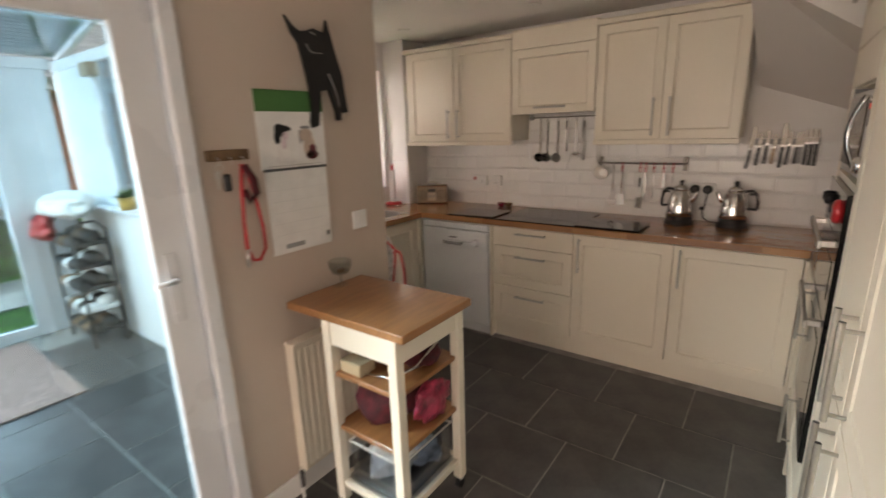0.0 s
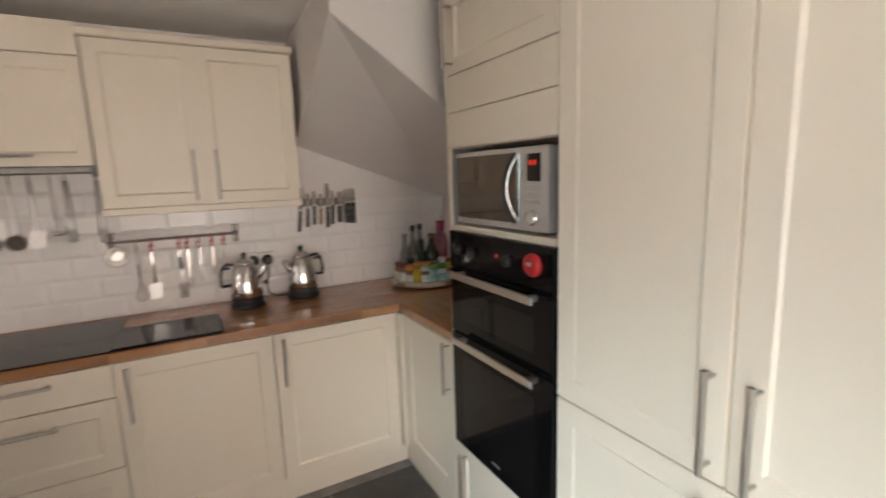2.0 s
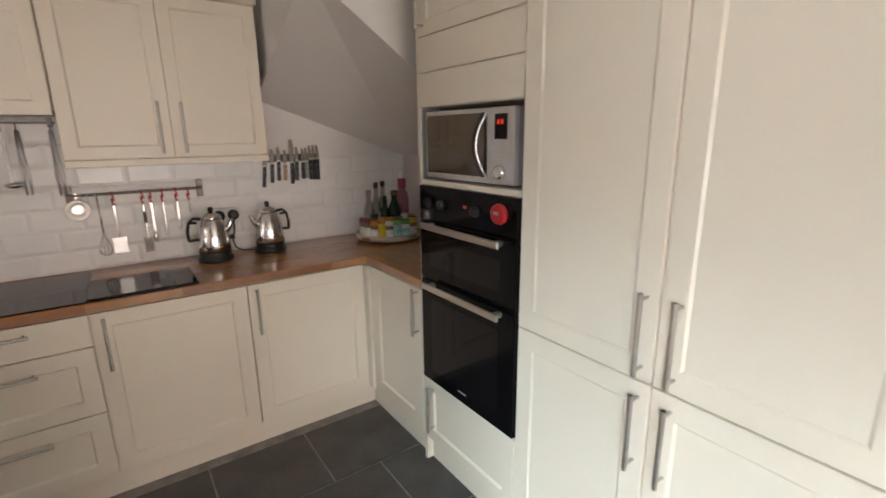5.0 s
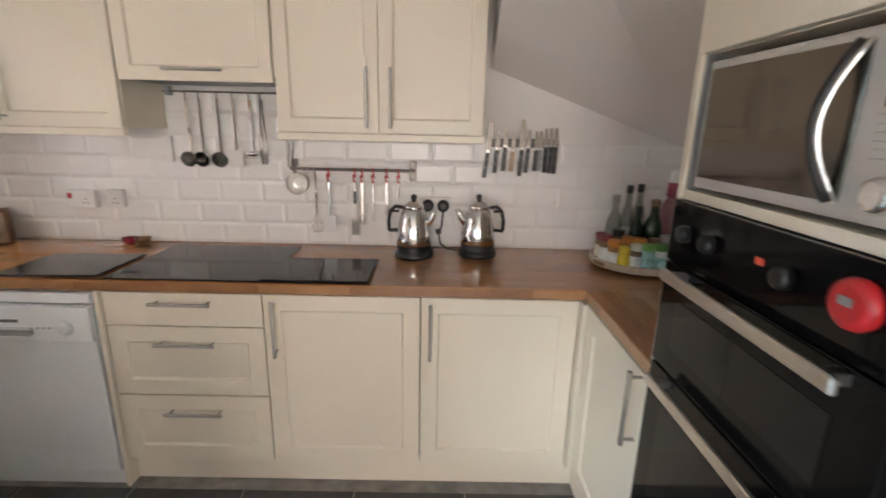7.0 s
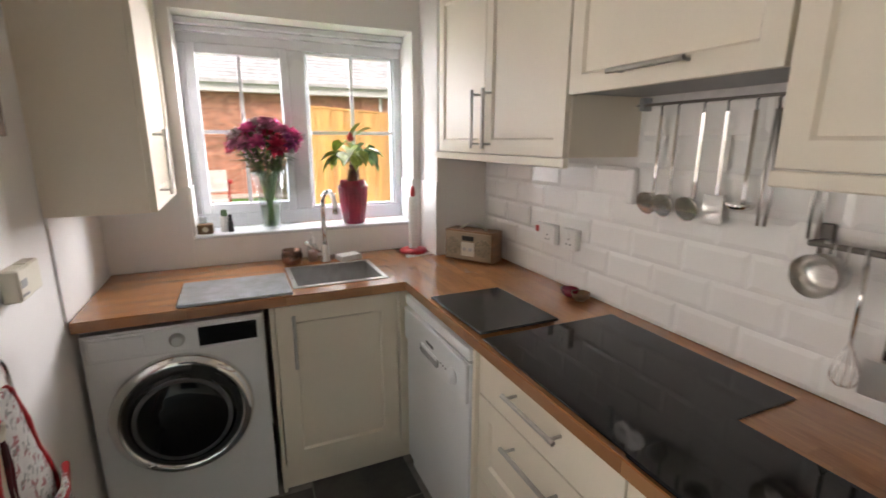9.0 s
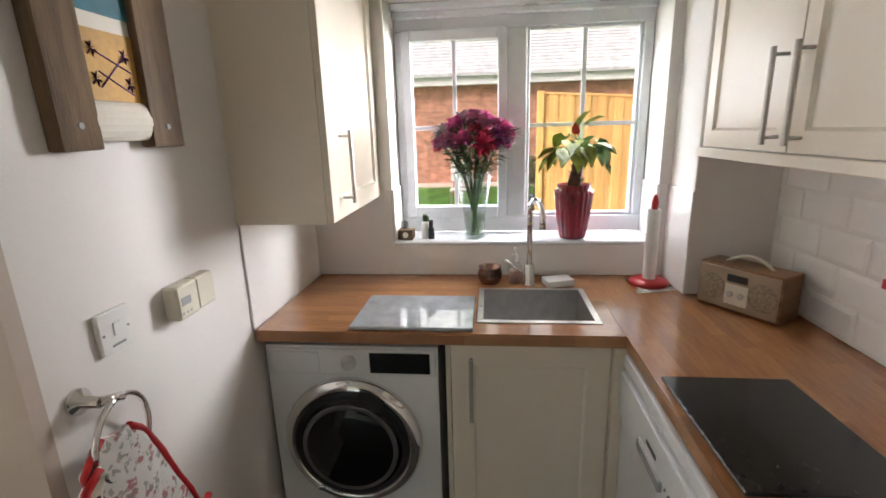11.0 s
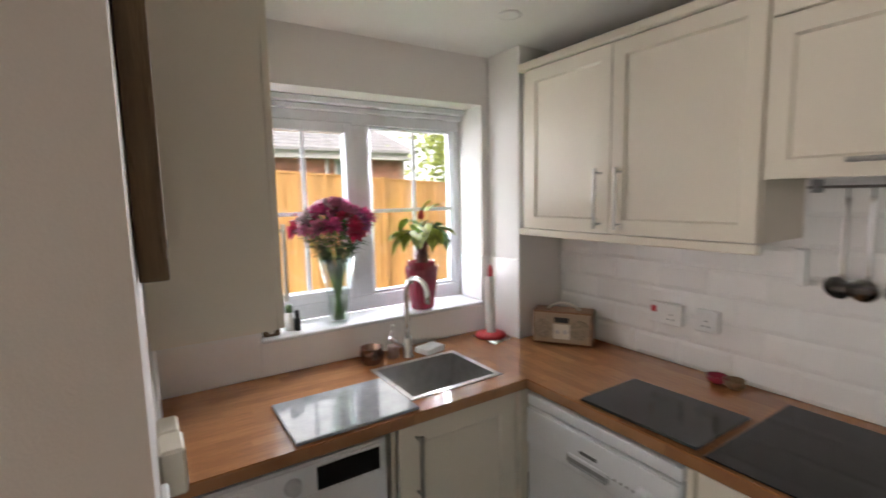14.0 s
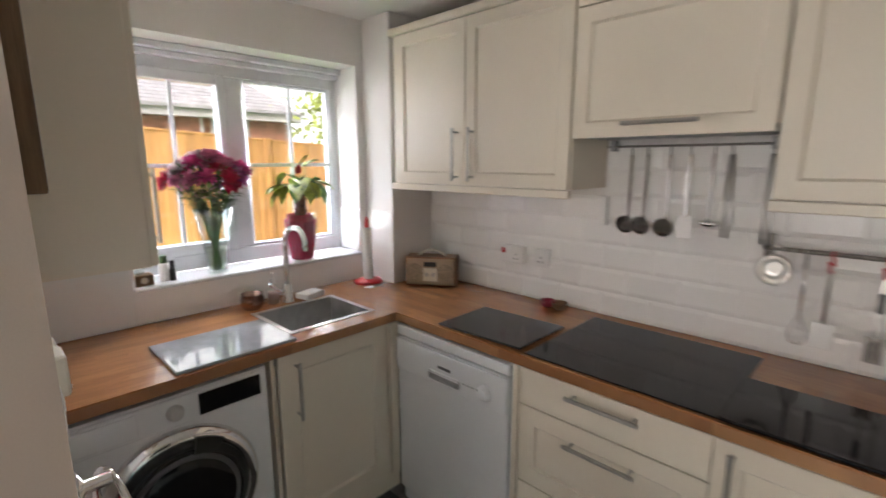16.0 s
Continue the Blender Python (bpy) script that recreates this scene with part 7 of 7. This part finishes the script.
part("capping_rail", bx(B(), -0.035, 0.035, 0, 7.2, 0, 0.03, 0.003, pose(-7.9, 3.32, 1.99, -3.55, 0, 0)), FENCE, fe)

# brick house beyond
hs = thing("brick_house", "single-storey red brick house with a grey slate roof", "house", (-18.5, 0, -0.14))
part("wall", bx(B(), -21.0, -16.02, -10.0, 9.9, -0.14, 3.0), MORTAR, hs)
bmw = B()
rng = random.Random(9)
verts, faces = [], []
for row in range(41):
    z = -0.12 + row * 0.075
    for col in range(90):
        y = -9.95 + (col + 0.5 * (row % 2)) * 0.225 - 0.05
        if y < -3.4 or y > 9.65:
            continue
        d = 0.006 + 0.004 * rng.random()
        n0 = len(verts)
        x = -16.02
        for xx in (x, x + d):
            verts += [(xx, y, z), (xx, y + 0.214, z), (xx, y + 0.214, z + 0.064), (xx, y, z + 0.064)]
        faces += [(n0 + 4, n0 + 5, n0 + 6, n0 + 7), (n0, n0 + 1, n0 + 5, n0 + 4), (n0 + 1, n0 + 2, n0 + 6, n0 + 5), (n0 + 2, n0 + 3, n0 + 7, n0 + 6), (n0 + 3, n0, n0 + 4, n0 + 7)]
me = bpy.data.meshes.new("bricks")
me.from_pydata(verts, [], faces)
me.materials.append(BRICK)
bmw.free()
o = new("bricks", me)
o.parent = hs
o.matrix_parent_inverse = hs.matrix_basis.inverted()
tagged(o, kind="stuff")
part("fascia", bx(B(), -16.0, -15.72, -10.3, 10.2, 2.86, 3.16, 0.01), UPVC, hs, "white fascia and gutter")
bm = B()
v = [bm.verts.new(p_) for p_ in ((-15.62, -10.3, 3.16), (-15.62, 10.25, 3.16), (-18.6, 7.7, 5.2), (-18.6, -10.3, 5.2), (-21.6, -10.3, 3.16), (-21.6, 10.25, 3.16))]
for q_ in ((0, 1, 2, 3), (3, 2, 5, 4), (1, 5, 2)):
    bm.faces.new([v[i] for i in q_])
ext = bmesh.ops.extrude_face_region(bm, geom=list(bm.faces))
bmesh.ops.translate(bm, vec=(0, 0, -0.06), verts=[w_ for w_ in ext["geom"] if isinstance(w_, bmesh.types.BMVert)])
part("roof", bm, SLATES, hs)
verts, faces = [], []
for row in range(17):
    f0, f1 = row / 17, (row + 1) / 17
    x0, z0 = -15.62 - 2.98 * f0, 3.185 + 2.04 * f0
    x1, z1 = -15.62 - 2.98 * f1 * 1.01, 3.165 + 2.04 * f1
    for col in range(56):
        y = -3.6 + 0.25 * (col + 0.5 * (row % 2))
        if y + 0.25 > 10.25 - 2.55 * f1:
            continue
        n0 = len(verts)
        verts += [(x0, y, z0 + 0.012), (x0, y + 0.245, z0 + 0.012), (x1, y + 0.245, z1 + 0.004), (x1, y, z1 + 0.004), (x0, y, z0 - 0.02), (x0, y + 0.245, z0 - 0.02)]
        faces += [(n0, n0 + 1, n0 + 2, n0 + 3), (n0, n0 + 4, n0 + 5, n0 + 1)]
me = bpy.data.meshes.new("slates")
me.from_pydata(verts, [], faces)
me.materials.append(SLATES)
o = new("slates", me)
o.parent = hs
o.matrix_parent_inverse = hs.matrix_basis.inverted()
tagged(o, kind="stuff")
wn = part("window", bx(B(), -16.03, -15.99, 7.27, 8.45, 1.75, 2.87), UPVC, hs)
for y0, y1 in ((7.34, 7.83), (7.9, 8.38)):
    part("pane", bx(B(), -15.995, -15.985, y0, y1, 1.82, 2.8), material("far_window_glass", (0.30, 0.36, 0.38), 0.1, vary=0.1), wn)
part("downpipe", cyl(B(), (-15.96, 7.0, -0.13), (-15.96, 7.0, 2.95), 0.05, seg=10), UPVC, hs)


def tree(x, y, height, spread, seed, label):
    rng = random.Random(seed)
    o = thing("garden_tree", label, "tree", (x, y, -0.14))
    bm = tube(B(), [(x, y, -0.16), (x + 0.05, y, height * 0.3), (x, y + 0.1, height * 0.62)], 0.14, 10, 0.4)
    tips = []
    for k in range(9):
        a = rng.uniform(0, 6.28)
        p0 = Vector((x, y, height * rng.uniform(0.28, 0.55)))
        p1 = p0 + Vector((math.cos(a) * spread * 0.6, math.sin(a) * spread * 0.6, height * rng.uniform(0.15, 0.35)))
        tube(bm, [p0, (p0 + p1) / 2 + Vector((0, 0, 0.1)), p1], 0.05, 6, 0.3)
        tips += [p1, (p0 + p1) / 2]
    part("trunk", bm, BARK, o)
    verts, faces = [], []
    for t in tips:
        for k in range(520):
            d = Vector((rng.gauss(0, 1), rng.gauss(0, 1), rng.gauss(0, 0.8))) * spread * 0.27
            p = t + d
            u_ = Vector((rng.uniform(-1, 1), rng.uniform(-1, 1), rng.uniform(-1, 1))).normalized() * rng.uniform(0.05, 0.1)
            w_ = u_.orthogonal().normalized() * rng.uniform(0.03, 0.06)
            n0 = len(verts)
            verts += [tuple(p - u_), tuple(p + w_), tuple(p + u_), tuple(p - w_)]
            faces.append((n0, n0 + 1, n0 + 2, n0 + 3))
    me = bpy.data.meshes.new("crown")
    me.from_pydata(verts, [], faces)
    me.materials.append(FOLIAGE)
    c_ = new("crown", me)
    c_.parent = o
    c_.matrix_parent_inverse = o.matrix_basis.inverted()


tree(-10.6, 9.4, 4.6, 2.0, 4, "bright green leafy garden tree behind the fence")
tree(-12.2, 12.0, 5.0, 2.2, 6, "spreading green garden tree behind the fence")
gs = thing("garden_shrub", "rounded grey-green shrub against the house wall", "shrub", (-15.5, 3.7, -0.11))
rng = random.Random(31)
verts, faces = [], []
for k in range(900):
    d = Vector((rng.gauss(0, 1), rng.gauss(0, 1), rng.gauss(0, 1))).normalized()
    p = Vector((-15.4, 3.7, 0.3)) + Vector((d.x * 0.4, d.y * 0.55, d.z * 0.45)) * rng.uniform(0.6, 1.05)
    u_ = Vector((rng.uniform(-1, 1), rng.uniform(-1, 1), rng.uniform(-1, 1))).normalized() * 0.06
    w_ = u_.orthogonal().normalized() * 0.03
    n0 = len(verts)
    verts += [tuple(p - u_), tuple(p + w_), tuple(p + u_), tuple(p - w_)]
    faces.append((n0, n0 + 1, n0 + 2, n0 + 3))
me = bpy.data.meshes.new("crown")
me.from_pydata(verts, [], faces)
me.materials.append(vary_by_object(material("grey_green_leaf", (0.20, 0.25, 0.13), 0.7, vary=0.3), 0.3, True))
o = new("crown", me)
o.parent = gs
o.matrix_parent_inverse = gs.matrix_basis.inverted()
bm = B()
for k in range(5):
    tube(bm, [(-15.4, 3.7, -0.13), (-15.4 + 0.06 * (k - 2), 3.7 + 0.1 * (k - 2), 0.35)], 0.015, 5, 0.5)
part("stem_base", bm, BARK, gs)
# bare shrub by the far fence end
bs = thing("bare_shrub", "bare twiggy shrub at the end of the fence", "shrub", (-8.4, 3.2, -0.14))
bm = B()
rng = random.Random(13)
for k in range(46):
    a, s = rng.uniform(0, 6.28), rng.uniform(0.3, 0.75)
    p0 = Vector((-9.2, 3.35, -0.14))
    p2 = p0 + Vector((s * 0.6 * math.cos(a), s * math.sin(a), rng.uniform(1.1, 2.1)))
    tube(bm, [p0, p0.lerp(p2, 0.5) + Vector((rng.uniform(-0.1, 0.1), rng.uniform(-0.1, 0.1), 0)), p2], 0.011, 4, 0.3)
part("twigs", bm, BARK, bs)
gb = thing("garden_table", "low red garden table on the paving", "table", (-13.2, 1.9, -0.11))
part("tabletop", bx(B(), -13.5, -12.9, 1.55, 2.3, 0.45, 0.52, 0.02), RED, gb)
for x in (-13.42, -12.98):
    for y in (1.65, 2.2):
        part("leg", cyl(B(), (x, y, -0.11), (x, y, 0.45), 0.025, seg=8), RED, gb)
gc = thing("garden_chair", "white and red patterned folding garden chair", "chair", (-10.8, 2.0, -0.14))
part("backrest", bx(B(), -0.02, 0.02, -0.24, 0.24, 0.6, 1.05, 0.015, pose(-10.9, 1.98, -0.14, 0, -8, 0)), FLORAL, gc)
part("seat", bx(B(), -10.85, -10.45, 1.75, 2.22, 0.3, 0.34, 0.01), FLORAL, gc)
for x in (-10.85, -10.47):
    for y in (1.76, 2.2):
        part("leg", cyl(B(), (x, y, -0.14), (x, y, 0.31), 0.014, seg=8), STEEL, gc)
solo("blue_planter", lathe(B(), [(0.16, 0), (0.2, 0.02), (0.24, 0.38), (0.21, 0.38), (0.18, 0.3)], (-10.2, 3.35, -0.14), 24), BLUEPOT, "blue glazed planter at the lawn's edge", "planter")
solo("garden_hoop", tube(B(), [(-5.6, 3.9 + 0.17 * math.cos(math.pi * k / 10), -0.15 + 0.75 * math.sin(math.pi * k / 10)) for k in range(11)], 0.012, 6), STEEL, "bent wire plant hoop in the garden", "hoop")

# ---- floor tiles ----
bm = B()
TW, TH = 0.4545, 0.431
bx(bm, -TW / 2, TW / 2, -TH / 2, TH / 2, -0.008, 0.0, 0.0025)
me = bpy.data.meshes.new("floor_tile")
bm.to_mesh(me)
bm.free()
me.materials.append(SLATE)
for j in range(-12, 3):
    y = 2.56 + 0.437 * j + 0.2185
    if y > 3.1 or y < SY + 0.1:
        continue
    for i in range(-9, 4):
        x = -0.4545 + 0.4605 * i + (0.2305 if j % 2 == 0 else 0) + 0.23
        if x > 0.75 or x < -4.75:
            continue
        if x < CX - 0.1 and y > CNY and x < -2.4:
            continue
        if y > 2.9 and not -2.5 < x < 0.5:
            continue
        piece("tile", me, floor, (x, y, 0.0))

# ---- bevelled wall tiles behind the hob ----
solo("trim_grout", bx(B(), -2.643, EX - 0.001, NY - 0.005, NY - 0.0005, 0.912, 1.416), GROUT, "pale grout between the bevelled wall tiles", "grout", "structure")
solo("trim_hood_grout", bx(B(), -1.618, -1.014, NY - 0.005, NY - 0.0005, 1.4165, 1.64), GROUT, "pale grout behind the hanging utensils", "grout", "structure")
meshes = {}


def metro(w, h):
    key = (round(w, 3), round(h, 3))
    if key not in meshes:
        bm = B()
        e, d = 0.015, 0.0048
        o = [bm.verts.new(p_) for p_ in ((0, 0, 0), (w, 0, 0), (w, 0, h), (0, 0, h))]
        m_ = [bm.verts.new(p_) for p_ in ((0, -0.0012, 0), (w, -0.0012, 0), (w, -0.0012, h), (0, -0.0012, h))]
        t_ = [bm.verts.new(p_) for p_ in ((e, -d, e), (w - e, -d, e), (w - e, -d, h - e), (e, -d, h - e))]
        for a, b in ((o, m_), (m_, t_)):
            for k_ in range(4):
                bm.faces.new((a[k_], a[(k_ + 1) % 4], b[(k_ + 1) % 4], b[k_]))
        bm.faces.new(t_)
        bmesh.ops.recalc_face_normals(bm, faces=bm.faces)
        me_ = bpy.data.meshes.new("wall_tile")
        bm.to_mesh(me_)
        bm.free()
        me_.materials.append(METRO)
        meshes[key] = me_
    return meshes[key]


tilt = random.Random(17)
for row in range(7):
    z0 = 0.9125 + 0.1015 * row
    lo, hi = (-2.643, EX - 0.002) if row < 5 else (-1.617, -1.015)
    x = -1.505 - 0.202 * 6 + (0.101 if row % 2 == 0 else 0)
    while x < hi:
        a, b = max(x, lo), min(x + 0.2, hi)
        if b - a > 0.035:
            tile = piece("tile", metro(b - a, 0.0995), wall_north, (a, NY - 0.005, z0))
            tile.rotation_euler = (radians(tilt.uniform(-0.7, 0.7)), 0, radians(tilt.uniform(-0.35, 0.35)))
        x += 0.202


# ---- oak staves of the worktops ----
stave_meshes = {}


def stave(length, width):
    key = (round(length, 3), round(width, 3))
    if key not in stave_meshes:
        bm = bx(B(), 0.0001, length - 0.0001, 0.0001, width - 0.0001, -0.0053, 0.0)
        me_ = bpy.data.meshes.new("stave")
        bm.to_mesh(me_)
        bm.free()
        me_.materials.append(STAVE)
        stave_meshes[key] = me_
    return stave_meshes[key]


def lay_staves(top, x0, x1, y0, y1, rows, along_y, shift=0.0):
    """Rows of staves with staggered butt joints over a stretch of worktop."""
    a0, a1, b0, b1 = (y0, y1, x0, x1) if along_y else (x0, x1, y0, y1)
    width = (b1 - b0) / rows
    for r in range(rows):
        edges = [a0] + [e for e in (a0 - 0.34 + 0.34 * k + (0.127 * (r * 5 % 7) + shift) % 0.34 for k in range(16)) if a0 + 0.04 < e < a1 - 0.04] + [a1]
        for s0, s1 in zip(edges, edges[1:]):
            o = new("stave", stave(s1 - s0, width))
            o.parent = top
            if along_y:
                o.matrix_basis = pose(b0 + width * (r + 1), s0, 0.91, 0, 0, 90)
            else:
                o.matrix_basis = pose(s0, b0 + width * r, 0.91)


lay_staves(worktop, WX, EX, 3.0, NY - 0.001, 14, False)
lay_staves(sink_worktop, WX, -2.685, 1.822, 2.9995, 4, True, 0.1)
lay_staves(sink_worktop, -2.685, -2.352, 1.822, 2.55, 8, True, 0.21)
lay_staves(sink_worktop, -2.685, -2.352, 2.945, 2.9995, 8, True)
lay_staves(sink_worktop, -2.352, -2.26, 1.822, 2.9995, 2, True, 0.05)
lay_staves(corner_worktop, 0.2, EX, 2.462, 2.9995, 14, True)
